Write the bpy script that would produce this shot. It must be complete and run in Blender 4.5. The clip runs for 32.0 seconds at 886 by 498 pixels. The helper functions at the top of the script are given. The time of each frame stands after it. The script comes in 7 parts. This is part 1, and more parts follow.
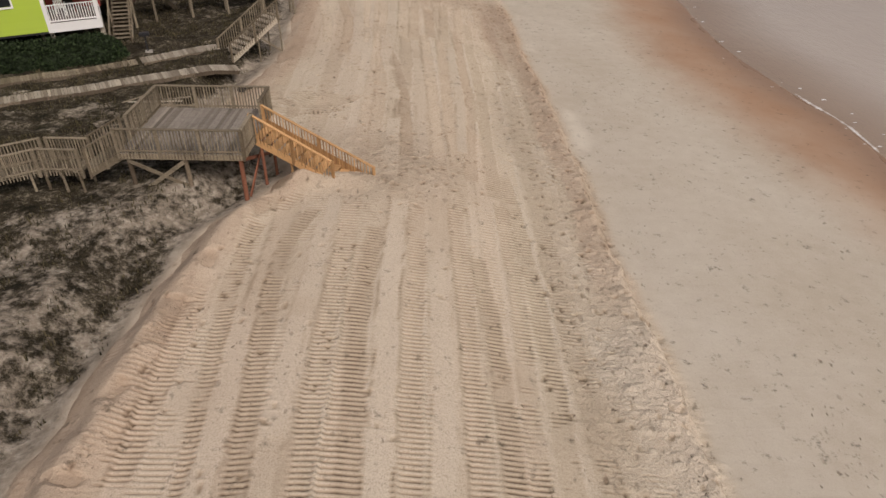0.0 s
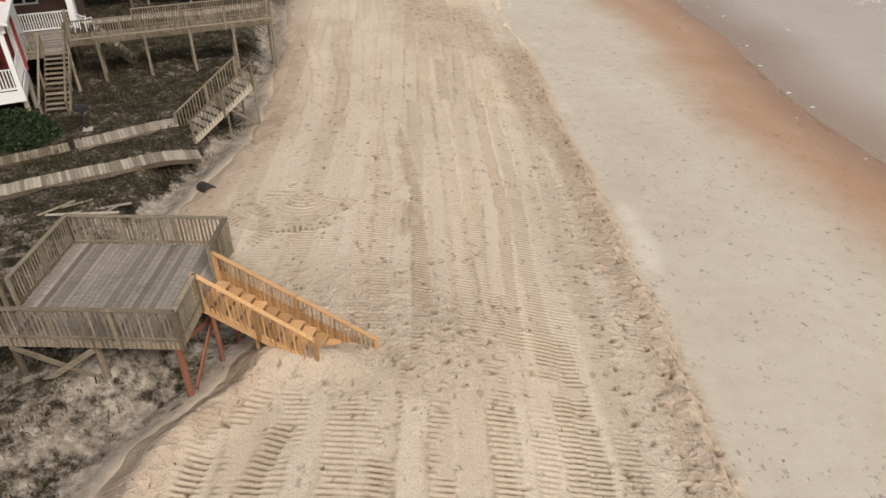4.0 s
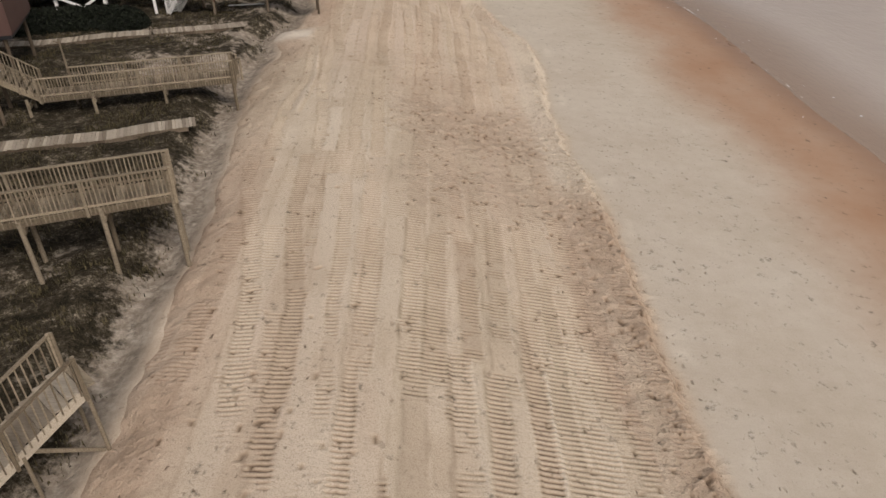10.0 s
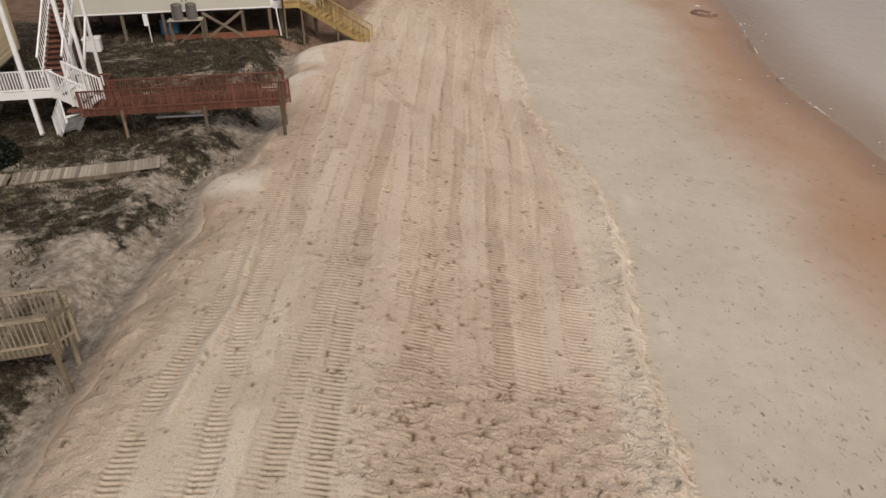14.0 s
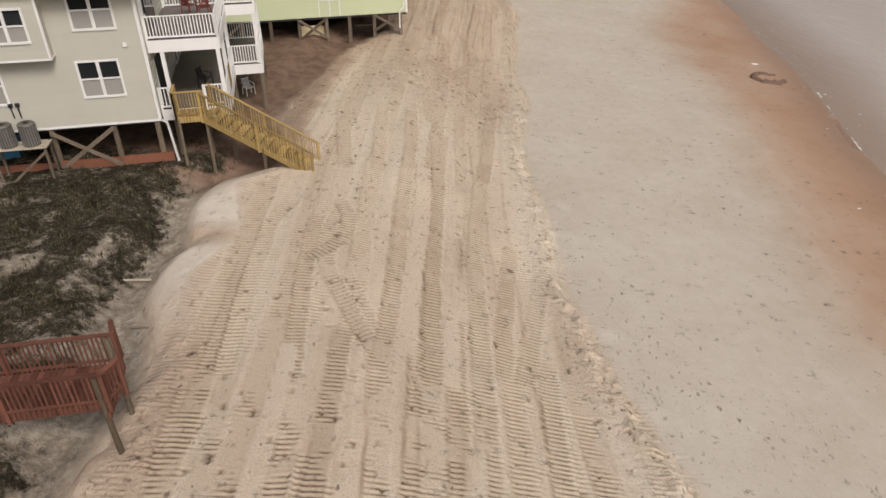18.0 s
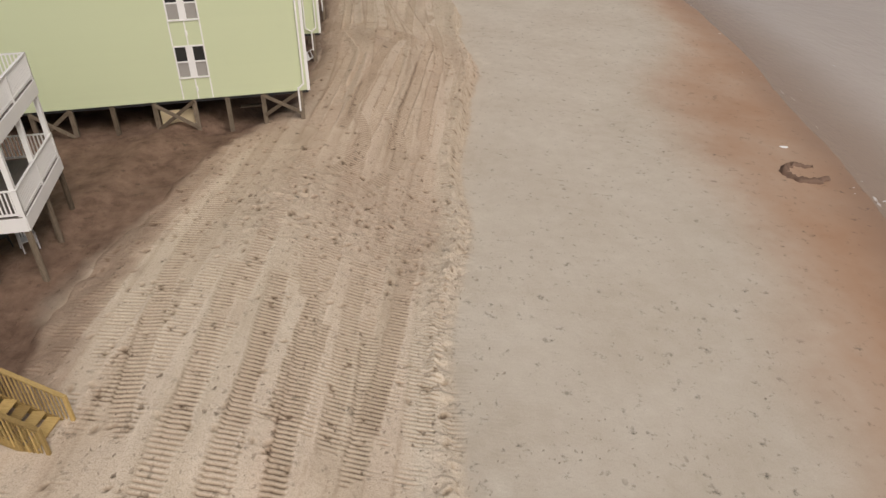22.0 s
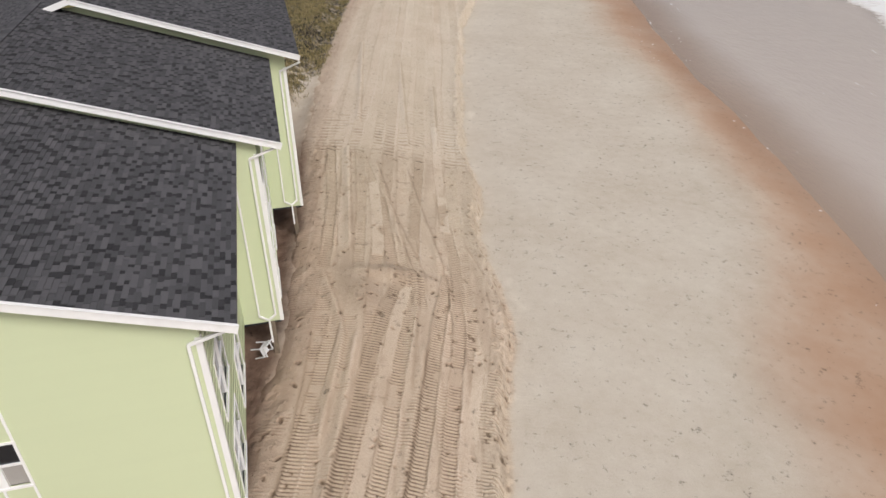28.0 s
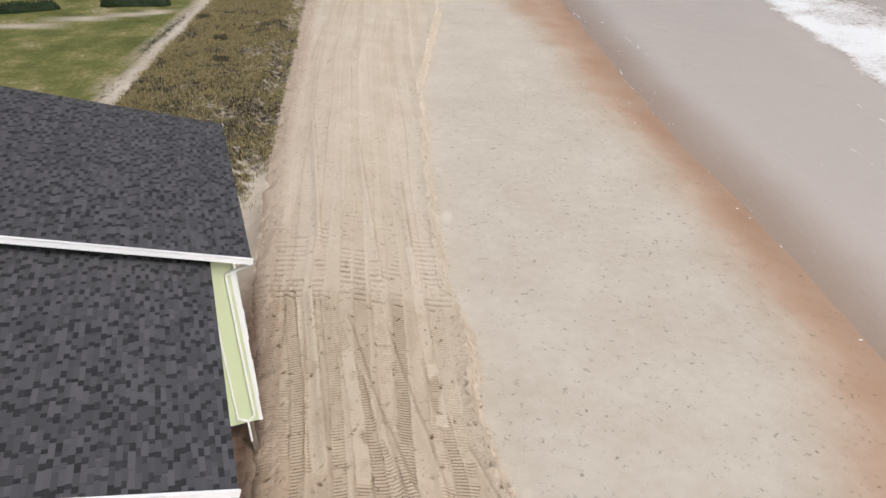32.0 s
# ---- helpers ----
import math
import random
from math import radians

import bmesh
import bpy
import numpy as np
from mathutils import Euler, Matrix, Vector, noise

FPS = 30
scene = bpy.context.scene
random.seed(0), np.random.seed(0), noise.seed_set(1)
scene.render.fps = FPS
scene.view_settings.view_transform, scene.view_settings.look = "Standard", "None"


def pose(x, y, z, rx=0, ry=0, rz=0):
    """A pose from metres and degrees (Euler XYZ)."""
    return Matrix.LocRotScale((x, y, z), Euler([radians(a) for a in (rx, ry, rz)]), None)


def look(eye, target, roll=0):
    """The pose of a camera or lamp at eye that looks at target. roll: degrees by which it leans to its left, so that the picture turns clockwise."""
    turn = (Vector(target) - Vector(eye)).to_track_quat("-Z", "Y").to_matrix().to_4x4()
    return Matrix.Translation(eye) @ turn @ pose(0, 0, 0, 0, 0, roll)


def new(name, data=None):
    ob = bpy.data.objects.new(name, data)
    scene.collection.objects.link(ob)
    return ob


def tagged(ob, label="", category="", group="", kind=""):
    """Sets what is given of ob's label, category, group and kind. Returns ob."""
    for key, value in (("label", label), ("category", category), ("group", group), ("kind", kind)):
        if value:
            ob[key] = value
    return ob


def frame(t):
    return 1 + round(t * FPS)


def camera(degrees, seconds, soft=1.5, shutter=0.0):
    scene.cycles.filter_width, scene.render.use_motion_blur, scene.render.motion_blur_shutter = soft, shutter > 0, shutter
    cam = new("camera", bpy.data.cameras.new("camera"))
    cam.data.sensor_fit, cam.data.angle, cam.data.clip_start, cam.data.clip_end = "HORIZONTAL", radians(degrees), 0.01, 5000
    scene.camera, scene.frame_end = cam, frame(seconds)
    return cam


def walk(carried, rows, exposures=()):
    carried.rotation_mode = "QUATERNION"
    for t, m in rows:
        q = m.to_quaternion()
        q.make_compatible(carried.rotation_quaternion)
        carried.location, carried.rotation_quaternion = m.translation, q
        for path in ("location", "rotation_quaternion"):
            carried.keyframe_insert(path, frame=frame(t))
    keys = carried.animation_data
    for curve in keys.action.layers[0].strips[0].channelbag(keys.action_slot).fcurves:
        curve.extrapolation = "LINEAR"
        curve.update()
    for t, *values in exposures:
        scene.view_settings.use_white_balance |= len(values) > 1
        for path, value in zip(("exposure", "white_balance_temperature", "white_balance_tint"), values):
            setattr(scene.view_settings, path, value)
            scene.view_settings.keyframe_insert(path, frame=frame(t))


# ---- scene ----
cam = camera(65.5, 32.0)
PATH = [
    (0, (0.559, 1.029, 16.237), (0.552, 2.679, 15.106), 0.1),
    (1, (0.275, 3.554, 16.209), (0.27, 5.206, 15.081), 0.2),
    (2, (0.086, 6.221, 16.181), (0.075, 7.873, 15.054), -0.0),
    (3, (-0.189, 8.957, 16.157), (-0.199, 10.61, 15.03), -0.0),
    (3.5, (-0.323, 10.276, 16.123), (-0.331, 11.931, 14.999), -0.1),
    (5.5, (-0.729, 15.866, 16.099), (-0.737, 17.523, 14.979), -0.1),
    (6, (-0.857, 17.319, 16.038), (-0.863, 18.978, 14.921), -0.1),
    (7, (-1.025, 20.445, 15.997), (-1.03, 22.105, 14.883), -0.0),
    (8, (-1.068, 23.809, 15.902), (-1.074, 25.474, 14.795), -0.1),
    (9, (-0.9, 27.475, 15.864), (-0.912, 29.144, 14.762), -0.2),
    (10, (-0.823, 31.863, 15.88), (-0.883, 33.532, 14.779), -0.0),
    (11, (-0.84, 36.778, 15.777), (-0.946, 38.449, 14.684), 0.1),
    (12, (-0.816, 42.013, 15.693), (-0.959, 43.69, 14.612), 0.2),
    (13, (-0.883, 47.344, 15.655), (-1.045, 49.026, 14.584), 0.1),
    (14, (-1.062, 52.511, 15.813), (-1.223, 54.194, 14.744), -0.0),
    (14.5, (-1.209, 55.044, 15.949), (-1.368, 56.724, 14.876), -0.1),
    (16.5, (-2.423, 65.329, 16.106), (-2.563, 67.009, 15.03), -0.1),
    (17, (-2.594, 67.608, 16.218), (-2.731, 69.286, 15.14), 0.1),
    (18, (-2.697, 71.97, 16.317), (-2.824, 73.65, 15.237), 0.0),
    (19, (-2.213, 76.092, 16.321), (-2.338, 77.769, 15.238), -0.1),
    (20, (-1.249, 80.308, 16.303), (-1.372, 81.984, 15.218), -0.2),
    (21, (-0.398, 84.326, 16.329), (-0.513, 86.001, 15.243), -0.0),
    (22, (0.16, 88.383, 16.442), (0.045, 90.058, 15.355), 0.1),
    (23, (0.18, 92.491, 16.607), (0.068, 94.165, 15.519), 0.1),
    (24, (-0.038, 96.499, 16.776), (-0.155, 98.177, 15.695), -0.0),
    (25, (-0.475, 100.192, 18.15), (-0.594, 101.87, 17.068), -0.1),
    (25.5, (-0.744, 101.83, 18.816), (-0.862, 103.51, 17.737), -0.1),
    (27.5, (-1.955, 108.156, 21.633), (-2.076, 109.84, 20.559), -0.3),
    (28, (-2.333, 109.682, 22.36), (-2.45, 111.365, 21.286), -0.2),
    (29, (-3.093, 112.605, 23.767), (-3.201, 114.288, 22.692), -0.1),
    (30, (-3.891, 115.792, 24.971), (-3.991, 117.477, 23.898), -0.0),
    (31, (-4.477, 118.581, 25.604), (-4.509, 120.265, 24.527), -0.0),
    (32, (-5.153, 121.418, 25.945), (-5.113, 123.102, 24.867), 0.1),
]
EXPOSURES = [(0, -0.2, 6640, 16), (1, -0.1, 6590, 15), (2, 0.08, 6490, 13), (3, 0.24, 6440, 12), (4.5, 0.12, 6490, 12), (6, -0.06, 6540, 14), (8, -0.14, 6590, 15), (10, -0.16, 6590, 15), (13, -0.16, 6590, 15), (14.5, -0.15, 6590, 15), (17, 0.02, 6390, 12), (18, -0.03, 6440, 14), (20, -0.1, 6440, 14), (22, -0.2, 6490, 14), (23, -0.2, 6490, 14), (24, -0.2, 6440, 14), (25, -0.14, 6340, 14), (28, 0.14, 6140, 13), (29, 0.5, 5940, 10), (31, 0.47, 5940, 12), (32, 0.31, 5990, 12)]
walk(cam, [(t, look(eye, target, roll)) for t, eye, target, roll in PATH], EXPOSURES)

# ---- world and sun ----
world = bpy.data.worlds.new("overcast_sky")
scene.world = world
world.use_nodes = True
_wn = world.node_tree.nodes
_sky = _wn.new("ShaderNodeTexSky")
_sky.sky_type = "NISHITA"
_sky.sun_disc = False
_sky.sun_elevation = radians(47)
_sky.sun_rotation = radians(150)
_sky.air_density = 1.0
_sky.dust_density = 6.0
_sky.ozone_density = 0.6
_wn["Background"].inputs["Strength"].default_value = 0.085
_cloud = _wn.new("ShaderNodeHueSaturation")
_cloud.inputs["Saturation"].default_value = 0.45
world.node_tree.links.new(_sky.outputs["Color"], _cloud.inputs["Color"])
world.node_tree.links.new(_cloud.outputs["Color"], _wn["Background"].inputs["Color"])
sun = new("sun", bpy.data.lights.new("sun", "SUN"))
sun.data.energy = 1.9
sun.data.angle = radians(20)
sun.data.color = (1.0, 0.95, 0.88)
sun.matrix_basis = look((30, -38, 52), (0, 0, 0))
scene.view_settings.exposure = 0.0

# ---- materials ----


class Nodes:
    """A small helper round one material's node tree."""

    def __init__(self, name):
        self.mat = bpy.data.materials.new(name)
        self.mat.use_nodes = True
        self.t = self.mat.node_tree
        self.bsdf = self.t.nodes["Principled BSDF"]

    def add(self, kind, **values):
        n = self.t.nodes.new(kind)
        for k, v in values.items():
            n.inputs[k].default_value = v
        return n

    def link(self, a, b):
        self.t.links.new(a, b)

    def coords(self, space="Object"):
        return self.add("ShaderNodeTexCoord").outputs[space]

    def place(self):
        return self.add("ShaderNodeNewGeometry").outputs["Position"]

    def noise(self, vec, scale, detail=4.0, rough=0.6):
        n = self.add("ShaderNodeTexNoise", Scale=scale, Detail=detail, Roughness=rough)
        self.link(vec, n.inputs["Vector"])
        return n.outputs["Fac"]

    def ramp(self, fac, stops):
        n = self.add("ShaderNodeValToRGB")
        while len(n.color_ramp.elements) < len(stops):
            n.color_ramp.elements.new(0.5)
        for e, (p, c) in zip(n.color_ramp.elements, stops):
            e.position, e.color = p, (*c, 1)
        self.link(fac, n.inputs["Fac"])
        return n.outputs["Color"]

    def mix(self, fac, a, b, mode="MIX"):
        n = self.t.nodes.new("ShaderNodeMix")
        n.data_type, n.blend_type = "RGBA", mode
        for sock, v in ((n.inputs[0], fac), (n.inputs[6], a), (n.inputs[7], b)):
            if isinstance(v, (int, float)):
                sock.default_value = v
            elif isinstance(v, tuple):
                sock.default_value = (*v, 1)
            else:
                self.link(v, sock)
        return n.outputs[2]

    def calc(self, op, a, b=0.0, clamp=False):
        n = self.t.nodes.new("ShaderNodeMath")
        n.operation, n.use_clamp = op, clamp
        for sock, v in ((n.inputs[0], a), (n.inputs[1], b)):
            if isinstance(v, (int, float)):
                sock.default_value = v
            else:
                self.link(v, sock)
        return n.outputs[0]

    def attr(self, name):
        n = self.t.nodes.new("ShaderNodeAttribute")
        n.attribute_name = name
        return n

    def bump(self, height, strength, distance):
        n = self.add("ShaderNodeBump", Strength=strength, Distance=distance)
        self.link(height, n.inputs["Height"])
        self.link(n.outputs["Normal"], self.bsdf.inputs["Normal"])
        return n

    def base(self, colour):
        self.link(colour, self.bsdf.inputs["Base Color"])

    def rough(self, v, spec=0.3):
        if isinstance(v, (int, float)):
            self.bsdf.inputs["Roughness"].default_value = v
        else:
            self.link(v, self.bsdf.inputs["Roughness"])
        self.bsdf.inputs["Specular IOR Level"].default_value = spec


def scaled(c, k):
    return tuple(min(1.0, v * k) for v in c)


def wood(name, dark, light, stretch=(1.5, 14, 14), rough=0.75, stain=0.35):
    """Sawn boards: grain along the board, a tone of its own per board, stains in the world."""
    m = Nodes(name)
    mp = m.add("ShaderNodeMapping")
    mp.inputs["Scale"].default_value = stretch
    m.link(m.place(), mp.inputs["Vector"])
    info = m.add("ShaderNodeObjectInfo").outputs["Random"]
    grain = m.noise(mp.outputs["Vector"], 3.0, 6.0, 0.7)
    col = m.ramp(grain, [(0.25, dark), (0.75, light)])
    tone = m.ramp(info, [(0.0, (0.50, 0.47, 0.44)), (0.4, (0.82, 0.81, 0.80)), (0.8, (1.0, 1.0, 1.0)), (1.0, (1.2, 1.19, 1.17))])
    col = m.mix(1.0, col, tone, "MULTIPLY")
    spots = m.noise(m.place(), 1.1, 5.0, 0.65)
    spots = m.calc("MULTIPLY", m.calc("SUBTRACT", spots, 0.5, True), stain * 4, True)
    col = m.mix(spots, col, scaled(dark, 0.6))
    m.base(col)
    m.rough(rough, 0.2)
    m.bump(grain, 0.35, 0.01)
    return m.mat


def paint(name, colour, rough=0.5, dirt=0.25, grime=(0.30, 0.27, 0.22), per_piece=0.06, scale=0.9):
    """Painted board or trim: faint streaks and weather marks."""
    m = Nodes(name)
    mp = m.add("ShaderNodeMapping")
    mp.inputs["Scale"].default_value = (2.2, 2.2, 0.35)
    m.link(m.place(), mp.inputs["Vector"])
    streak = m.noise(mp.outputs["Vector"], scale * 2.0, 6.0, 0.7)
    blot = m.noise(m.place(), scale, 4.0)
    info = m.add("ShaderNodeObjectInfo").outputs["Random"]
    col = m.mix(m.calc("MULTIPLY", info, per_piece * 2), colour, scaled(colour, 0.75))
    f = m.calc("MULTIPLY", m.calc("SUBTRACT", m.calc("MULTIPLY", streak, blot), 0.2, True), dirt * 3.0, True)
    col = m.mix(f, col, grime)
    m.base(col)
    m.rough(rough, 0.35)
    m.bump(m.noise(m.place(), 40.0, 3.0), 0.08, 0.01)
    return m.mat


def plain(name, colour, rough=0.6, metal=0.0, spec=0.4, vary=0.2, scale=6.0):
    m = Nodes(name)
    n = m.noise(m.place(), scale, 4.0)
    m.base(m.mix(m.calc("MULTIPLY", n, vary), colour, scaled(colour, 0.5)))
    m.rough(rough, spec)
    m.bsdf.inputs["Metallic"].default_value = metal
    return m.mat


WOOD_OLD = wood("weathered_grey_wood", (0.10, 0.078, 0.052), (0.42, 0.355, 0.255), stain=0.5)
WOOD_DECK = wood("deck_board_wood", (0.14, 0.12, 0.10), (0.42, 0.375, 0.315), stain=0.4)
WOOD_PALE = wood("pale_boardwalk_wood", (0.25, 0.215, 0.165), (0.54, 0.48, 0.385))
WOOD_NEW = wood("new_orange_lumber", (0.42, 0.23, 0.095), (0.68, 0.43, 0.215), stain=0.15)
WOOD_YELLOW = wood("yellow_treated_lumber", (0.33, 0.22, 0.075), (0.56, 0.41, 0.175), stain=0.2)
WOOD_RED = wood("red_stained_wood", (0.10, 0.040, 0.027), (0.225, 0.098, 0.066), stain=0.4)
WOOD_PILE = wood("piling_wood", (0.10, 0.078, 0.055), (0.27, 0.215, 0.155), stretch=(8, 8, 1.2))
WOOD_RUST = wood("reddish_plank_wood", (0.16, 0.06, 0.035), (0.34, 0.15, 0.09))
WHITE = paint("white_paint", (0.80, 0.79, 0.76), 0.45, 0.12)
LIME = paint("lime_green_siding", (0.42, 0.56, 0.06), 0.55, 0.1)
GREEN = paint("pale_green_siding", (0.56, 0.61, 0.385), 0.55, 0.02, per_piece=0.02, scale=0.5)
GREY = paint("grey_beige_siding", (0.52, 0.50, 0.42), 0.6, 0.12)
CREAM = paint("cream_yellow_siding", (0.70, 0.58, 0.36), 0.6, 0.15)
BROWN = paint("brown_shingle_siding", (0.10, 0.055, 0.045), 0.7, 0.1)
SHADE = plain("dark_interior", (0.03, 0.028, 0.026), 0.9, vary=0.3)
DECKING = paint("grey_painted_floor", (0.15, 0.125, 0.11), 0.6, 0.2)
CASING = plain("taupe_sheet_metal", (0.16, 0.145, 0.125), 0.5, 0.3)
METAL = plain("grey_metal", (0.33, 0.33, 0.32), 0.45, 0.6)
PLASTIC = plain("white_plastic", (0.78, 0.77, 0.74), 0.4, vary=0.08)
BLUE = plain("blue_plastic", (0.06, 0.20, 0.34), 0.45)
DARK = plain("black_metal", (0.025, 0.025, 0.027), 0.5)
MAROON = plain("maroon_fabric", (0.19, 0.04, 0.03), 0.85)
STONE = plain("pale_concrete", (0.42, 0.39, 0.34), 0.85, vary=0.5, scale=1.5)


def glass():
    m = Nodes("window_glass")
    m.bsdf.inputs["Base Color"].default_value = (0.02, 0.022, 0.024, 1)
    m.rough(0.06, 0.6)
    m.bump(m.noise(m.place(), 1.3, 2.0), 0.03, 0.05)
    return m.mat


GLASS = glass()
BLIND = plain("window_blind", (0.34, 0.32, 0.29), 0.6, vary=0.2)


def shingles(name, stops):
    m = Nodes(name)
    info = m.add("ShaderNodeObjectInfo").outputs["Random"]
    isl = m.add("ShaderNodeNewGeometry").outputs["Random Per Island"]
    pick = m.calc("FRACT", m.calc("ADD", m.calc("MULTIPLY", info, 7.31), isl))
    col = m.ramp(pick, stops)
    big = m.noise(m.place(), 0.5, 3.0)
    col = m.mix(m.calc("MULTIPLY", big, 0.15), col, (0.045, 0.044, 0.046))
    grit = m.noise(m.place(), 90.0, 2.0)
    col = m.mix(0.15, col, m.ramp(grit, [(0.3, (0.02, 0.02, 0.02)), (0.7, (0.16, 0.16, 0.16))]))
    m.base(col)
    m.rough(0.9, 0.2)
    m.bump(grit, 0.4, 0.01)
    return m.mat


SHINGLE = shingles("asphalt_shingle", [(0.0, (0.058, 0.056, 0.058)), (0.5, (0.078, 0.075, 0.078)), (1.0, (0.108, 0.104, 0.106))])
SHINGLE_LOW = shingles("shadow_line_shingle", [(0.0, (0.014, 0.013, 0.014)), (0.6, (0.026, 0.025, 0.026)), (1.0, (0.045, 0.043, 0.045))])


def sand():
    """Sand, wet sand, dune soil and lawn, told apart by the zones that the ground carries."""
    m = Nodes("beach_sand")
    pos = m.place()
    zone = m.attr("zone").outputs["Color"]
    sep = m.add("ShaderNodeSeparateColor")
    m.link(zone, sep.inputs["Color"])
    wet, veg, pale = sep.outputs[0], sep.outputs[1], sep.outputs[2]
    tone = m.attr("tone").outputs["Fac"]
    lawn = m.attr("lawn").outputs["Fac"]
    mud = m.attr("mud").outputs["Fac"]
    pink = m.attr("pink").outputs["Fac"]
    trod = m.attr("trod").outputs["Fac"]
    rough = m.attr("clod").outputs["Fac"]
    big, mid, fine = m.noise(pos, 0.16, 4.0), m.noise(pos, 1.4, 5.0), m.noise(pos, 26.0, 3.0, 0.7)
    grain = m.noise(pos, 8.0, 5.0, 0.75)
    # heel and toe prints: one at most in each small cell, where the ground is trodden
    stretch = m.add("ShaderNodeMapping")
    stretch.inputs["Scale"].default_value = (1.15, 0.62, 0.0)
    stretch.inputs["Rotation"].default_value = (0, 0, 0.5)
    wander = m.add("ShaderNodeVectorMath")
    wander.operation = "ADD"
    drift = m.add("ShaderNodeTexNoise", Scale=6.0, Detail=3.0)
    small = m.add("ShaderNodeVectorMath")
    small.operation = "SCALE"
    small.inputs["Scale"].default_value = 0.2
    m.link(pos, drift.inputs["Vector"])
    m.link(drift.outputs["Color"], small.inputs[0])
    m.link(pos, wander.inputs[0])
    m.link(small.outputs["Vector"], wander.inputs[1])
    m.link(wander.outputs["Vector"], stretch.inputs["Vector"])
    prints = None
    for size, more, wide in ((2.6, 0.22, 1.05), (3.0, 0.0, 0.9), (4.4, 0.26, 1.02), (6.8, 0.0, 1.0)):
        cell = m.add("ShaderNodeTexVoronoi", Scale=size, Randomness=0.9)
        m.link(stretch.outputs["Vector"], cell.inputs["Vector"])
        pick = m.add("ShaderNodeSeparateColor")
        m.link(cell.outputs["Color"], pick.inputs["Color"])
        on = m.calc("LESS_THAN", pick.outputs[0], m.calc("MULTIPLY", rough, more) if wide > 1 else trod)
        reach = m.calc("ADD", 0.15, m.calc("MULTIPLY", pick.outputs[1], 0.17))
        reach = m.calc("MULTIPLY", reach, wide)
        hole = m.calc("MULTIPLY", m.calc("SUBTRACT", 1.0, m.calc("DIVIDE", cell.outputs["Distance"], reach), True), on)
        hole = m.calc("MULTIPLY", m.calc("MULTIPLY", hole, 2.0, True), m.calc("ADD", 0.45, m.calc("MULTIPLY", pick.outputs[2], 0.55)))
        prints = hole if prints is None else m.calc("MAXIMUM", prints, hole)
    # clods: small broken lumps with sharp edges
    lump = m.calc("MULTIPLY", m.calc("SUBTRACT", m.noise(pos, 4.6, 3.0, 0.6), 0.50, True), 9.0, True)
    crumb = m.calc("MULTIPLY", m.calc("SUBTRACT", m.noise(pos, 10.5, 2.0, 0.6), 0.52, True), 8.0, True)
    clods = m.calc("MULTIPLY", m.calc("ADD", m.calc("MULTIPLY", lump, 0.6), m.calc("MULTIPLY", crumb, 0.4)), rough)
    # the dark low end also paints the shade inside cuts and dents
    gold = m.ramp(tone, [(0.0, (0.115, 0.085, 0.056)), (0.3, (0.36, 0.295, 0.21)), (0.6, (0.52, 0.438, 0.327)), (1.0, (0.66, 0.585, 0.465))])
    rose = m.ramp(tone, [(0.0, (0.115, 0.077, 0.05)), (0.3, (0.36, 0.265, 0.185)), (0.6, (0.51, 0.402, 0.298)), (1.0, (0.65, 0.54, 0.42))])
    fill = m.mix(pink, gold, rose)
    beach = m.ramp(m.calc("ADD", m.calc("MULTIPLY", mid, 0.4), m.calc("MULTIPLY", big, 0.6)), [(0.36, (0.475, 0.415, 0.328)), (0.64, (0.56, 0.505, 0.415))])
    beach = m.mix(m.calc("MULTIPLY", m.calc("SUBTRACT", 0.5, tone, True), 1.2, True), beach, (0.37, 0.305, 0.225))
    beach = m.mix(m.calc("MULTIPLY", m.calc("SUBTRACT", tone, 0.82, True), 5.0, True), beach, (0.69, 0.635, 0.53))
    col = m.mix(pale, fill, beach)
    speck = m.calc("MULTIPLY", m.calc("SUBTRACT", fine, 0.46, True), 2.7, True)
    col = m.mix(m.calc("MULTIPLY", speck, m.calc("SUBTRACT", 1.0, m.calc("MULTIPLY", pale, 0.7))), col, (0.30, 0.22, 0.155))
    col = m.mix(m.calc("MULTIPLY", m.calc("MULTIPLY", m.calc("SUBTRACT", grain, 0.55, True), 2.0, True), m.calc("SUBTRACT", 1.0, m.calc("MULTIPLY", pale, 0.6))), col, (0.27, 0.195, 0.135))
    damp = m.ramp(m.calc("ADD", m.calc("MULTIPLY", big, 0.8), m.calc("MULTIPLY", mid, 0.2)), [(0.3, (0.36, 0.21, 0.125)), (0.5, (0.40, 0.26, 0.17)), (0.7, (0.43, 0.31, 0.22))])
    soaked = m.attr("soaked").outputs["Fac"]
    damp = m.mix(soaked, damp, (0.29, 0.185, 0.122))
    col = m.mix(wet, col, damp)
    # brown mud, also standing in for the shade under raised houses
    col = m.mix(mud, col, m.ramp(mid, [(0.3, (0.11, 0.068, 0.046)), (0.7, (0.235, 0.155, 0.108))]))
    # print hollows and gaps between clods darkened: moister sand plus the shade inside them
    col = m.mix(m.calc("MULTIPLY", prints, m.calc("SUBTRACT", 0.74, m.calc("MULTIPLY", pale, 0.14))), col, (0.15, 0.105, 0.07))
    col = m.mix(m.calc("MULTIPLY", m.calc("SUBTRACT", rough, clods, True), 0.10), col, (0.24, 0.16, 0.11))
    inland = m.attr("inland").outputs["Fac"]
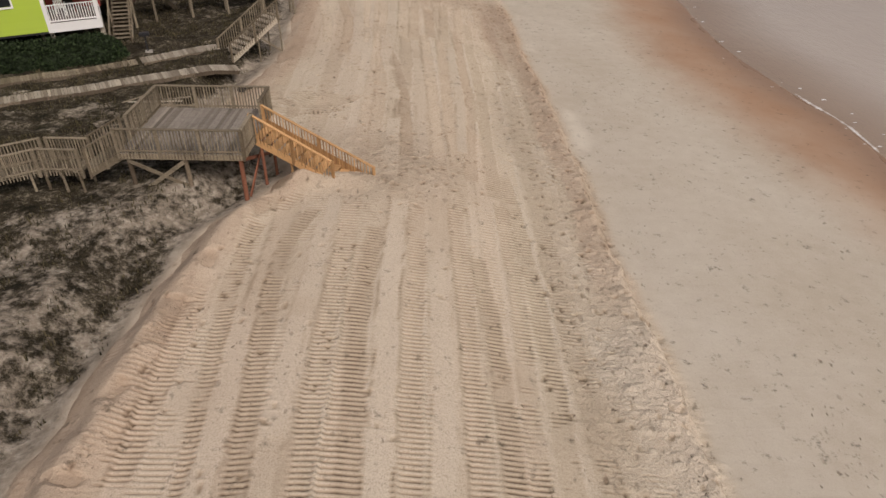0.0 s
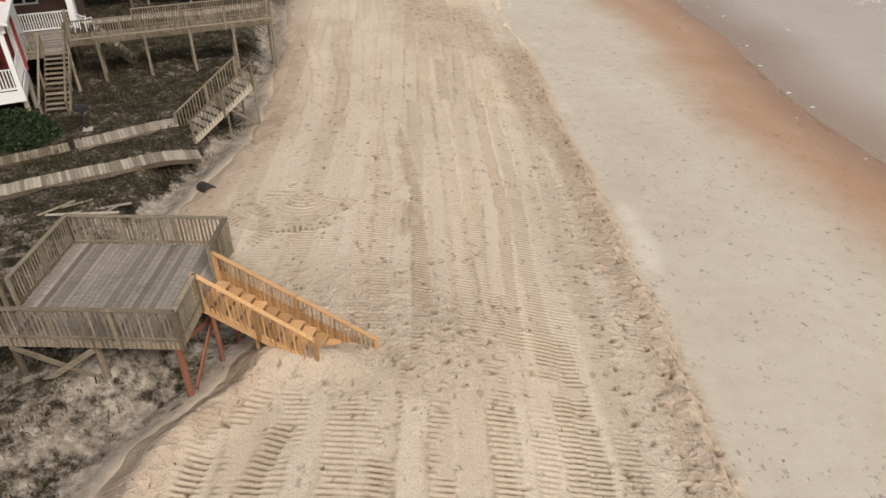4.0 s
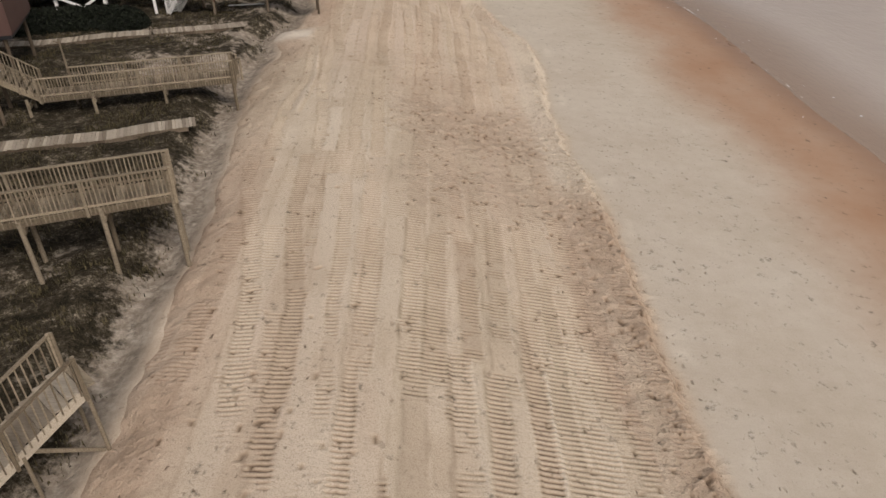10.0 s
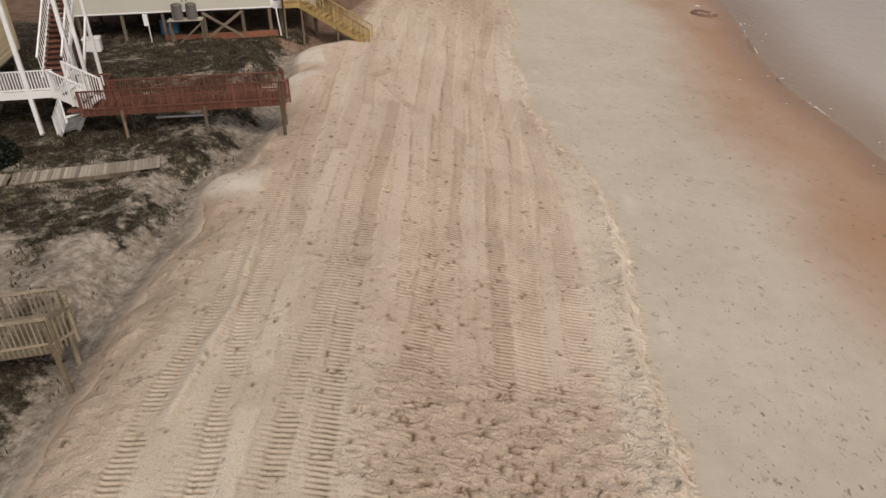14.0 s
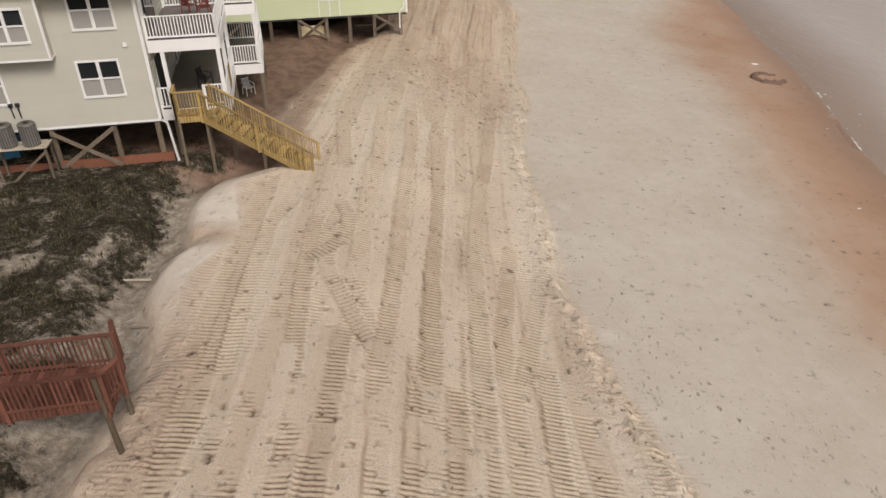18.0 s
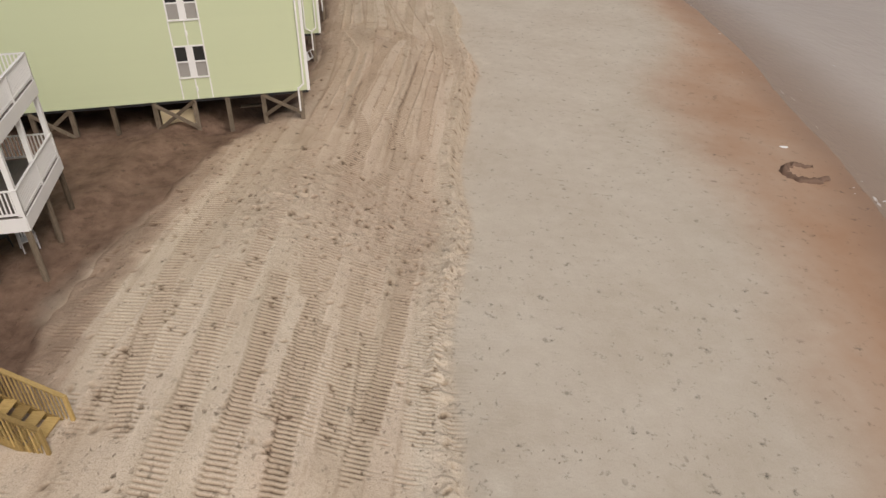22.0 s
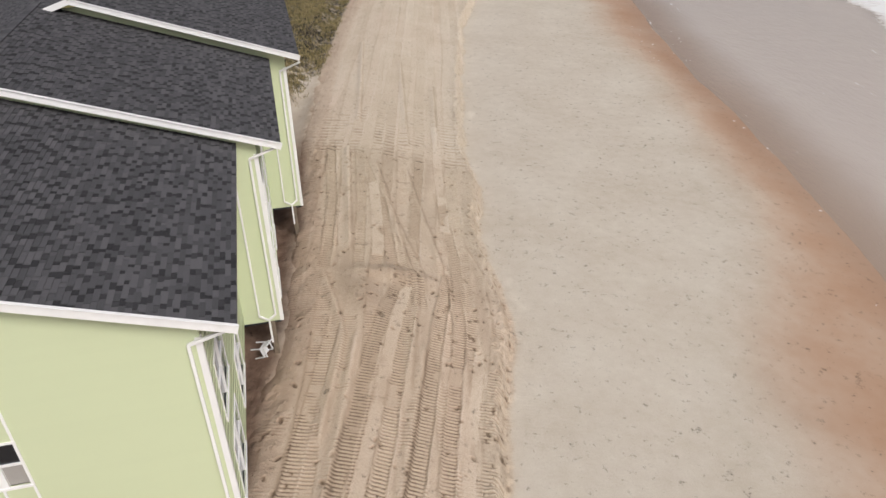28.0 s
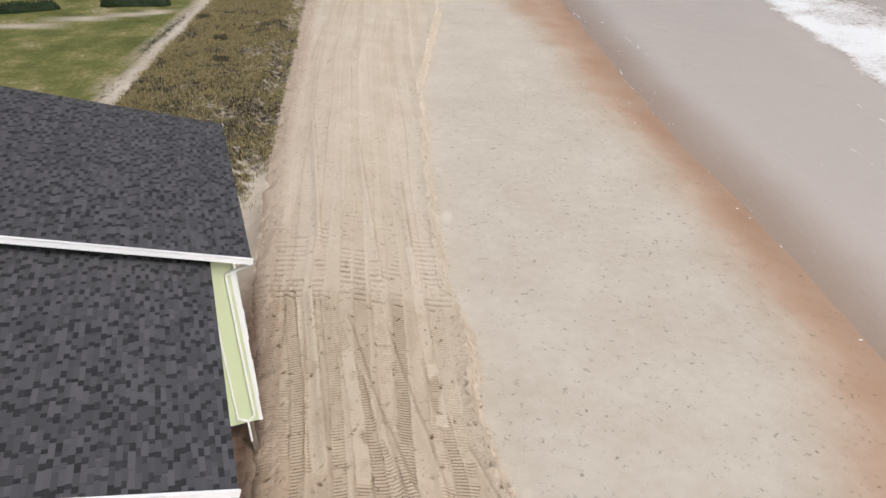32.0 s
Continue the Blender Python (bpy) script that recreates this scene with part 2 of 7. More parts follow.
    grey = m.ramp(m.calc("ADD", m.calc("MULTIPLY", m.noise(pos, 3.2, 5.0, 0.7), 0.7), m.calc("MULTIPLY", m.noise(pos, 0.6, 3.0), 0.3)), [(0.36, (0.10, 0.083, 0.062)), (0.48, (0.215, 0.183, 0.142)), (0.62, (0.42, 0.375, 0.305))])
    col = m.mix(m.calc("MULTIPLY", inland, 0.75), col, grey)
    clump = m.calc("ADD", m.calc("MULTIPLY", m.noise(pos, 1.1, 3.0), 0.45), m.calc("MULTIPLY", m.noise(pos, 5.5, 5.0, 0.75), 0.55))
    clump = m.calc("ADD", m.calc("MULTIPLY", clump, 0.75), m.calc("MULTIPLY", m.noise(pos, 17.0, 3.0, 0.7), 0.25))
    soil = m.ramp(clump, [(0.40, (0.010, 0.009, 0.005)), (0.49, (0.032, 0.026, 0.016)), (0.55, (0.075, 0.062, 0.042)), (0.63, (0.30, 0.26, 0.195))])
    thick = m.calc("ADD", m.calc("SUBTRACT", veg, 0.5), m.calc("MULTIPLY", m.calc("SUBTRACT", m.noise(pos, 2.3, 5.0, 0.7), 0.5), 2.6))
    col = m.mix(m.calc("ADD", m.calc("MULTIPLY", thick, 2.0), 0.5, True), col, soil)
    turf = m.ramp(m.calc("ADD", m.calc("MULTIPLY", m.noise(pos, 0.22, 5.0, 0.6), 0.6), m.calc("MULTIPLY", m.noise(pos, 2.6, 5.0, 0.75), 0.4)), [(0.34, (0.065, 0.075, 0.02)), (0.47, (0.12, 0.125, 0.036)), (0.56, (0.20, 0.175, 0.07)), (0.68, (0.42, 0.37, 0.25))])
    col = m.mix(lawn, col, turf)
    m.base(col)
    r = m.calc("SUBTRACT", 0.92, m.calc("MULTIPLY", wet, 0.40))
    r = m.calc("SUBTRACT", r, m.calc("MULTIPLY", soaked, 0.25))
    m.rough(r, 0.12)
    dry = m.calc("SUBTRACT", 1.0, m.calc("MULTIPLY", wet, 0.9))
    h = m.calc("MULTIPLY", m.calc("ADD", m.calc("MULTIPLY", fine, 0.012), m.calc("MULTIPLY", m.noise(pos, 5.0, 5.0), 0.026)), dry)
    h = m.calc("ADD", h, m.calc("MULTIPLY", clods, 0.042))
    h = m.calc("SUBTRACT", h, m.calc("MULTIPLY", prints, 0.045))
    m.bump(h, 0.9, 1.0)
    return m.mat


SAND = sand()


def sea():
    m = Nodes("sea_water")
    pos = m.place()
    foam = m.attr("foam").outputs["Fac"]
    depth = m.attr("depth").outputs["Fac"]
    lace = m.noise(pos, 1.5, 6.0, 0.75)
    f = m.calc("MULTIPLY", m.calc("SUBTRACT", m.calc("ADD", foam, m.calc("MULTIPLY", lace, 0.9)), 0.95, True), 4.0, True)
    body = m.mix(depth, (0.34, 0.255, 0.19), (0.50, 0.435, 0.375))
    m.base(m.mix(f, body, (0.80, 0.79, 0.76)))
    m.rough(m.calc("ADD", 0.24, m.calc("MULTIPLY", f, 0.6)), 0.35)
    mp = m.add("ShaderNodeMapping")
    mp.inputs["Scale"].default_value = (1.0, 0.35, 1.0)
    m.link(pos, mp.inputs["Vector"])
    m.bump(m.noise(mp.outputs["Vector"], 2.2, 6.0, 0.6), 0.6, 0.2)
    return m.mat


SEA = sea()


def leaf(name, dark, light):
    m = Nodes(name)
    isl = m.add("ShaderNodeNewGeometry").outputs["Random Per Island"]
    col = m.ramp(isl, [(0.0, dark), (0.6, light), (1.0, scaled(light, 1.5))])
    big = m.noise(m.place(), 0.35, 3.0)
    m.base(m.mix(m.calc("MULTIPLY", big, 0.5), col, dark))
    m.rough(0.7, 0.25)
    return m.mat


LEAF = leaf("dark_shrub_leaf", (0.008, 0.014, 0.005), (0.028, 0.046, 0.015))
STRAW = leaf("dune_grass_blade", (0.022, 0.019, 0.010), (0.092, 0.075, 0.038))
HEDGE = leaf("black_green_hedge_leaf", (0.004, 0.006, 0.003), (0.011, 0.015, 0.007))
GRASS = leaf("green_dune_grass", (0.09, 0.082, 0.03), (0.33, 0.26, 0.125))

# ---- building helpers ----
_boxes = {}


def box_mesh(mat):
    """One shared box, one metre a side, for all the plain boards of a material."""
    if mat.name not in _boxes:
        me = bpy.data.meshes.new("board_" + mat.name)
        bm = bmesh.new()
        bmesh.ops.create_cube(bm, size=1.0)
        bm.to_mesh(me)
        bm.free()
        me.materials.append(mat)
        _boxes[mat.name] = me
    return _boxes[mat.name]


def site(name, x, y, z=0.0, yaw=0.0, label="", category="", group=""):
    ob = new(name)
    ob.empty_display_size = 0.3
    ob.matrix_basis = pose(x, y, z, 0, 0, yaw)
    return tagged(ob, label, category, group)


def under(ob, parent, m=None):
    ob.parent = parent
    if m is not None:
        ob.matrix_basis = m
    return ob


def piece(name, parent, mat, size, at, rot=(0, 0, 0), label=""):
    """A board of that size, centred at that place in its thing."""
    ob = new(name, box_mesh(mat))
    under(ob, parent, pose(*at, *rot) @ Matrix.Diagonal((*size, 1)))
    return tagged(ob, label) if label else ob


def bar(name, parent, mat, p, q, w, h, label=""):
    """A board from p to q; w is its width on the level, h its height."""
    p, q = Vector(p), Vector(q)
    d = q - p
    x = d.normalized()
    side = Vector((0, 0, 1)).cross(x)
    y = side.normalized() if side.length > 1e-4 else Vector((0, 1, 0))
    z = x.cross(y)
    m = Matrix((x, y, z)).transposed().to_4x4()
    m.translation = (p + q) / 2
    ob = new(name, box_mesh(mat))
    under(ob, parent, m @ Matrix.Diagonal((d.length, w, h, 1)))
    return tagged(ob, label) if label else ob


def part(name, bm, mat, parent, label="", m=None):
    me = bpy.data.meshes.new(name)
    bm.to_mesh(me)
    bm.free()
    for one in mat if isinstance(mat, (list, tuple)) else (mat,):
        me.materials.append(one)
    ob = new(name, me)
    under(ob, parent, m if m is not None else Matrix())
    return tagged(ob, label) if label else ob


def add_box(bm, lo, hi, bevel=0.0):
    r = bmesh.ops.create_cube(bm, size=1.0)
    c = [(a + b) / 2 for a, b in zip(lo, hi)]
    s = [b - a for a, b in zip(lo, hi)]
    for v in r["verts"]:
        v.co = Vector([c[i] + v.co[i] * s[i] for i in range(3)])
    if bevel:
        es = list({e for v in r["verts"] for e in v.link_edges})
        bmesh.ops.bevel(bm, geom=es, offset=bevel, segments=2, affect="EDGES")


def rail(thing, p, q, mat, height=0.95, drop=0.22, gap=0.13, posts=2.0, cap=0.13, wob=0.0, post_mat=None, bal=0.04, skip_end=False):
    """A railing from p to q along the deck's edge: posts, cap, lower rail and pickets. drop: how far the pickets reach below the floor."""
    p, q = Vector(p), Vector(q)
    d = q - p
    n = max(1, round(d.length / posts))
    rr = random.Random(int(p.x * 91 + q.y * 57 + p.y * 13))
    for i in range(n + (0 if skip_end else 1)):
        a = p + d * (i / n)
        piece("post", thing, post_mat or mat, (0.09, 0.09, height + 0.3), (a.x, a.y, a.z + height / 2 - 0.12))
    up = Vector((0, 0, height))
    bar("top_rail", thing, mat, p + up, q + up, cap, 0.04)
    bar("bottom_rail", thing, mat, p + Vector((0, 0, 0.10)), q + Vector((0, 0, 0.10)), 0.04, 0.08)
    k = max(2, int(d.length / gap))
    flat = Vector((d.x, d.y, 0)).normalized()
    yaw = math.degrees(math.atan2(flat.y, flat.x))
    for i in range(k):
        a = p + d * ((i + 0.5) / k)
        lean = rr.uniform(-wob, wob)
        piece("baluster", thing, mat, (bal, 0.03, height + drop - 0.03), (a.x, a.y, a.z + (height - drop) / 2), (0, lean, yaw))


def planks(thing, x0, x1, y0, y1, z, mat, width=0.14, gap=0.008, along="x", thick=0.035, wob=0.004, name="deck_board"):
    """Boards laid side by side; along: the way that they run."""
    rr = random.Random(int(x0 * 31 + y1 * 77 + z * 11))
    lo, hi = (y0, y1) if along == "x" else (x0, x1)
    n = max(1, int(round((hi - lo) / (width + gap))))
    step = (hi - lo) / n
    for i in range(n):
        c = lo + (i + 0.5) * step
        j, e = rr.uniform(-wob, wob), rr.uniform(-0.012, 0.012)
        if along == "x":
            piece(name, thing, mat, (x1 - x0, step - gap, thick), ((x0 + x1) / 2 + e, c, z - thick / 2 + j), (rr.uniform(-0.6, 0.6), 0, 0))
        else:
            piece(name, thing, mat, (step - gap, y1 - y0, thick), (c, (y0 + y1) / 2 + e, z - thick / 2 + j), (0, rr.uniform(-0.6, 0.6), 0))


def pile(thing, x, y, z0, z1, mat=None, r=0.11, name="piling"):
    """A round or square pile, slightly tapered and never quite plumb."""
    bm = bmesh.new()
    bmesh.ops.create_cone(bm, cap_ends=True, segments=8, radius1=r, radius2=r * 0.92, depth=z1 - z0)
    rr = random.Random(int(x * 100 + y * 37))
    return part(name, bm, mat or WOOD_PILE, thing, m=pose(x, y, (z0 + z1) / 2, rr.uniform(-0.8, 0.8), rr.uniform(-0.8, 0.8), 0))


def stairs(thing, top, foot, width, mat, rail_mat=None, steps=None, rails=(True, True), riser=False, height=0.9, cap=0.1, gap=0.13):
    """A straight flight: two stringers, treads, and a railing on either side."""
    top, foot = Vector(top), Vector(foot)
    d = foot - top
    flat = Vector((d.x, d.y, 0))
    ahead = flat.normalized()
    side = Vector((-ahead.y, ahead.x, 0))
    yaw = math.degrees(math.atan2(ahead.y, ahead.x))
    n = steps or max(3, round(-d.z / 0.19))
    rm = rail_mat or mat
    for s in (-1, 1):
        off = side * (s * width / 2)
        bar("stringer", thing, mat, top + off - Vector((0, 0, 0.15)), foot + off - Vector((0, 0, 0.10)), 0.045, 0.28)
    for i in range(n):
        c = top + d * ((i + 0.55) / n)
        piece("tread", thing, mat, (flat.length / n + 0.02, width - 0.03, 0.04), (c.x, c.y, c.z + 0.02), (0, 0, yaw))
        if riser:
            e = top + d * (i / n)
            piece("riser", thing, mat, (0.025, width - 0.05, -d.z / n), (e.x, e.y, e.z + d.z / n / 2), (0, 0, yaw))
    for s, on in zip((1, -1), rails):
        if not on:
            continue
        off = side * (s * (width / 2 + 0.03))
        a, b = top + off, foot + off
        bar("handrail", thing, rm, a + Vector((0, 0, height)), b + Vector((0, 0, height)), cap, 0.045)
        for f in (0.0, 0.5, 1.0):
            c = a + (b - a) * f
            piece("post", thing, rm, (0.09, 0.09, height + 0.35), (c.x, c.y, c.z + height / 2 - 0.14), (0, 0, yaw))
        k = int(flat.length / gap)
        for i in range(k):
            c = a + (b - a) * ((i + 0.5) / k)
            piece("baluster", thing, rm, (0.035, 0.03, height + 0.1), (c.x, c.y, c.z + height / 2 - 0.06), (0, 0, yaw))


# ---- ground ----


def vnoise(x, y, scale, seed=0):
    """Smooth value noise in -1..1 on arrays."""
    x, y = np.asarray(x, float) * scale, np.asarray(y, float) * scale
    xi, yi = np.floor(x).astype(np.int64), np.floor(y).astype(np.int64)
    fx, fy = x - xi, y - yi
    fx, fy = fx * fx * (3 - 2 * fx), fy * fy * (3 - 2 * fy)

    def h(a, b):
        v = (a * 374761393 + b * 668265263 + seed * 1442695041) & 0xFFFFFFFF
        v = ((v ^ (v >> 13)) * 1274126177) & 0xFFFFFFFF
        return ((v ^ (v >> 16)) & 0xFFFF) / 32767.5 - 1

    return (h(xi, yi) * (1 - fx) + h(xi + 1, yi) * fx) * (1 - fy) + (h(xi, yi + 1) * (1 - fx) + h(xi + 1, yi + 1) * fx) * fy


def fbm(x, y, scale, seed=0, octaves=4):
    return sum(vnoise(x, y, scale * 2**i, seed + i) * 0.5**i for i in range(octaves)) / 1.8


def smooth(a, b, x):
    t = np.clip((x - a) / (b - a), 0, 1)
    return t * t * (3 - 2 * t)


def curve(knots, ripple=0.0, scale=0.3, seed=0):
    """x over y along the shore, through a few knots, gently rounded."""
    ky, kx = np.array(knots[0::2]), np.array(knots[1::2])
    fine = np.arange(-40, 420, 0.5)
    v = np.interp(fine, ky, kx)
    k = np.exp(-np.linspace(-2, 2, 9) ** 2)
    v = np.convolve(np.pad(v, 4, mode="edge"), k / k.sum(), "valid")
    return lambda y: np.interp(y, fine, v) + ripple * fbm(np.asarray(y) * 1.0, np.asarray(y) * 0.0 + 7.3, scale, seed, 3)


FILL_EDGE = curve([0, -9.2, 12, -8.8, 18, -8.4, 23, -7.6, 25.5, -5.8, 28, -5.2, 30, -7.4, 32, -9.4, 34.5, -10.2, 37, -9.8, 41, -8.8, 47, -9.0, 57, -10.2, 63, -11.3, 70, -12.0, 75.8, -12.0, 77, -12.9, 79, -12.8, 80, -11.8, 84, -11.7,
                   87.5, -12.0, 89, -13.2, 92.5, -13.6, 93.8, -12.9, 95.2, -14.2, 98.5, -14.1, 100.5, -11.6, 102, -12.6, 106, -13.2, 111, -12.8, 118, -12.2, 125, -10.2, 135, -10.6, 151, -14.1, 162, -15.9, 176, -17.6, 186, -18.2, 210, -20.5, 320, -30], 0.30, 0.35, 3)
SCARP = curve([0, 8.8, 12, 8.5, 17, 8.2, 23, 7.5, 31, 7.4, 43, 6.6, 50, 6.1, 60, 5.4, 70, 4.2, 75, 4.6, 80, 4.3, 85, 3.6, 90, 1.6, 95, 0.5, 101, 0.0, 107, -0.9, 115, -0.2, 120, -1.2, 127, -1.0, 136, -0.7,
               147, -2.6, 152, -2.6, 159, -4.0, 171, -4.7, 195, -5.6, 224, -3.0, 320, -8], 0.36, 0.45, 9)
DAMP = curve([0, 22.5, 28, 20.2, 38, 17.8, 50, 15.3, 60, 14.8, 68, 14.5, 76, 13.2, 90, 12.6, 95, 12, 107, 12.4, 112, 13, 126, 12.3, 136, 11.2, 145, 14.8, 152, 16.4, 160, 16.3, 170, 15.4, 174, 15.5, 193, 12.8, 217, 11, 234, 8, 320, 5], 0.5, 0.12, 21)
TIDE = curve([0, 26.5, 40, 25.8, 47, 24.3, 54, 23.2, 67, 23.6, 80, 22.2, 94, 21.8, 104, 20.4, 112, 20.6, 121, 21.8, 135, 22.3, 150, 22.2, 158, 21.6, 170, 21.2, 181, 19.6, 207, 19.0, 237, 19.0, 320, 17], 0.35, 0.15, 33)
DUNE_Z = 2.65


def land(x, y):
    """The height of the ground, without its fine relief."""
    xl, xr, xs, xt = FILL_EDGE(y), SCARP(y), DAMP(y), TIDE(y)
    u = (x - xl) / (xr - xl)
    top = 2.45 - (1.6 + 0.42 * smooth(79, 86, y) * (1 - smooth(112, 120, y)) - 0.35 * smooth(118, 126, y)) * smooth(0.25, 0.97, u) + 0.06 * fbm(x, y, 0.25, 5)
    beach = 0.22 - 0.6 * smooth(0, 1, (x - xr) / np.maximum(xs - xr, 1)) - 0.85 * np.clip((x - xs) / np.maximum(xt - xs, 1), 0, 6)
    face = smooth(0.0, 0.6, x - xr + 0.7)
    z = top * (1 - face) + beach * face
    dune = DUNE_Z + 0.26 * fbm(x, y, 0.35, 40) + 0.25 * smooth(3, 14, xl - x) + 0.25 * np.exp(-((xl - 3.6 - x) / 1.2) ** 2)
    dune = dune - 0.25 * smooth(101, 104, y) * (1 - smooth(119, 124, y))
    wob = 0.5 * fbm(x, y, 0.45, 77, 3)
    gully = np.exp(-((x - xl + 1.9 + 0.7 * wob) / 1.15) ** 2) * 0.8
    edge = smooth(-1.7, -0.3, x - xl + wob)
    return dune * (1 - edge) + z * edge - gully * (1 - smooth(150, 166, y) * 0.2) * (1 - 0.85 * smooth(100, 103, y) * (1 - smooth(119, 123, y)))


def sheet(name, xs, ys, zfun, mat, attrs, label, category, kind="structure"):
    """A grid of xs by ys as one mesh, with named values on its corners."""
    gx, gy = np.meshgrid(xs, ys) if np.ndim(xs) == 1 else (xs, np.repeat(np.asarray(ys)[:, None], xs.shape[1], 1))
    gz = zfun(gx, gy)
    r, c = gx.shape
    co = np.stack([gx, gy, gz], -1).reshape(-1, 3).astype(np.float32)
    idx = np.arange(r * c).reshape(r, c)
    quads = np.stack([idx[:-1, :-1], idx[:-1, 1:], idx[1:, 1:], idx[1:, :-1]], -1).reshape(-1, 4).astype(np.int32)
    me = bpy.data.meshes.new(name)
    me.vertices.add(len(co))
    me.vertices.foreach_set("co", co.ravel())
    me.loops.add(quads.size)
    me.loops.foreach_set("vertex_index", quads.ravel())
    me.polygons.add(len(quads))
    me.polygons.foreach_set("loop_start", np.arange(0, quads.size, 4, dtype=np.int32))
    me.polygons.foreach_set("use_smooth", np.ones(len(quads), dtype=bool))
    me.update(calc_edges=True)
    for key, value in attrs(gx, gy).items():
        value = np.asarray(value, np.float32)
        if value.ndim == 3:
            a = me.attributes.new(key, "FLOAT_COLOR", "POINT")
            a.data.foreach_set("color", np.concatenate([value, np.ones_like(value[..., :1])], -1).ravel())
        else:
            a = me.attributes.new(key, "FLOAT", "POINT")
            a.data.foreach_set("value", value.ravel())
    me.materials.append(mat)
    return tagged(new(name, me), label, category, kind=kind)


def plants(x, y):
    """How thick the dune plants stand, 0 to 1."""
    d = FILL_EDGE(y) - x
    n = fbm(x, y, 0.20, 60) * 0.6 + 0.8 * fbm(x, y, 0.9, 64)
    more = 0.62 * smooth(32, 40, y) * smooth(72, 62, y) + 0.34 * smooth(66, 74, y) - 0.5 * np.exp(-((y - 77) / 8) ** 2) * smooth(12, 7, d) + 0.04 * smooth(34, 30, y)
    near = smooth(-0.55, 0.45, n + more + 0.3 * smooth(6, 12, d)) * smooth(1.7, 3.1, d + 0.9 * n)
    near = np.where(y < 35, near + (np.clip(0.57 + 0.45 * n + 0.36 * smooth(5, 9, d), 0, 1) * smooth(1.0, 2.4, d + 0.9 * n) - near) * smooth(35, 31, y), near)
    far = (1 - 0.5 * smooth(206, 214, y)) * smooth(168, 174, y) * smooth(0.4, 1.2, d)
    bare = smooth(99.5, 102, y) * (1 - smooth(160, 168, y))
    return np.clip(np.maximum(near * (1 - bare), far * (0.75 + 0.3 * n)), 0, 1)


def zones(x, y):
    xl, xr, xs, xt = FILL_EDGE(y), SCARP(y), DAMP(y), TIDE(y)
    wob = 0.9 * fbm(x, y, 0.15, 80) + 0.5 * fbm(x, y, 0.6, 84)
    wet = smooth(-3.2, 3.4, x - xs + 1.0 * wob) * (1 - 0.12 * smooth(115, 150, y) * smooth(2.5, 6, xt - x))
    late = smooth(98, 118, y)
    pale = smooth(-0.5 + 0.35 * late, 0.25 - 0.15 * late, x - xr + (0.5 - 0.35 * late) * wob)
    pale = np.maximum(pale, 0.85 * smooth(-0.3, -1.4, x - xl))
    veg = plants(x, y)
    side = (x + 36.6 + (y - 200) * 0.034)
    lawn = smooth(0.2, -1.0, side + 0.8 * wob) * smooth(150, 158, y)
    veg = veg * (1 - lawn)
    path = np.exp(-((side - 1.0) / 0.95) ** 4) * smooth(160, 166, y)
    veg, lawn = veg * (1 - path), lawn * (1 - path)
    pale = np.maximum(pale, path)
    road = np.exp(-((y - 213 + (x + 50) * -0.45) / 1.3) ** 4) * smooth(-38, -40, x)
    lawn = lawn * (1 - road)
    tone = np.clip(0.5 + 0.55 * fbm(x, y, 0.12, 90) + 0.3 * fbm(x, y, 0.9, 94), 0, 1)
    tone = np.where(pale > 0.3, np.clip(tone, 0.5, 0.8), tone)
    tone = np.where(x < xl - 0.8, np.clip(tone - 0.3, 0.05, 0.5), tone)
    soaked = smooth(-5.0, -0.8, x - xt + 1.2 * wob) * (1 - 0.6 * smooth(125, 150, y))
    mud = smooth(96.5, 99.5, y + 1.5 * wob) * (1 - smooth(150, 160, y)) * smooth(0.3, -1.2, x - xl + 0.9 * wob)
    # weaker brown tint along the gully and over the dune sand
    mud = np.maximum(mud, (0.22 + 0.16 * smooth(34, 44, y)) * np.exp(-((x - xl + 1.9 + wob) / 1.0) ** 2) * (1 - smooth(150, 166, y)))
    mud = np.maximum(mud, (0.30 + 0.12 * smooth(30, 40, y)) * smooth(-1.0, -2.5, x - xl) * (1 - smooth(150, 160, y)))
    # house footprints: shade below the raised floors painted as dark brown ground
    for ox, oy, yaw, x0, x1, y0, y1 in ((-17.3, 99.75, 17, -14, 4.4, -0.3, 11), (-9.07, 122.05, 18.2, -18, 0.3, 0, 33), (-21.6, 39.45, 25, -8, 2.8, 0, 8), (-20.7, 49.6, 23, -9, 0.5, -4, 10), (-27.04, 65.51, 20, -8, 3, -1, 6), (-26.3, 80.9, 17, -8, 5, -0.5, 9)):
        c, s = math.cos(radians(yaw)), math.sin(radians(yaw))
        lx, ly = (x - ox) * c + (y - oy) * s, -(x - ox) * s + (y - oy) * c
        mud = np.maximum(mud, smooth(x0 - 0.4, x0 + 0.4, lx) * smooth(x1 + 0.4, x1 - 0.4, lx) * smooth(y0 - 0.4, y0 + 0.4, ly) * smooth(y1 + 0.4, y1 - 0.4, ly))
    off = x - xr
    crowd = smooth(-0.05, 0.4, fbm(x, y, 0.33, 400, 3)) * 0.75 + 0.5 * np.exp(-((off - 1.2) / 1.0) ** 2) * smooth(-0.3, 0.3, fbm(x, y, 0.3, 410, 3))
    trod = (0.03 - 0.02 * late + 0.65 * (1 - 0.93 * late) * crowd * smooth(13, 8, off)) * smooth(0.0, 0.4, off) * (1 - smooth(0.05, 0.4, wet))
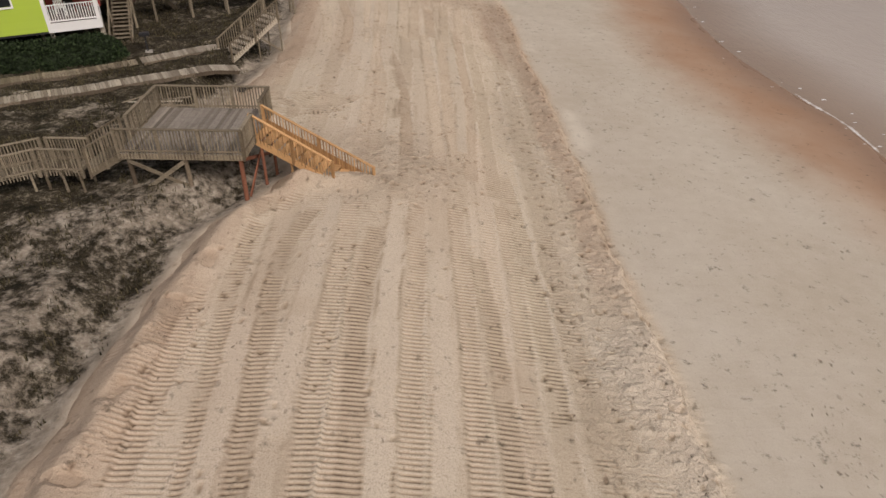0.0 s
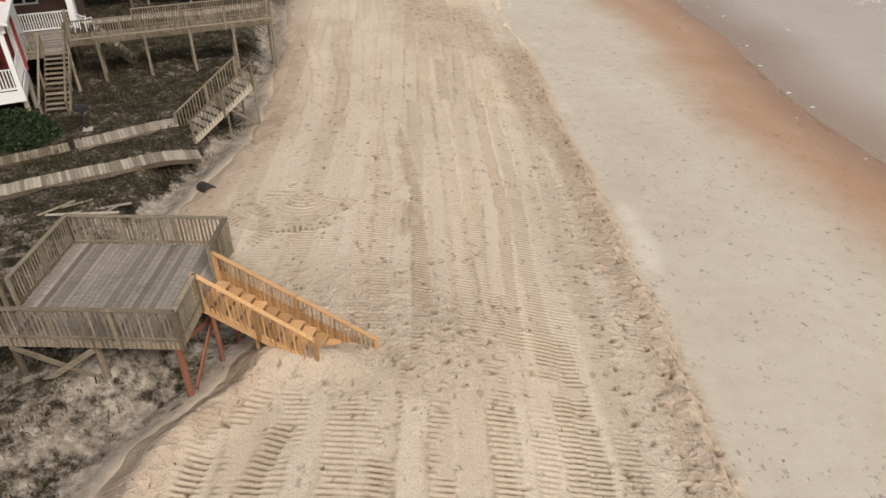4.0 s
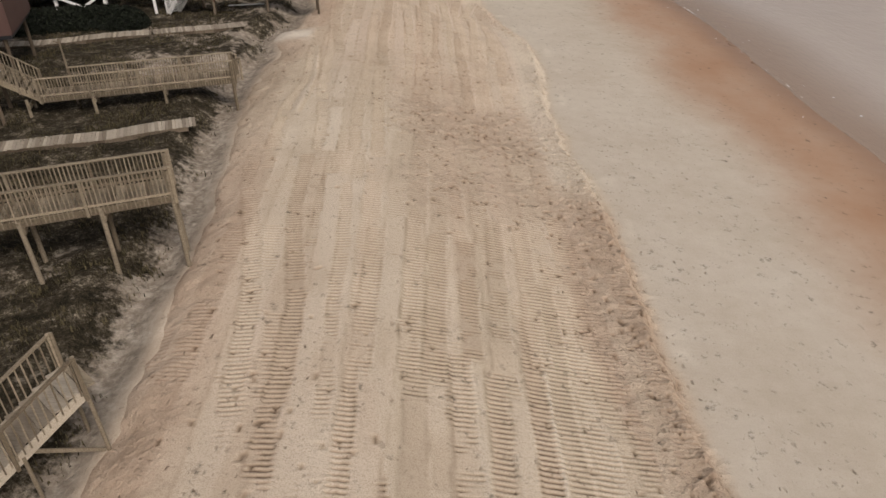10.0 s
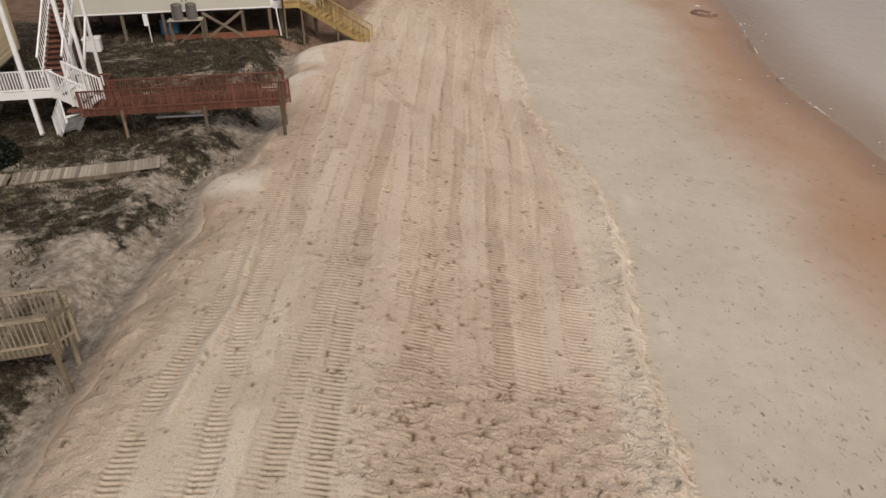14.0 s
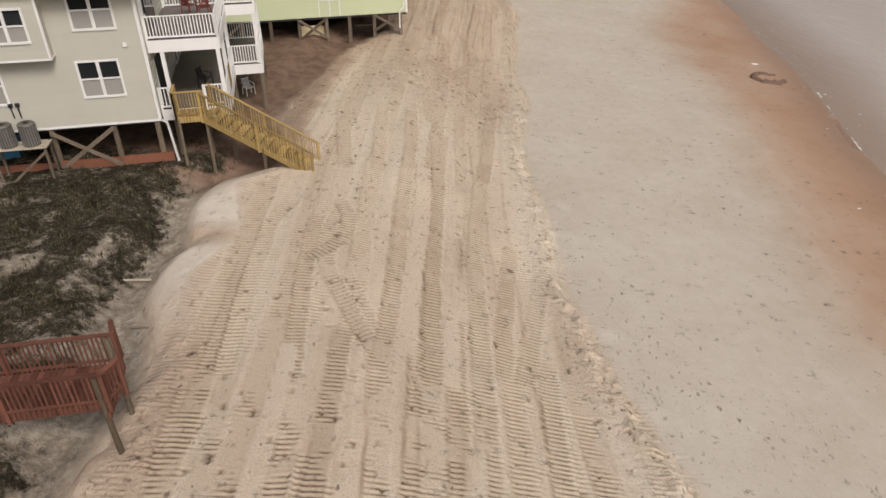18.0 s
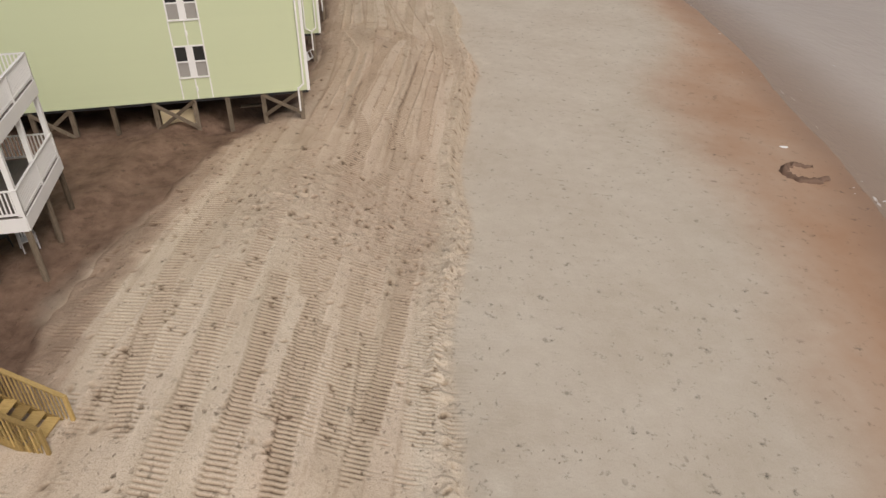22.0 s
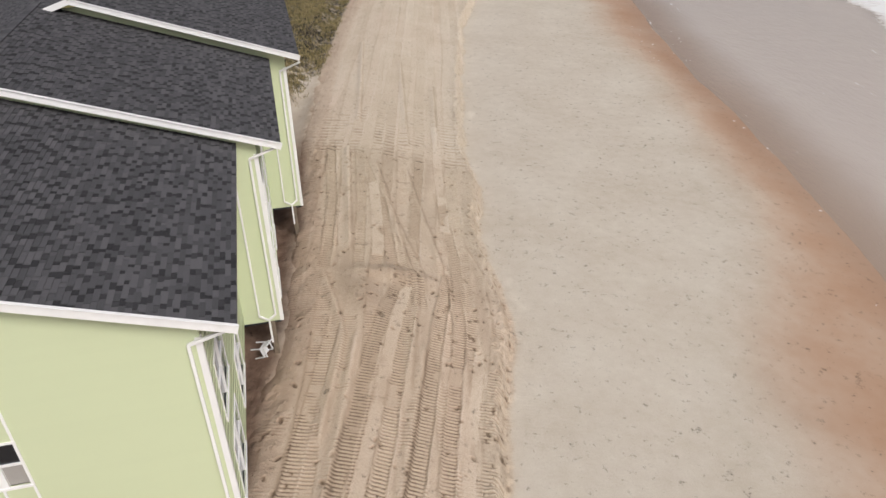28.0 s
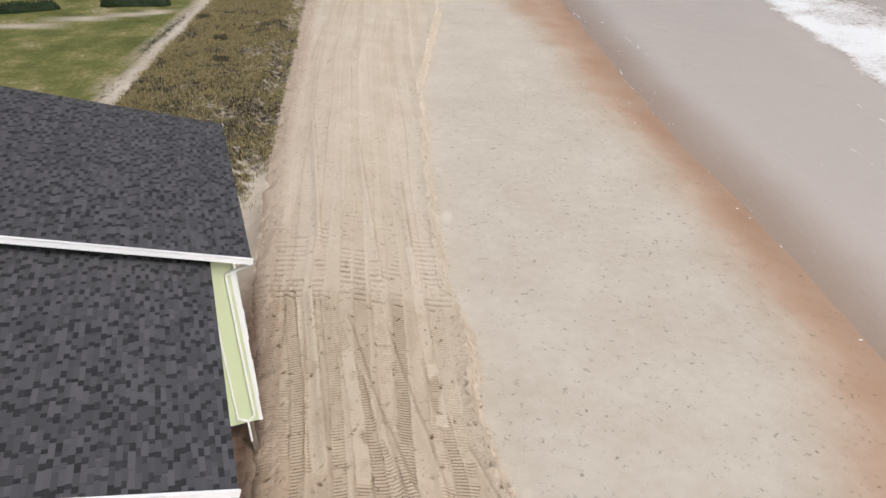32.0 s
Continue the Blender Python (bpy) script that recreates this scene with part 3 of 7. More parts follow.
    for cx, cy, rx, ry in ((12.0, 43.0, 1.6, 3.0), (10.6, 38.5, 1.2, 2.0), (3.0, 112.7, 0.9, 1.2), (7.0, 64.0, 1.4, 5.0), (6.6, 57.0, 1.1, 4.0), (11.5, 60.0, 1.0, 2.0)):
        trod = np.maximum(trod, 0.75 * np.exp(-((x - cx) / rx) ** 2 - ((y - cy) / ry) ** 2))
    trod = np.maximum(trod, 0.35 * mud * smooth(0, -1.5, x - xl) * smooth(100, 103, y))
    clod = np.clip(0.7 * mud * smooth(99, 103, y) + 0.7 * smooth(-0.4, -1.4, x - xl) * (1 - smooth(99, 103, y)), 0, 1)
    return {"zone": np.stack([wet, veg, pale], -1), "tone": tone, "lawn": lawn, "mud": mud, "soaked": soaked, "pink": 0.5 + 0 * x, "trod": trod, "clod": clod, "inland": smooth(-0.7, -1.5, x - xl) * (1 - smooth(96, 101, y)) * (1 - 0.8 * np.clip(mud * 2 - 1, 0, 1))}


def spread(lo, hi, step, far, n):
    """Even steps from lo to hi, then ever longer ones out to the horizon."""
    out = np.cumsum(np.geomspace(step, far / 3, n))
    return np.concatenate([(lo - out)[::-1], np.arange(lo, hi, step), hi + out])


def ground_z(x, y):
    z = land(x, y)
    xl, xr = FILL_EDGE(y), SCARP(y)
    inside = smooth(-0.9, 0.2, x - xl) * smooth(7.0, 5.6, x - xr) * smooth(4, 6, y) * (1 - smooth(233, 236, y))
    rough = (0.12 * fbm(x, y, 0.8, 11) + 0.11 * np.maximum(fbm(x, y, 1.8, 12, 2), -0.1)) * smooth(0, -3, x - xl) + 0.012 * fbm(x, y, 1.1, 15)
    return np.maximum(z, -6) + rough - 0.5 * inside


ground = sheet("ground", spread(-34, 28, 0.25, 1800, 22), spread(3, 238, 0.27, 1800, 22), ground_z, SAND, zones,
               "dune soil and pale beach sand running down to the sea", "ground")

# ---- the filled bank with its machine tracks ----


LANE = curve([0, 0.0, 40, -0.9, 80, -3.4, 100, -5.2, 125, -5.6, 150, -8.2, 200, -12.5, 320, -18])
CLEAT = 0.172
ROW = CLEAT / 5
_pr = random.Random(12)
# older, half worn bands: offset, half width, sway, phase, tone, depth, from, to, redness
LANES = [(-9.6 + i * 1.13 + _pr.uniform(-0.22, 0.22), _pr.uniform(0.26, 0.42), _pr.uniform(0.02, 0.05), _pr.uniform(0, 6.3), _pr.uniform(0.3, 0.95), _pr.uniform(0.1, 0.6), -50, 400, _pr.uniform(0.1, 0.75)) for i in range(17)]
for _lo, _hi, _n in ((0, 36, 5), (40, 62, 9), (62, 80, 7), (80, 108, 8), (108, 128, 5), (126, 150, 7), (150, 230, 12)):
    for _i in range(_n):
        _m = _pr.uniform(_lo, _hi)
        _w = _pr.uniform(5, 14)
        LANES.append((_pr.uniform(-8, 6.5), _pr.uniform(0.25, 0.32), _pr.uniform(0.02, 0.05), _pr.uniform(0, 6.3), _pr.uniform(0.3, 0.9), _pr.uniform(0.3, 0.9), _m - _w, _m + _w, _pr.uniform(0, 1)))
# the last passes of the dozer, stretch by stretch: y and x along each tread band
PASSES_DECK = [(11, -7.1, 16, -7.3, 19, -7.5), (10, -5.4, 14, -5.9, 19, -6.5, 21.7, -6.5, 23, -6.3), (10, -4.2, 16.3, -4.9, 19, -5.1, 22, -5.0, 24, -4.4), (10, -2.8, 17, -3.1, 22, -3.1),
               (10, -1.7, 17, -2.1, 23, -2.0), (10, -0.2, 17, -0.4, 25, -0.6), (10, 1.6, 17, 1.3, 25, 1.0), (10, 2.4, 17.6, 2.2, 22, 1.7), (10, 3.0, 21, 3.1, 26, 2.9), (10, 3.9, 20, 3.8, 25, 3.5, 28.5, 3.0)]
PASSES_STAIR = [(27, -2.4, 32, -2.8, 41, -3.2, 46, -3.4), (28, -1.1, 32.4, -1.3, 36.4, -1.7, 41, -2.5, 46, -3.6), (27, 0.4, 32.7, 0.1, 41.5, -0.4, 48, -1.0), (28, 1.1, 34.3, 0.8, 41, 0.4, 47, 0.2),
                (27, 1.7, 36.7, 1.9, 42, 1.6, 50, 1.2), (26, 2.6, 37.4, 2.6, 45, 2.2, 52, 2.0)]
PASSES_WALKS = [(44, -6.8, 49, -7.5, 52, -8.3, 57, -9.8, 60, -10.2), (42, -5.6, 49, -6.1, 54.5, -7.3, 60, -7.9), (44, -4.5, 52.4, -5.2, 57, -5.8), (43, -3.5, 54, -4.1), (46, -2.3, 55, -2.8),
                (46, -1.6, 54, -1.8), (47, -0.4, 54, -0.8), (48, 0.5, 56, 0.3), (47, 1.6, 56, 1.4)]
PASSES_CREAM = [(60, -9.6, 66, -10.1, 69, -9.8, 76, -10.6), (60, -7.4, 63, -7.8, 68.5, -8.8, 75, -9.4, 86, -11.0), (60, -5.8, 67, -6.5, 74, -6.8, 85, -7.8), (60, -4.8, 70, -5.8, 84, -7.0), (67, -3.4, 75, -3.7, 89, -4.7), (66, -2.5, 77, -3.1, 86, -3.9),
                (67, -0.6, 83, -1.6), (67, 0.4, 77, 0.0, 88, -0.5), (69, 1.7, 77, 1.4)]
PASSES_RED = [(74, -8.7, 77.7, -9.5, 83, -10.4, 89, -11.0, 92.5, -11.4), (72, -5.8, 78, -6.4, 89, -7.1), (75, -4.3, 78.4, -4.6, 84, -5.3, 88, -6.0, 90.5, -6.9, 92.5, -8.0), (75, -3.3, 87, -4.2), (75, -2.7, 85, -3.2, 91, -3.7),
              (76, -2.0, 92, -2.8), (76, -0.8, 90, -1.8), (76, -0.3, 90, -0.5), (77, 0.8, 85, 0.9)]
PASSES_GREY = [(86, -10.1, 90.7, -10.9, 95, -11.3, 97, -10.8), (86, -8.2, 91, -9.0, 96, -9.6), (88, -5.9, 89.5, -6.9, 92, -8.4, 94, -8.9, 97, -8.7), (87, -5.7, 92.5, -6.0, 98, -6.4, 107, -6.8), (87, -4.1, 94.5, -4.8, 107, -5.3),
               (88, -2.6, 95, -3.2, 102, -3.1, 107, -3.7), (88, -2.0, 97, -1.7), (88, -1.3, 97, -0.1)]
PASSES_MUD = [(100, -9.3, 104, -10.1, 108, -10.9, 114, -11.1), (100, -7.8, 109, -8.8), (101, -6.5, 109, -7.2), (101, -5.1, 106, -5.6, 111, -6.6), (101, -4.0, 111, -4.6), (102, -3.0, 113, -2.7), (102, -1.3, 111, -1.5), (102, -0.4, 110, -0.4)]
PASSES_ROW = [(122, -8.9, 130, -8.9, 135, -9.1), (121, -7.3, 131, -7.1, 136, -6.8, 139, -6.3), (119, -6.2, 127, -5.7, 138, -5.8, 143.6, -7.9, 153, -11), (120, -4.6, 133, -4.3, 140, -4.1), (122, -3.3, 135, -3.3, 140, -3.9),
              (122, -1.9, 136, -1.5), (138.5, -10.4, 146, -11.6, 154, -13.2), (138.5, -8.6, 146, -9.8, 154, -11.2), (139, -7.0, 147, -8.8), (140, -6.0, 154, -7.1), (136, -5.2, 143, -6.5), (137, -3.4, 141, -3.8, 149, -5.4)]
# strips scraped smooth by the blade
STRIPS = [(10, -1.05, 18, -1.25, 25, -1.3), (10, 0.6, 17, 0.45, 22, 0.3), (10, -5.1, 16, -5.6, 21, -5.8), (10, -3.7, 17, -4.0, 23, -3.9), (26, -1.8, 34, -2.0, 42, -3.0, 48, -3.6), (27, -0.4, 34, -0.65, 42, -1.2, 46, -1.5), (30, 1.4, 38, 1.3, 46, 0.8),
          (42, -4.9, 50, -5.5, 58, -6.4), (43, -3.0, 52, -3.3), (60, -7.0, 70, -7.9, 82, -8.8), (62, -4.2, 74, -5.0, 86, -6.2), (66, -1.6, 76, -2.3, 86, -2.9), (68, 1.0, 78, 0.8), (74, -7.6, 80, -8.0, 88, -8.6),
          (86, -5.0, 94, -5.4, 102, -5.8), (87, -3.6, 94, -4.0, 101, -4.1), (102, -6.1, 108, -6.3), (121, -6.4, 130, -6.4, 138, -6.1), (121, -2.6, 134, -2.4), (139, -9.6, 154, -12.2), (140, -7.9, 150, -9.6), (144, -4.6, 160, -6.5)]
WINDROWS = [(136.9, -5.2, 139.3, -5.5, 144.8, -7.7, 152.4, -10), (139, -4.4, 141, -4.7, 146.3, -6.3, 152, -7.9), (126.7, -8.3, 130, -8.3, 133.5, -8.5, 135.4, -9.2, 138.8, -10.7), (130, -5.2, 134.6, -5.4, 138.1, -5.6, 140.7, -6.6, 145, -7.8),
            (134, -1.7, 136.3, -1.9, 140, -2.3, 143.5, -3.7), (122, -7.4, 130, -7.7, 134, -7.9), (140, -9.4, 154, -12.1), (155, -8, 175, -11), (158, -12, 180, -15.4), (156, -6, 170, -7.5), (118, -5, 127, -4.9, 134, -4.8), (64, -9.4, 70, -9.4, 76, -10.4)]
# turns: centre, radius, from and to angle
TURNS = [(-6.3, 36.2, 2.3, -3.1, -0.2), (-6.6, 36.4, 3.3, -2.6, -0.9), (-8.6, 33.2, 1.6, -0.9, 1.4), (-11.6, 95.0, 3.4, -0.9, 0.8),
         (-12.0, 120.0, 6.0, -0.7, 0.7), (-12.0, 120.0, 7.8, -0.7, 0.7)]


def scarp_is(y, kind):
    """How red and broken, or how pale, the seaward lip of the bank is along the shore."""
    red = [0, 0.3, 20, 0.35, 24, 0.7, 36, 0.95, 52, 1.0, 58, 0.9, 61, 0.2, 64, 0.5, 68, 0.1, 75, 0.0, 86, 0.1, 89, 0.6, 93, 0.5, 96, 0.0, 128, 0.1, 140, 0.2, 160, 0.1, 320, 0.1]
    pale = [0, 0.8, 12, 1.0, 19, 0.9, 22, 0.3, 34, 0.1, 57, 0.0, 61, 0.8, 72, 0.9, 84, 0.8, 90, 0.4, 98, 0.7, 115, 0.6, 160, 0.4, 320, 0.3]
    k = red if kind == "red" else pale
    return np.interp(y, k[0::2], k[1::2]).astype(np.float32)


def tracks(x, y):
    """Relief and tone of the dozer tracks, ruts, clods and footprints: later passes lie over earlier ones."""
    xl, xr = FILL_EDGE(y[:, :1]), SCARP(y[:, :1])
    u = (x - xl) / (xr - xl)
    o = (x - LANE(y[:, :1])).astype(np.float32)
    yy = y[:, :1]
    n1, n2 = fbm(x * 2.2, y * 0.25, 0.4, 99, 2).astype(np.float32), fbm(x, y, 0.5, 161, 3).astype(np.float32)
    n3 = fbm(x, y, 2.4, 166, 2).astype(np.float32)
    n4 = fbm(x, y * 0.5, 0.13, 168, 2).astype(np.float32)
    z = 0.03 * n1 + 0.012 * n3
    tone = 0.76 + 0.30 * n1 + 0.16 * n2 + 0.08 * n3
    pink = np.clip(0.36 + 0.9 * n4 + 0.3 * n1, 0, 1)
    calm = (np.exp(-((yy - 68) / 8.0) ** 4) * smooth(0.48, 0.40, u)).astype(np.float32)
    lost = smooth(168, 156, yy).astype(np.float32)

    def stamp(i0, i1, d, run, phase, tn, deep, red, worn, lip):
        """Press one tread band into the sand: a flat strip, thin deep cleat cuts, and the sand squeezed out beside it."""
        m2, m3 = n2[i0:i1], n3[i0:i1]
        on = smooth(worn, worn + 0.3, m2 + 0.6 * m3 + 0.25) * lost[i0:i1]
        hit = (smooth(1.06, 0.97, np.abs(d)) * run).astype(np.float32)
        f = np.cos(2 * math.pi * phase)
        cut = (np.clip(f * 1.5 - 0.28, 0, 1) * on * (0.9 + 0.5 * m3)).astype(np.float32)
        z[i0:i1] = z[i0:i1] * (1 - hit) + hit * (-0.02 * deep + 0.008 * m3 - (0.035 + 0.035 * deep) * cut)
        # cuts darkened in the tone: groove shade along with moister sand
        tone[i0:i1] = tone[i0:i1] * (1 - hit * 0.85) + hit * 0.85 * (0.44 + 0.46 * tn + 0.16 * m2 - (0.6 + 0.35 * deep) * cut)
        pink[i0:i1] = pink[i0:i1] * (1 - hit * 0.5) + hit * 0.5 * red
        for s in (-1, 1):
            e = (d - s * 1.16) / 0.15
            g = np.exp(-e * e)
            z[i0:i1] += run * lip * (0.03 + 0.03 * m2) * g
            # side light painted into the tone: seaward ridge lighter, landward one darker
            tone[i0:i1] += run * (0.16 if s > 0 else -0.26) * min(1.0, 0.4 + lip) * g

    for off, half, freq, ph, tn, deep, y0, y1, red in LANES:
        i0, i1 = np.searchsorted(yy[:, 0], (y0, y1))
        if i1 - i0 < 4:
            continue
        ys = yy[i0:i1]
        run = smooth(y0, y0 + 1.5, ys) * smooth(y1, y1 - 1.5, ys)
        late = smooth(112, 126, ys) * (1 - 0.75 * smooth(142, 156, ys))
        c = off + late * (0.3 * np.sin(ys * 0.11 + ph * 5) + 0.12 * np.sin(ys * 0.27 + ph * 3)) + 0.22 * np.sin(ys * freq + ph) + 0.05 * np.sin(ys * 0.31 + 2 * ph) + 0.02 * np.sin(ys * 2.1 + ph)
        d = ((o[i0:i1] - c) / half).astype(np.float32)
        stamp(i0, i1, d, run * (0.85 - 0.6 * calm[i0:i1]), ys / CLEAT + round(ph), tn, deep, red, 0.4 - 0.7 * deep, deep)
    pr = random.Random(5)
    for knots in PASSES_DECK + PASSES_STAIR + PASSES_WALKS + PASSES_CREAM + PASSES_RED + PASSES_GREY + PASSES_MUD + PASSES_ROW:
        ky, kx = np.array(knots[0::2], float), np.array(knots[1::2], float)
        half, tn, deep, red, ph, lip = pr.uniform(0.27, 0.31), pr.uniform(0.2, 0.8), pr.uniform(0.45, 1.0), pr.uniform(0.15, 0.65), pr.uniform(0, 6.3), pr.uniform(0.2, 1.1)
        late = 1.0 if ky[0] > 112 else 0.0
        i0, i1 = np.searchsorted(yy[:, 0], (ky[0], ky[-1]))
        ys = yy[i0:i1]
        fine = np.arange(ky[0] - 2, ky[-1] + 2, 0.2)
        v = np.interp(fine, ky, kx)
        k = np.exp(-np.linspace(-2, 2, 13) ** 2)
        v = np.convolve(np.pad(v, 6, mode="edge"), k / k.sum(), "valid")
        c = np.interp(ys, fine, v) + 0.015 * np.sin(ys * 2.3 + ph) + 0.04 * np.sin(ys * 0.5 + ph)
        lean = np.interp(ys, fine, np.gradient(v, fine))
        run = smooth(ky[0], ky[0] + 0.5, ys) * smooth(ky[-1], ky[-1] - 0.5, ys)
        across = x[i0:i1] - c
        d = (across / (half * np.sqrt(1 + lean * lean))).astype(np.float32)
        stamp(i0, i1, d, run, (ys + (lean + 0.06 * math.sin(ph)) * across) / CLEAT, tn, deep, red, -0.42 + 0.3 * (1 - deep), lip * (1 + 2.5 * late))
    for knots in STRIPS:
        ky, kx = knots[0::2], knots[1::2]
        half, tn = pr.uniform(0.24, 0.36), pr.uniform(0.78, 0.95)
        i0, i1 = np.searchsorted(yy[:, 0], (ky[0], ky[-1]))
        ys = yy[i0:i1]
        d = np.abs(x[i0:i1] - np.interp(ys, ky, kx) - 0.05 * np.sin(ys * 0.6 + half * 90)) / half
        hit = (smooth(1.05, 0.96, d) * smooth(ky[0], ky[0] + 0.3, ys) * smooth(ky[-1], ky[-1] - 0.3, ys) * smooth(-0.45, -0.25, n2[i0:i1] + 0.4 * n1[i0:i1])).astype(np.float32)
        z[i0:i1] = z[i0:i1] * (1 - hit) + 0.012 * hit
        tone[i0:i1] = tone[i0:i1] * (1 - hit) + hit * (tn + 0.08 * n2[i0:i1])
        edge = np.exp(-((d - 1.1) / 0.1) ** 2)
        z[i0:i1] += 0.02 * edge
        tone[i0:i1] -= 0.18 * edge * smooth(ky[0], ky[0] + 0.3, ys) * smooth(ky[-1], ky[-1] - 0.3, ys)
    for cx, cy, r0, a0, a1 in TURNS:
        i0, i1 = np.searchsorted(yy[:, 0], (cy - r0 - 1.2, cy + r0 + 1.2))
        dx, dy = x[i0:i1] - cx, y[i0:i1] - cy
        rad, ang = np.hypot(dx, dy), np.arctan2(dy, dx)
        run = smooth(a0, a0 + 0.2, ang) * smooth(a1, a1 - 0.2, ang)
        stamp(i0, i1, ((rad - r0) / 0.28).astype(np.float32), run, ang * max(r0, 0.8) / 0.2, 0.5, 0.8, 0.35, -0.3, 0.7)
    # where the dozer swung on the spot: nested curved cuts
    i0, i1 = np.searchsorted(yy[:, 0], (33.5, 39.5))
    dx, dy = x[i0:i1] + 6.1, y[i0:i1] - 36.0
    rad, ang = np.hypot(dx, dy * 0.85), np.arctan2(dy, dx)
    hit = (smooth(1.7, 1.5, rad) * smooth(0.25, 0.4, rad) * smooth(-0.35, -0.6, ang + 0.2 * n2[i0:i1])).astype(np.float32)
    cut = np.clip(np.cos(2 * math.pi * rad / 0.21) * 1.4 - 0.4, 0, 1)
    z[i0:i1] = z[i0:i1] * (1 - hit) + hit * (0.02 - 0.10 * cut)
    # the arcs carry their groove shade in the tone too
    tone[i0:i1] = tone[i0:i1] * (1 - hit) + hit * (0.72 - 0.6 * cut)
    # long curved windrows left by the blade
    for knots in WINDROWS:
        ky, kx = knots[0::2], knots[1::2]
        i0, i1 = np.searchsorted(yy[:, 0], (ky[0], ky[-1]))
        ys = yy[i0:i1]
        fine = np.arange(ky[0] - 1, ky[-1] + 1, 0.2)
        v = np.interp(fine, ky, kx)
        k = np.exp(-np.linspace(-2, 2, 11) ** 2)
        v = np.convolve(np.pad(v, 5, mode="edge"), k / k.sum(), "valid")
        e = x[i0:i1] - np.interp(ys, fine, v) - 0.06 * n3[i0:i1]
        run = smooth(ky[0], ky[0] + 1, ys) * smooth(ky[-1], ky[-1] - 1, ys)
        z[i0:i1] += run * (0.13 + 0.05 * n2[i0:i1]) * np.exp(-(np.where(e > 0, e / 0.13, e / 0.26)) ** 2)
        # relief painted in: gentle flank lighter, steep flank toned as its shadow side
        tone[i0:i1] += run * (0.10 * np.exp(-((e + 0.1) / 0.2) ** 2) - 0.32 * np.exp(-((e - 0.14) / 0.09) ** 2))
    # rough, trodden stretches
    red_lip, pale_lip = scarp_is(yy, "red"), scarp_is(yy, "pale")
    rough = np.exp(-((yy - 65.0) / 3.2) ** 4) * smooth(0.36, 0.50, u + 0.25 * n2) + 0.9 * np.exp(-((yy - 113.5) / 4.6) ** 2) * smooth(0.1, 0.3, u) + 0.7 * np.exp(-((yy - 58.3) / 2.8) ** 2) * smooth(0.38, 0.46, u)
    wide = 0.07 * np.exp(-((yy - 51) / 7.0) ** 2)
    rough = np.clip(rough + (0.35 + 0.5 * red_lip) * smooth(0.86 - wide, 0.93 - wide, u) + 0.6 * smooth(0.08, 0.03, u + 0.02 * n3) + 0.8 * np.exp(-((yy - 27.8) / 3.0) ** 2) * smooth(0.62, 0.4, u), 0, 1)
    rough = np.clip(rough + 0.55 * smooth(0.74, 0.80, u) * smooth(46, 38, yy) + 0.7 * smooth(0.3, 0.1, n2) * np.exp(-((yy - 72) / 6) ** 2) * 0.5, 0, 1)
    shove = np.exp(-((x + 8.6 + 0.5 * (yy - 137)) / 0.9) ** 2 - ((yy - 136.6) / 1.8) ** 2) + np.exp(-((x + 6.6) / 1.8) ** 2 - ((yy - 138.6) / 0.6) ** 2)
    pile = 0.9 * np.exp(-((x - 6.6) / 0.9) ** 2 - ((yy - 16.4) / 1.9) ** 2)
    rough = np.clip(rough + 0.8 * shove + 0.8 * pile, 0, 1)
    lumps = fbm(x, y, 2.6, 120, 3).astype(np.float32)
    bits = fbm(x, y, 5.5, 125, 2).astype(np.float32)
    z = z * (1 - 0.85 * rough) + (0.10 * np.maximum(lumps, -0.15) + 0.05 * n3 + 0.045 * np.maximum(bits, 0)) * rough
    tone = tone * (1 - 0.7 * rough) + rough * 0.7 * (0.62 + 0.22 * n2 + 0.18 * bits)
    lip = smooth(0.86 - wide, 0.90 - wide, u)
    tone = tone - 0.07 * lip * red_lip + 0.34 * pale_lip * smooth(0.80, 0.92, u + 0.04 * n3) + 0.3 * pile
    green = smooth(0.68, 0.74, u) * (1 - lip) * smooth(50, 40, yy)
    pink = np.clip(pink + 0.22 * rough * smooth(0.4, 0.5, u) + (0.4 * red_lip - 0.9 * pale_lip) * lip - 0.5 * calm - 0.8 * green + 0.6 * smooth(0.10, 0.03, u), 0, 1)
    tone = tone - 0.08 * smooth(0.09, 0.03, u + 0.02 * n3)
    z = z + 0.32 * shove + 0.25 * pile
    # footprints in loose trails, thicker below the stair and in the trampled stretches
    trail = smooth(0.05, 0.45, vnoise(x * 1.4, y * 0.5, 0.22, 330) + 0.4 * n2)
    trod = 0.10 + 0.26 * trail + 0.2 * rough + 0.6 * np.exp(-((x + 3.5) / 2.6) ** 2 - ((yy - 28.0) / 3.4) ** 2)
    trod = trod + 0.5 * smooth(85, 90, yy) * (1 - smooth(118, 126, yy)) * smooth(0.35, 0.6, u) + 0.8 * np.exp(-((x - xr + 0.6) / 0.6) ** 2)
    trod = trod * (1 - 0.5 * calm)
    mound = (smooth(1.5, 0.7, x - xl + 1.4 * n2) * np.maximum(np.exp(-((yy - 94.3) / 5.6) ** 6) * (1 - np.exp(-((yy - 94.0) / 0.6) ** 2)), np.exp(-((yy - 78) / 1.5) ** 4))).astype(np.float32)
    z = z * (1 - mound)
    # the heaped rim that ends above the old deck
    rim = smooth(27.5, 25.5, yy) * np.exp(-((x - xl - 0.25) / 0.75) ** 2) + np.exp(-((yy - 26.1 - 0.2 * n2) / 0.55) ** 2) * smooth(-7.4, -6.2, x) * smooth(-2.2, -3.6, x)
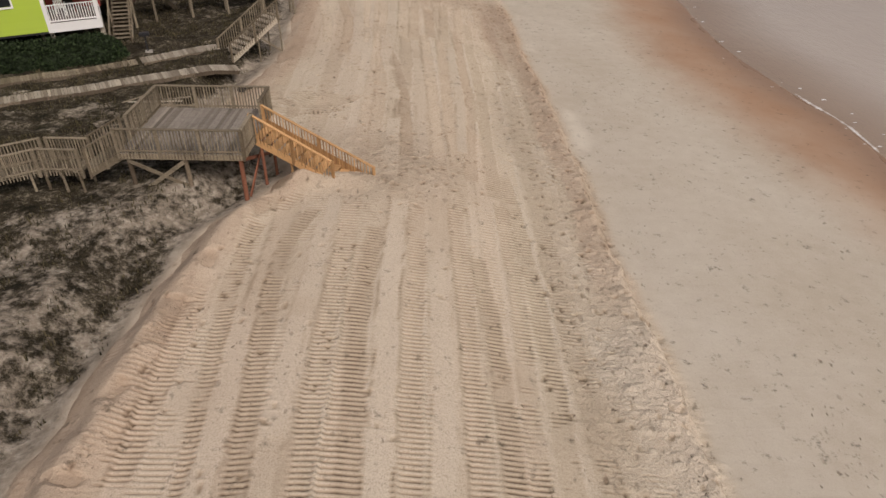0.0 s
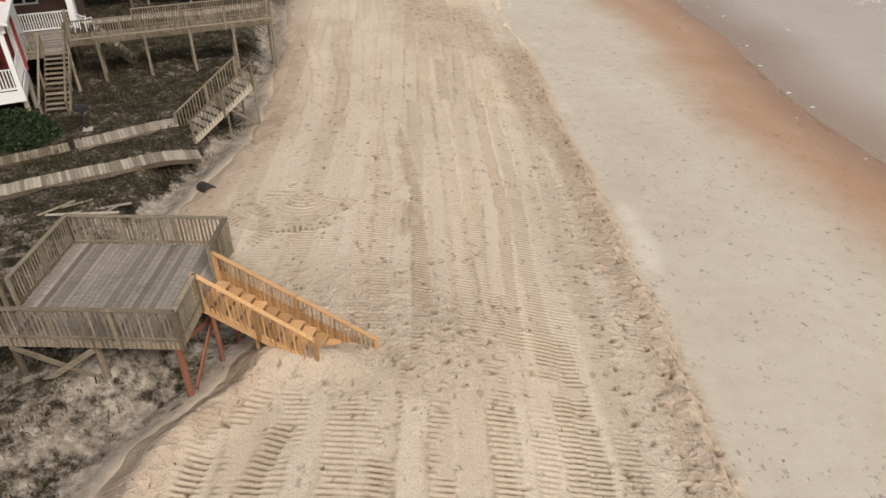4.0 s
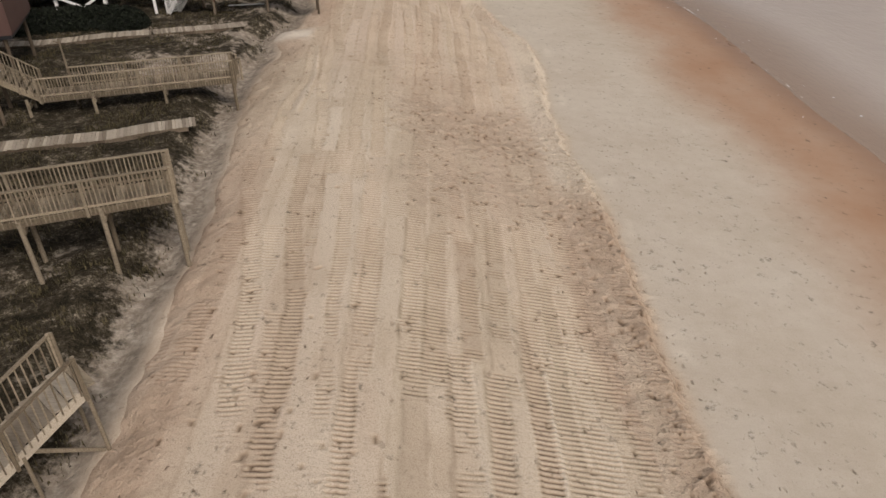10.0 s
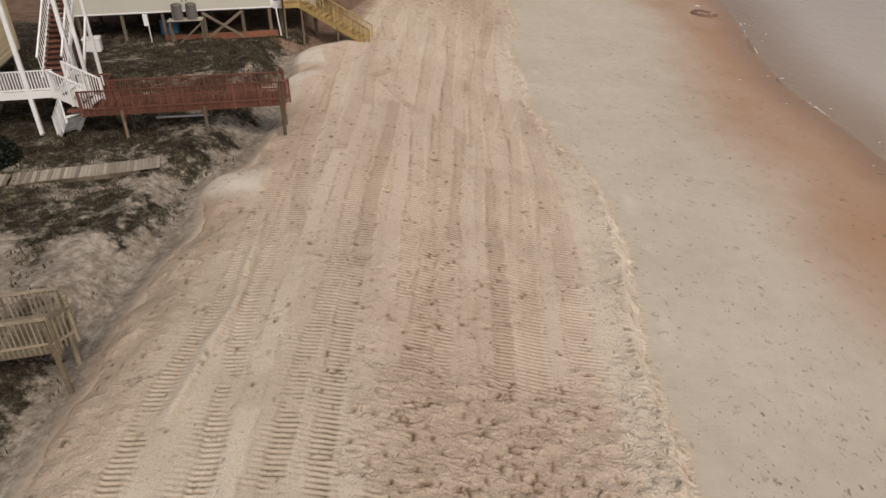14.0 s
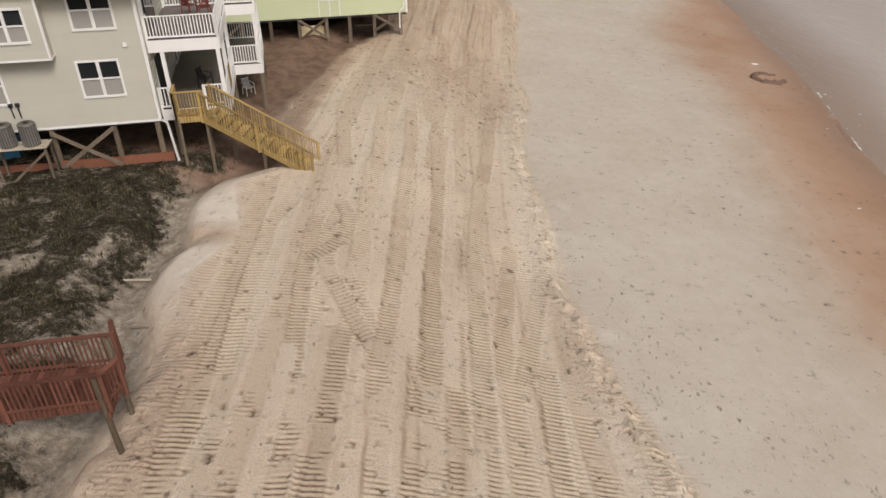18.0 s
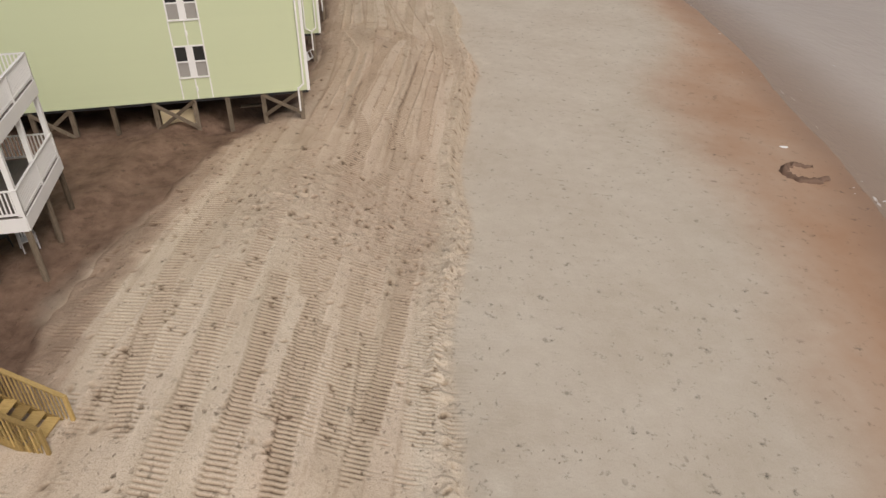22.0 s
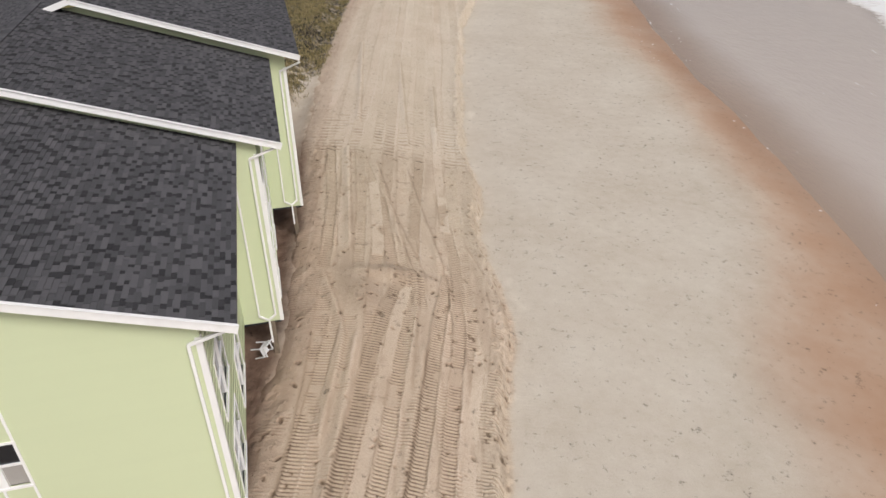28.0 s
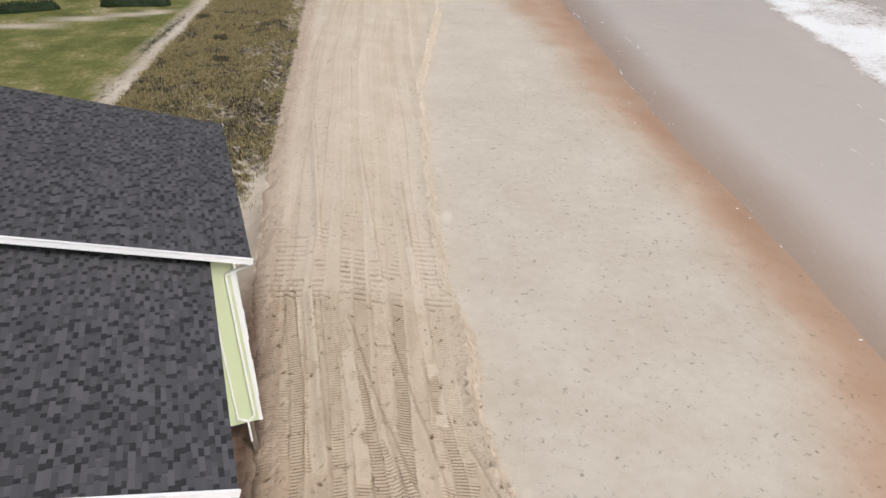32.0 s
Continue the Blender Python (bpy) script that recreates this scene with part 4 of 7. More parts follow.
    slump = smooth(0.10, 0.22, fbm(x, y, 0.8, 700, 2)) * smooth(0.2, 0.6, rim)
    z = z + (0.42 + 0.12 * n2) * rim - 0.16 * slump
    tone = tone - 0.15 * slump + (0.66 - tone) * 0.5 * rim
    tone = tone + (0.5 - tone) * 0.2 * smooth(110, 122, yy)
    tone = tone - 0.11 * smooth(110, 122, yy) * smooth(154.8, 153.6, yy + 0.6 * n2 + 0.3 * n3) + 0.02 * smooth(153.8, 154.6, yy)
    pink = np.clip(pink + 0.3 * smooth(110, 122, yy) * (1 - 1.6 * smooth(136, 148, yy)), 0, 1)
    # single footprints, thickest along the lip and where people climbed
    pr = np.random.default_rng(31)
    lipped = np.exp(-((x - xr + 0.35) / 0.45) ** 2) * np.interp(yy, (0, 20, 24, 56, 64, 90, 110), (0.5, 0.6, 1, 1, 0.5, 0.4, 0.3))
    dens = np.clip(lipped + 0.5 * rough * smooth(0.2, 0.4, u) * (1 - 0.7 * lip) + 0.05 + 0.12 * trail + 0.5 * np.exp(-((x - xr - 1.0) / 1.0) ** 2 - ((yy - 58) / 9.0) ** 2), 0, 1) * lost
    R, C = x.shape
    ii, jj = pr.integers(8, R - 8, 16000), pr.integers(3, C - 18, 16000)
    ok = pr.random(16000) < dens[ii, jj]
    for i, j, a, k, q in zip(ii[ok], jj[ok], pr.uniform(-0.9, 0.9, ok.sum()), pr.uniform(0.6, 1.15, ok.sum()), pr.random(ok.sum())):
        b = slice(max(0, i - 9), i + 10), slice(max(0, j - 3), j + 4)
        dx, dy = x[b] - x[i, j], y[b] - y[i, j]
        p1, p2 = dx * math.cos(a) + dy * math.sin(a), dy * math.cos(a) - dx * math.sin(a)
        f = (p1 / (0.075 * k)) ** 2 + (p2 / (0.15 * k)) ** 2
        dent = np.exp(-f ** 2)
        z[b] += -0.07 * dent + 0.02 * np.exp(-((f - 2.2) / 0.8) ** 2)
        # each dent's shade goes into its tone, with the moister sand
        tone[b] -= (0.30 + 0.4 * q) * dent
    return z, tone, pink, trod * (1 - mound), rough * (1 - mound) + 0.35 * mound, mound


def bank_z(x, y):
    xl, xr = FILL_EDGE(y), SCARP(y)
    rim = smooth(-1.6, -0.6, x - xl)
    lip = 0.012 - 0.06 * smooth(7.5, 8.0, x - xr)
    edge = smooth(-1.0, 0.5, x - xl) * smooth(0.5, -0.6, x - xr)
    chunks = 0.30 * np.maximum(fbm(x, y, 2.2, 140, 3), -0.18) * np.exp(-((x - xr + 0.45) / 0.4) ** 2)
    chunks = chunks + 0.20 * fbm(x, y, 0.8, 150, 3) * np.exp(-((x - xl + 0.5) / 0.7) ** 2)
    return land(x, y) + (0.12 + 0.88 * edge) * TRACK_Z + chunks * (1 - 0.5 * MOUND) + (0.10 + 0.12 * fbm(x, y, 0.9, 370, 3)) * MOUND - 0.3 * (1 - rim) + lip


def bank_zones(x, y):
    out = zones(x, y)
    xl, xr = FILL_EDGE(y), SCARP(y)
    sea_side = smooth(-0.3, 0.3, x - xr)
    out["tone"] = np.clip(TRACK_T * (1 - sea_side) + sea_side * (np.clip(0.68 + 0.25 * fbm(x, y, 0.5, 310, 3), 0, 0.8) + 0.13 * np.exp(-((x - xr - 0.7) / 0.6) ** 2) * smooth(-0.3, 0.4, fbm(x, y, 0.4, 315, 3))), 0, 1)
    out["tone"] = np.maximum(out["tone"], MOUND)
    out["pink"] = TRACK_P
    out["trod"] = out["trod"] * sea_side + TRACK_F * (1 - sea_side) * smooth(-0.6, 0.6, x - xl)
    out["clod"] = np.maximum(np.clip(0.16 + TRACK_C, 0, 1) * (1 - sea_side), out["clod"] * smooth(0, -0.8, x - xl))
    zone = out["zone"]
    zone[..., 1] *= smooth(-0.5, -1.2, x - xl)
    zone[..., 2] = np.maximum(zone[..., 2] * smooth(-0.3, 0.3, x - xr), 0.8 * MOUND)
    out["mud"] = np.maximum(out["mud"] * smooth(0.2, -0.8, x - xl), 0.55 * smooth(98, 102, y) * (1 - smooth(112, 120, y)) * smooth(1.2, -0.5, x - xl + 0.8 * fbm(x, y, 0.9, 610, 3)))
    return out


_by = np.concatenate([np.arange(9, 153, ROW), np.arange(153, 236, 0.13)])
_bu = np.concatenate([np.linspace(0, 1, 184), 1 + np.linspace(0, 1, 16)[1:]])
_bx = np.where(_bu[None, :] <= 1, (FILL_EDGE(_by) - 1.7)[:, None] + (SCARP(_by) + 1.0 - FILL_EDGE(_by) + 1.7)[:, None] * np.minimum(_bu, 1)[None, :],
               (SCARP(_by) + 1.0)[:, None] + 7.0 * (_bu[None, :] - 1))
_bY = np.repeat(_by[:, None], _bx.shape[1], 1)
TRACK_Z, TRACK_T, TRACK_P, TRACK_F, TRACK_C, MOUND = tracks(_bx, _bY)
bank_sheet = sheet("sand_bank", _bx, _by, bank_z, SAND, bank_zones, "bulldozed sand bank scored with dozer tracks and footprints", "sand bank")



def dug_pit(x, y):
    """A horseshoe of wet sand thrown up round a shallow pit."""
    bm = bmesh.new()
    n, m = 40, 8
    rows = []
    for i in range(n + 1):
        a = radians(-150 + 300 * i / n)
        k = math.sin(math.pi * i / n) ** 0.5
        r = 1.0 + 0.3 * noise.noise(Vector((i * 0.45, 0, 0)))
        rows.append([bm.verts.new(((r + 0.26 * k * math.cos(math.pi * j / m) * (1 + 0.6 * noise.noise(Vector((i * 0.4, j * 0.5, 1))))) * math.cos(a) * 1.2,
                                   (r + 0.26 * k * math.cos(math.pi * j / m)) * math.sin(a), 0.30 * k * math.sin(math.pi * j / m) * (1 + 1.1 * noise.noise(Vector((i * 0.6, j * 0.6, 4)))) - 0.06)) for j in range(m + 1)])
    for i in range(n):
        for j in range(m):
            bm.faces.new((rows[i][j], rows[i + 1][j], rows[i + 1][j + 1], rows[i][j + 1])).smooth = True
    bmesh.ops.recalc_face_normals(bm, faces=bm.faces)
    me = bpy.data.meshes.new("dug_pit")
    bm.to_mesh(me)
    bm.free()
    me.materials.append(plain("wet_dug_sand", (0.20, 0.125, 0.085), 0.8, vary=0.6, scale=5.0))
    ob = tagged(new("sand_ring", me), "horseshoe of wet brown sand dug on the beach", "dug sand")
    ob.matrix_basis = pose(x, y, float(land(np.array([x]), np.array([y]))[0]) + 0.02, 0, 0, 200)


dug_pit(17.9, 124.2)

# ---- sea ----


def sea_z(x, y):
    off = x - TIDE(y)
    swell = 0.25 * smooth(4, 30, off) * np.sin(off * 0.35 + 1.5 * fbm(x, y, 0.03, 170, 2)) + 0.03 * fbm(x, y, 0.8, 175, 2)
    return -1.02 - 0.10 * smooth(3, 0, off) + swell * smooth(2, 8, off)


def sea_values(x, y):
    out_ = x - TIDE(y)
    off = out_ + 0.9 * fbm(x, y, 0.12, 180, 3)
    line = np.exp(-((out_ + 0.9 + 0.5 * fbm(x, y, 0.3, 182, 2)) / 0.24) ** 2) * (0.66 + 0.10 * smooth(75, 55, y)) * smooth(-0.3, 0.3, fbm(x, y, 0.16, 181, 3))
    lace = 0.0
    for at, reach, seed in ((4.5, 1.6, 185), (9.0, 2.4, 187), (15.0, 3.0, 189), (21.0, 3.0, 191)):
        w = at + reach * fbm(y * 0 + seed, y, 0.06, seed, 3)
        lace = np.maximum(lace, np.exp(-((out_ - w) / 0.16) ** 2) * 0.62 * smooth(0.0, 0.35, fbm(x, y, 0.09, seed + 1, 2)))
    start = np.interp(y, (40, 95, 130, 165, 200, 240, 320), (10.5, 10.0, 13.0, 17.0, 25.0, 30.0, 34.0))
    thick = np.interp(y, (60, 110, 170, 210), (0.34, 0.38, 0.56, 0.80))
    surf = smooth(0, 5, off - start + 2.5 * fbm(x, y, 0.1, 190, 3)) * thick * smooth(70, 30, off)
    foam = np.maximum(np.maximum(line, lace), surf + 0.25 * fbm(x, y, 0.25, 195, 3) * smooth(start - 1, start + 3, off))
    return {"foam": np.clip(foam, 0, 1), "depth": smooth(-0.5, 7, off)}


_sy = spread(10, 260, 0.5, 1800, 18)
_su = np.concatenate([np.linspace(-2.5, 60, 200), 60 + np.cumsum(np.geomspace(0.5, 500, 26))])
_sx = TIDE(np.clip(_sy, -30, 320))[:, None] + _su[None, :]
sea_sheet = sheet("water", _sx, _sy, sea_z, SEA, sea_values, "grey-brown shallow surf with thin white foam lines", "sea")

# ---- beach deck with the new stair ----


def beach_deck():
    t = site("beach_deck", -12.1, 25.0, 0, -1.5, "weathered grey timber deck on piles with railings", "deck")
    F = 4.25
    planks(t, 0, 4.9, 0, 4.45, F, WOOD_DECK, 0.14, 0.012, "y")
    for y in (0.04, 2.2, 4.41):
        piece("joist", t, WOOD_OLD, (4.9, 0.05, 0.24), (2.45, y, F - 0.16))
    for x in (0.03, 1.65, 3.25, 4.87):
        piece("joist", t, WOOD_OLD, (0.05, 4.3, 0.22), (x, 2.22, F - 0.17))
    rail(t, (0, 0, F), (4.9, 0, F), WOOD_OLD, 1.0, 0.26, 0.125, 1.7, 0.14, 0.8)
    rail(t, (4.9, 0, F), (4.9, 1.55, F), WOOD_OLD, 1.0, 0.26, 0.125, 1.7, 0.14, 0.8)
    rail(t, (4.9, 2.8, F), (4.9, 4.45, F), WOOD_OLD, 1.0, 0.26, 0.125, 1.7, 0.14, 0.8)
    rail(t, (4.9, 4.45, F), (0, 4.45, F), WOOD_OLD, 1.0, 0.26, 0.125, 1.7, 0.14, 0.8)
    rail(t, (0, 1.25, F), (0, 4.45, F), WOOD_OLD, 1.0, 0.26, 0.125, 1.7, 0.14, 0.8)
    for x in (0.25, 2.5, 4.65):
        for y in (0.2, 4.2):
            red = x > 4 and y < 1
            pile(t, x, y, 1.0, F - 0.05, WOOD_RUST if red else WOOD_PILE, 0.10)
    bar("brace", t, WOOD_OLD, (0.25, 0.08, F - 0.35), (2.5, 0.08, 2.75), 0.05, 0.16)
    bar("brace", t, WOOD_OLD, (2.5, 0.0, F - 0.35), (0.3, 0.0, 2.35), 0.05, 0.16)
    bar("brace", t, WOOD_RUST, (4.65, 0.3, F - 0.4), (4.65, 4.1, 2.3), 0.05, 0.14)
    bar("brace", t, WOOD_RUST, (4.75, 4.1, F - 0.4), (4.75, 0.4, 2.2), 0.05, 0.14)
    # older walkway towards the houses
    stairs(t, (-0.02, 0.62, F), (-1.3, 0.18, 3.6), 1.05, WOOD_OLD, steps=4, height=0.98, cap=0.12, gap=0.12)
    w = site("dune_walkway", -13.5, 25.15, 0, -3, "weathered grey timber walkway with slatted railings", "walkway")
    segs = (((0, 0), (-1.7, -0.05), 3.6, 3.6), ((-1.7, -0.05), (-6.5, -2.6), 3.6, 3.3))
    for (ax, ay), (bx, by), za, zb in segs:
        d = Vector((bx - ax, by - ay, 0))
        n = max(2, int(d.length / 0.15))
        yaw = math.degrees(math.atan2(d.y, d.x))
        side = Vector((-d.y, d.x, 0)).normalized()
        for i in range(n):
            f = (i + 0.5) / n
            piece("deck_board", w, WOOD_OLD, (d.length / n - 0.012, 1.0, 0.035), (ax + d.x * f, ay + d.y * f, za + (zb - za) * f - 0.02), (0, 0, yaw))
        for s in (-0.5, 0.5):
            o = side * s
            rail(w, (ax + o.x, ay + o.y, za), (bx + o.x, by + o.y, zb), WOOD_OLD, 0.95, 0.2, 0.12, 1.6, 0.12, 0.8)
            for f in (0.1, 0.5, 0.9):
                pile(w, ax + d.x * f + o.x * 0.9, ay + d.y * f + o.y * 0.9, 1.8, za - 0.03, WOOD_OLD, 0.06, "post_foot")
    s = site("beach_stair", -7.2, 27.1, 0, -13, "new orange lumber stair ending in the sand", "stair")
    stairs(s, (0.05, 0, F - 0.02), (4.75, 0, 1.95), 1.12, WOOD_NEW, steps=13, rails=(True, False), height=0.86, cap=0.13, gap=0.13)
    # the far side is boarded in below its handrail, darker towards the foot; the near rail stops where the sand begins
    top, foot = Vector((0.05, -0.59, F - 0.02)), Vector((4.75, -0.59, 1.95))
    end = top + (foot - top) * 0.72
    bar("handrail", s, WOOD_NEW, top + Vector((0, 0, 1.0)), end + Vector((0, 0, 0.9)), 0.13, 0.045)
    for i in range(24):
        c = top + (end - top) * ((i + 0.5) / 24)
        piece("baluster", s, WOOD_NEW, (0.035, 0.03, 1.02), (c.x, c.y, c.z + 0.43))
    for f in (0.0, 0.5, 1.0):
        c = top + (end - top) * f
        piece("post", s, WOOD_NEW, (0.09, 0.09, 1.2), (c.x, c.y, c.z + 0.36))
    bar("skirt_board", s, WOOD_NEW, (0.1, 0.62, F + 0.12), (4.8, 0.62, 2.1), 0.03, 0.3)
    for y in (-0.5, 0.5):
        pile(s, 0.35, y, 1.2, F - 0.3, WOOD_RUST, 0.07, "stair_post")
        pile(s, 1.6, y, 1.2, F - 1.0, WOOD_NEW, 0.06, "stair_post")


beach_deck()

# ---- boardwalks laid on the dune ----


def boardwalk(p, q, width, z0, z1, mat, label):
    p, q = Vector((*p, z0)), Vector((*q, z1))
    d = q - p
    yaw = math.degrees(math.atan2(d.y, d.x))
    t = site("boardwalk", p.x, p.y, 0, yaw, label, "boardwalk", "boardwalks on the dune")
    n = int(d.length / 0.15)
    rr = random.Random(int(p.x * 10))
    L = Vector((d.x, d.y)).length
    f = (np.arange(n) + 0.5) / n
    under_ = ground_z(p.x + d.x * f, p.y + d.y * f)
    top = np.array([under_[max(0, i - 10):i + 11].max() for i in range(n)])
    top = np.convolve(np.pad(top, 6, mode="edge"), np.ones(13) / 13, "valid") + 0.09
    for i in range(n):
        piece("board", t, mat, (L / n - 0.014, width + rr.uniform(-0.03, 0.03), 0.04), (L * f[i], rr.uniform(-0.02, 0.02), top[i] + rr.uniform(-0.008, 0.008)), (rr.uniform(-0.5, 0.5), 0, rr.uniform(-0.6, 0.6)))
    for y in (-width * 0.42, width * 0.42):
        for i in range(0, n - 8, 8):
            j = min(i + 8, n - 1)
            bar("sleeper", t, WOOD_PILE, (L * f[i], y, top[i] - 0.13), (L * f[j], y, top[j] - 0.13), 0.08, 0.22)


boardwalk((-26.0, 30.4), (-11.2, 38.9), 0.95, 2.86, 2.76, WOOD_PALE, "pale weathered plank boardwalk lying on dune sand")
boardwalk((-24.5, 34.4), (-16.9, 39.0), 0.9, 2.84, 2.80, WOOD_OLD, "grey plank boardwalk beside dark shrubs")
boardwalk((-16.8, 39.3), (-13.0, 41.5), 1.0, 2.92, 2.86, WOOD_PALE, "pale plank boardwalk leading to an old stair")
boardwalk((-27.5, 56.3), (-13.6, 61.9), 1.05, 2.86, 2.70, WOOD_PALE, "pale plank boardwalk half buried in sand")
boardwalk((-33.0, 71.8), (-21.4, 76.3), 1.1, 2.90, 2.86, WOOD_PALE, "weathered plank boardwalk before a dark hedge")
boardwalk((-21.3, 76.35), (-16.0, 78.7), 1.1, 2.98, 2.90, WOOD_PALE, "pale plank boardwalk ending on bare sand")


def old_stair():
    t = site("old_stair", -12.4, 40.75, 0, 50.6, "grey weathered stair standing alone at the dune edge", "stair")
    L = math.hypot(2.3, 2.8)
    stairs(t, (L, 0, 4.3), (0, 0, 2.6), 1.2, WOOD_PALE, WOOD_OLD, steps=10, height=0.95, gap=0.16)
    for y in (-0.6, 0.6):
        pile(t, L + 0.05, y, 1.2, 5.3, WOOD_OLD, 0.055, "post")
        pile(t, L * 0.55, y, 1.6, 3.4, WOOD_OLD, 0.05, "post")
    bar("brace", t, WOOD_OLD, (L, -0.55, 2.2), (L * 0.6, -0.55, 3.4), 0.05, 0.1)
    piece("landing_board", t, WOOD_OLD, (0.3, 1.15, 0.04), (L + 0.15, 0, 4.28))


old_stair()

# ---- raised walkways ----


def raised_walkway(name, x, y, yaw, length, width, floor, height, mat, label, piles, ground=2.3, far0=0.0, near0=0.0, gap=0.13, rail_mat=None, board=None, end=False):
    t = site(name, x, y, 0, yaw, label, "walkway", "raised walkways to the beach")
    planks(t, 0, length, 0.0, width, floor, board or mat, 0.14, 0.012, "y")
    for yy in (0.05, width - 0.05):
        piece("beam", t, mat, (length, 0.05, 0.22), (length / 2, yy, floor - 0.16))
    rail(t, (near0, -0.02, floor), (length, -0.02, floor), rail_mat or mat, height, 0.22, gap, 2.4, 0.13, 0.7)
    rail(t, (far0, width + 0.02, floor), (length, width + 0.02, floor), rail_mat or mat, height, 0.22, gap, 2.4, 0.13, 0.7)
    for px in piles:
        for yy in (0.02, width - 0.02):
            pile(t, px, yy, ground - 1.0, floor - 0.04 if px < length - 0.4 else floor + height * 0.9, mat if mat is not WOOD_RED else WOOD_PILE, 0.085)
        piece("cross_beam", t, mat, (0.06, width + 0.2, 0.2), (px + 0.1, width / 2, floor - 0.36))
    return t


w2 = raised_walkway("raised_walkway", -20.0, 47.1, 23, 10.6, 1.35, 5.0, 1.0, WOOD_OLD, "long weathered grey walkway high on timber posts", (1.3, 3.65, 6.0, 8.3, 10.5), far0=3.3)
# platform and flight down at its landward end
planks(w2, -6.0, 0.0, -1.35, 2.6, 5.0, WOOD_DECK, 0.14, 0.012, "x")
rail(w2, (0.0, 1.37, 5.0), (0.0, 2.6, 5.0), WOOD_OLD, 1.0)
rail(w2, (0.05, -1.35, 5.0), (0.05, -0.02, 5.0), WOOD_OLD, 1.0)
rail(w2, (-6.0, -1.35, 5.0), (-1.15, -1.35, 5.0), WOOD_OLD, 1.0)
for _x in (-5.8, -3.0, 0.0):
    pile(w2, _x, -1.25, 1.6, 4.95, WOOD_OLD, 0.09)
    pile(w2, _x, 2.4, 1.6, 4.95, WOOD_OLD, 0.09)
piece("beam", w2, WOOD_OLD, (6.0, 0.06, 0.24), (-3.0, -1.33, 4.84))
stairs(w2, (-0.5, -1.4, 5.0), (-0.95, -4.75, 2.65), 1.1, WOOD_OLD, WOOD_OLD, steps=14, rails=(True, True), height=0.95, gap=5.0)
stairs(w2, (1.2, 2.9, 4.9), (3.0, 2.6, 2.7), 0.9, WOOD_OLD, WOOD_OLD, steps=9, rails=(False, False), height=0.9)

w3 = raised_walkway("raised_walkway", -21.2, 62.55, 20, 9.1, 1.35, 3.8, 0.92, WOOD_OLD, "weathered walkway with gate end above dark scrub", (-0.6, 2.3, 5.6, 8.95), ground=2.3, far0=1.3)
stairs(w3, (-1.5, 0.68, 4.95), (0.05, 0.68, 3.82), 1.3, WOOD_OLD, steps=6, height=0.95, gap=0.13)
planks(w3, -5.2, -1.5, -0.6, 1.6, 4.95, WOOD_DECK, 0.14, 0.012, "x")
rail(w3, (-5.2, -0.6, 4.95), (-1.5, -0.6, 4.95), WOOD_OLD, 0.98)
rail(w3, (-1.5, -0.6, 4.95), (-1.5, 0.0, 4.95), WOOD_OLD, 0.98)
piece("beam", w3, WOOD_OLD, (3.7, 0.06, 0.26), (-3.35, -0.58, 4.77))
for _x in (-5.0, -1.7):
    for _y in (-0.4, 1.4):
        pile(w3, _x, _y, 1.6, 4.9, WOOD_PILE, 0.1)
stairs(w3, (-3.2, 4.4, 7.4), (-3.2, 1.6, 4.97), 1.1, WOOD_PILE, WOOD_OLD, steps=12, height=0.95, gap=0.2)
rail(w3, (9.1, 0.0, 3.8), (9.45, 0.5, 3.75), WOOD_OLD, 0.9)
rail(w3, (9.1, 1.37, 3.8), (9.3, 0.95, 3.8), WOOD_OLD, 0.9)
pile(w3, 1.3, 1.42, 1.8, 6.1, WOOD_OLD, 0.05, "lamp_post")
piece("lamp_arm", w3, WOOD_OLD, (0.35, 0.05, 0.05), (1.2, 1.42, 5.95), (0, 20, 0))

red = raised_walkway("red_walkway", -20.5, 81.0, 15, 9.15, 1.45, 4.2, 0.92, WOOD_RED, "dark red stained walkway on grey timber piles", (1.7, 5.4, 9.0), ground=2.3, far0=1.0, gap=0.115)
for _x, _y in ((0.95, 2.4),):
    planks(red, -0.7, 0.95, 1.45, 2.5, 4.2, WOOD_RED, 0.14, 0.012, "x")
    rail(red, (-0.7, 2.5, 4.2), (0.95, 2.5, 4.2), WOOD_RED, 0.92, gap=0.115)
    rail(red, (0.95, 1.5, 4.2), (0.95, 2.5, 4.2), WOOD_RED, 0.92, gap=0.115)
    pile(red, 0.8, 2.4, 1.6, 4.15)
planks(red, -0.7, 0.0, 0.0, 1.45, 4.2, WOOD_RED, 0.14, 0.012, "x")
rail(red, (9.15, 0.0, 4.2), (9.4, 0.55, 4.15), WOOD_RED, 0.9, gap=0.115)
rail(red, (9.15, 1.45, 4.2), (9.0, 2.0, 4.2), WOOD_RED, 0.95, gap=0.115)

# ---- houses ----


def spans(lo, hi, z0, z1, holes):
    """What is left of a board between lo and hi once the openings that it meets are cut out."""
    out = [(lo, hi)]
    for a, b, c, d in holes:
        if z1 <= c + 0.01 or z0 >= d - 0.01:
            continue
        nxt = []
        for p, q in out:
            if b <= p or a >= q:
                nxt.append((p, q))
                continue
            if a > p:
                nxt.append((p, a))
            if b < q:
                nxt.append((b, q))
        out = nxt
    return [(p, q) for p, q in out if q - p > 0.02]


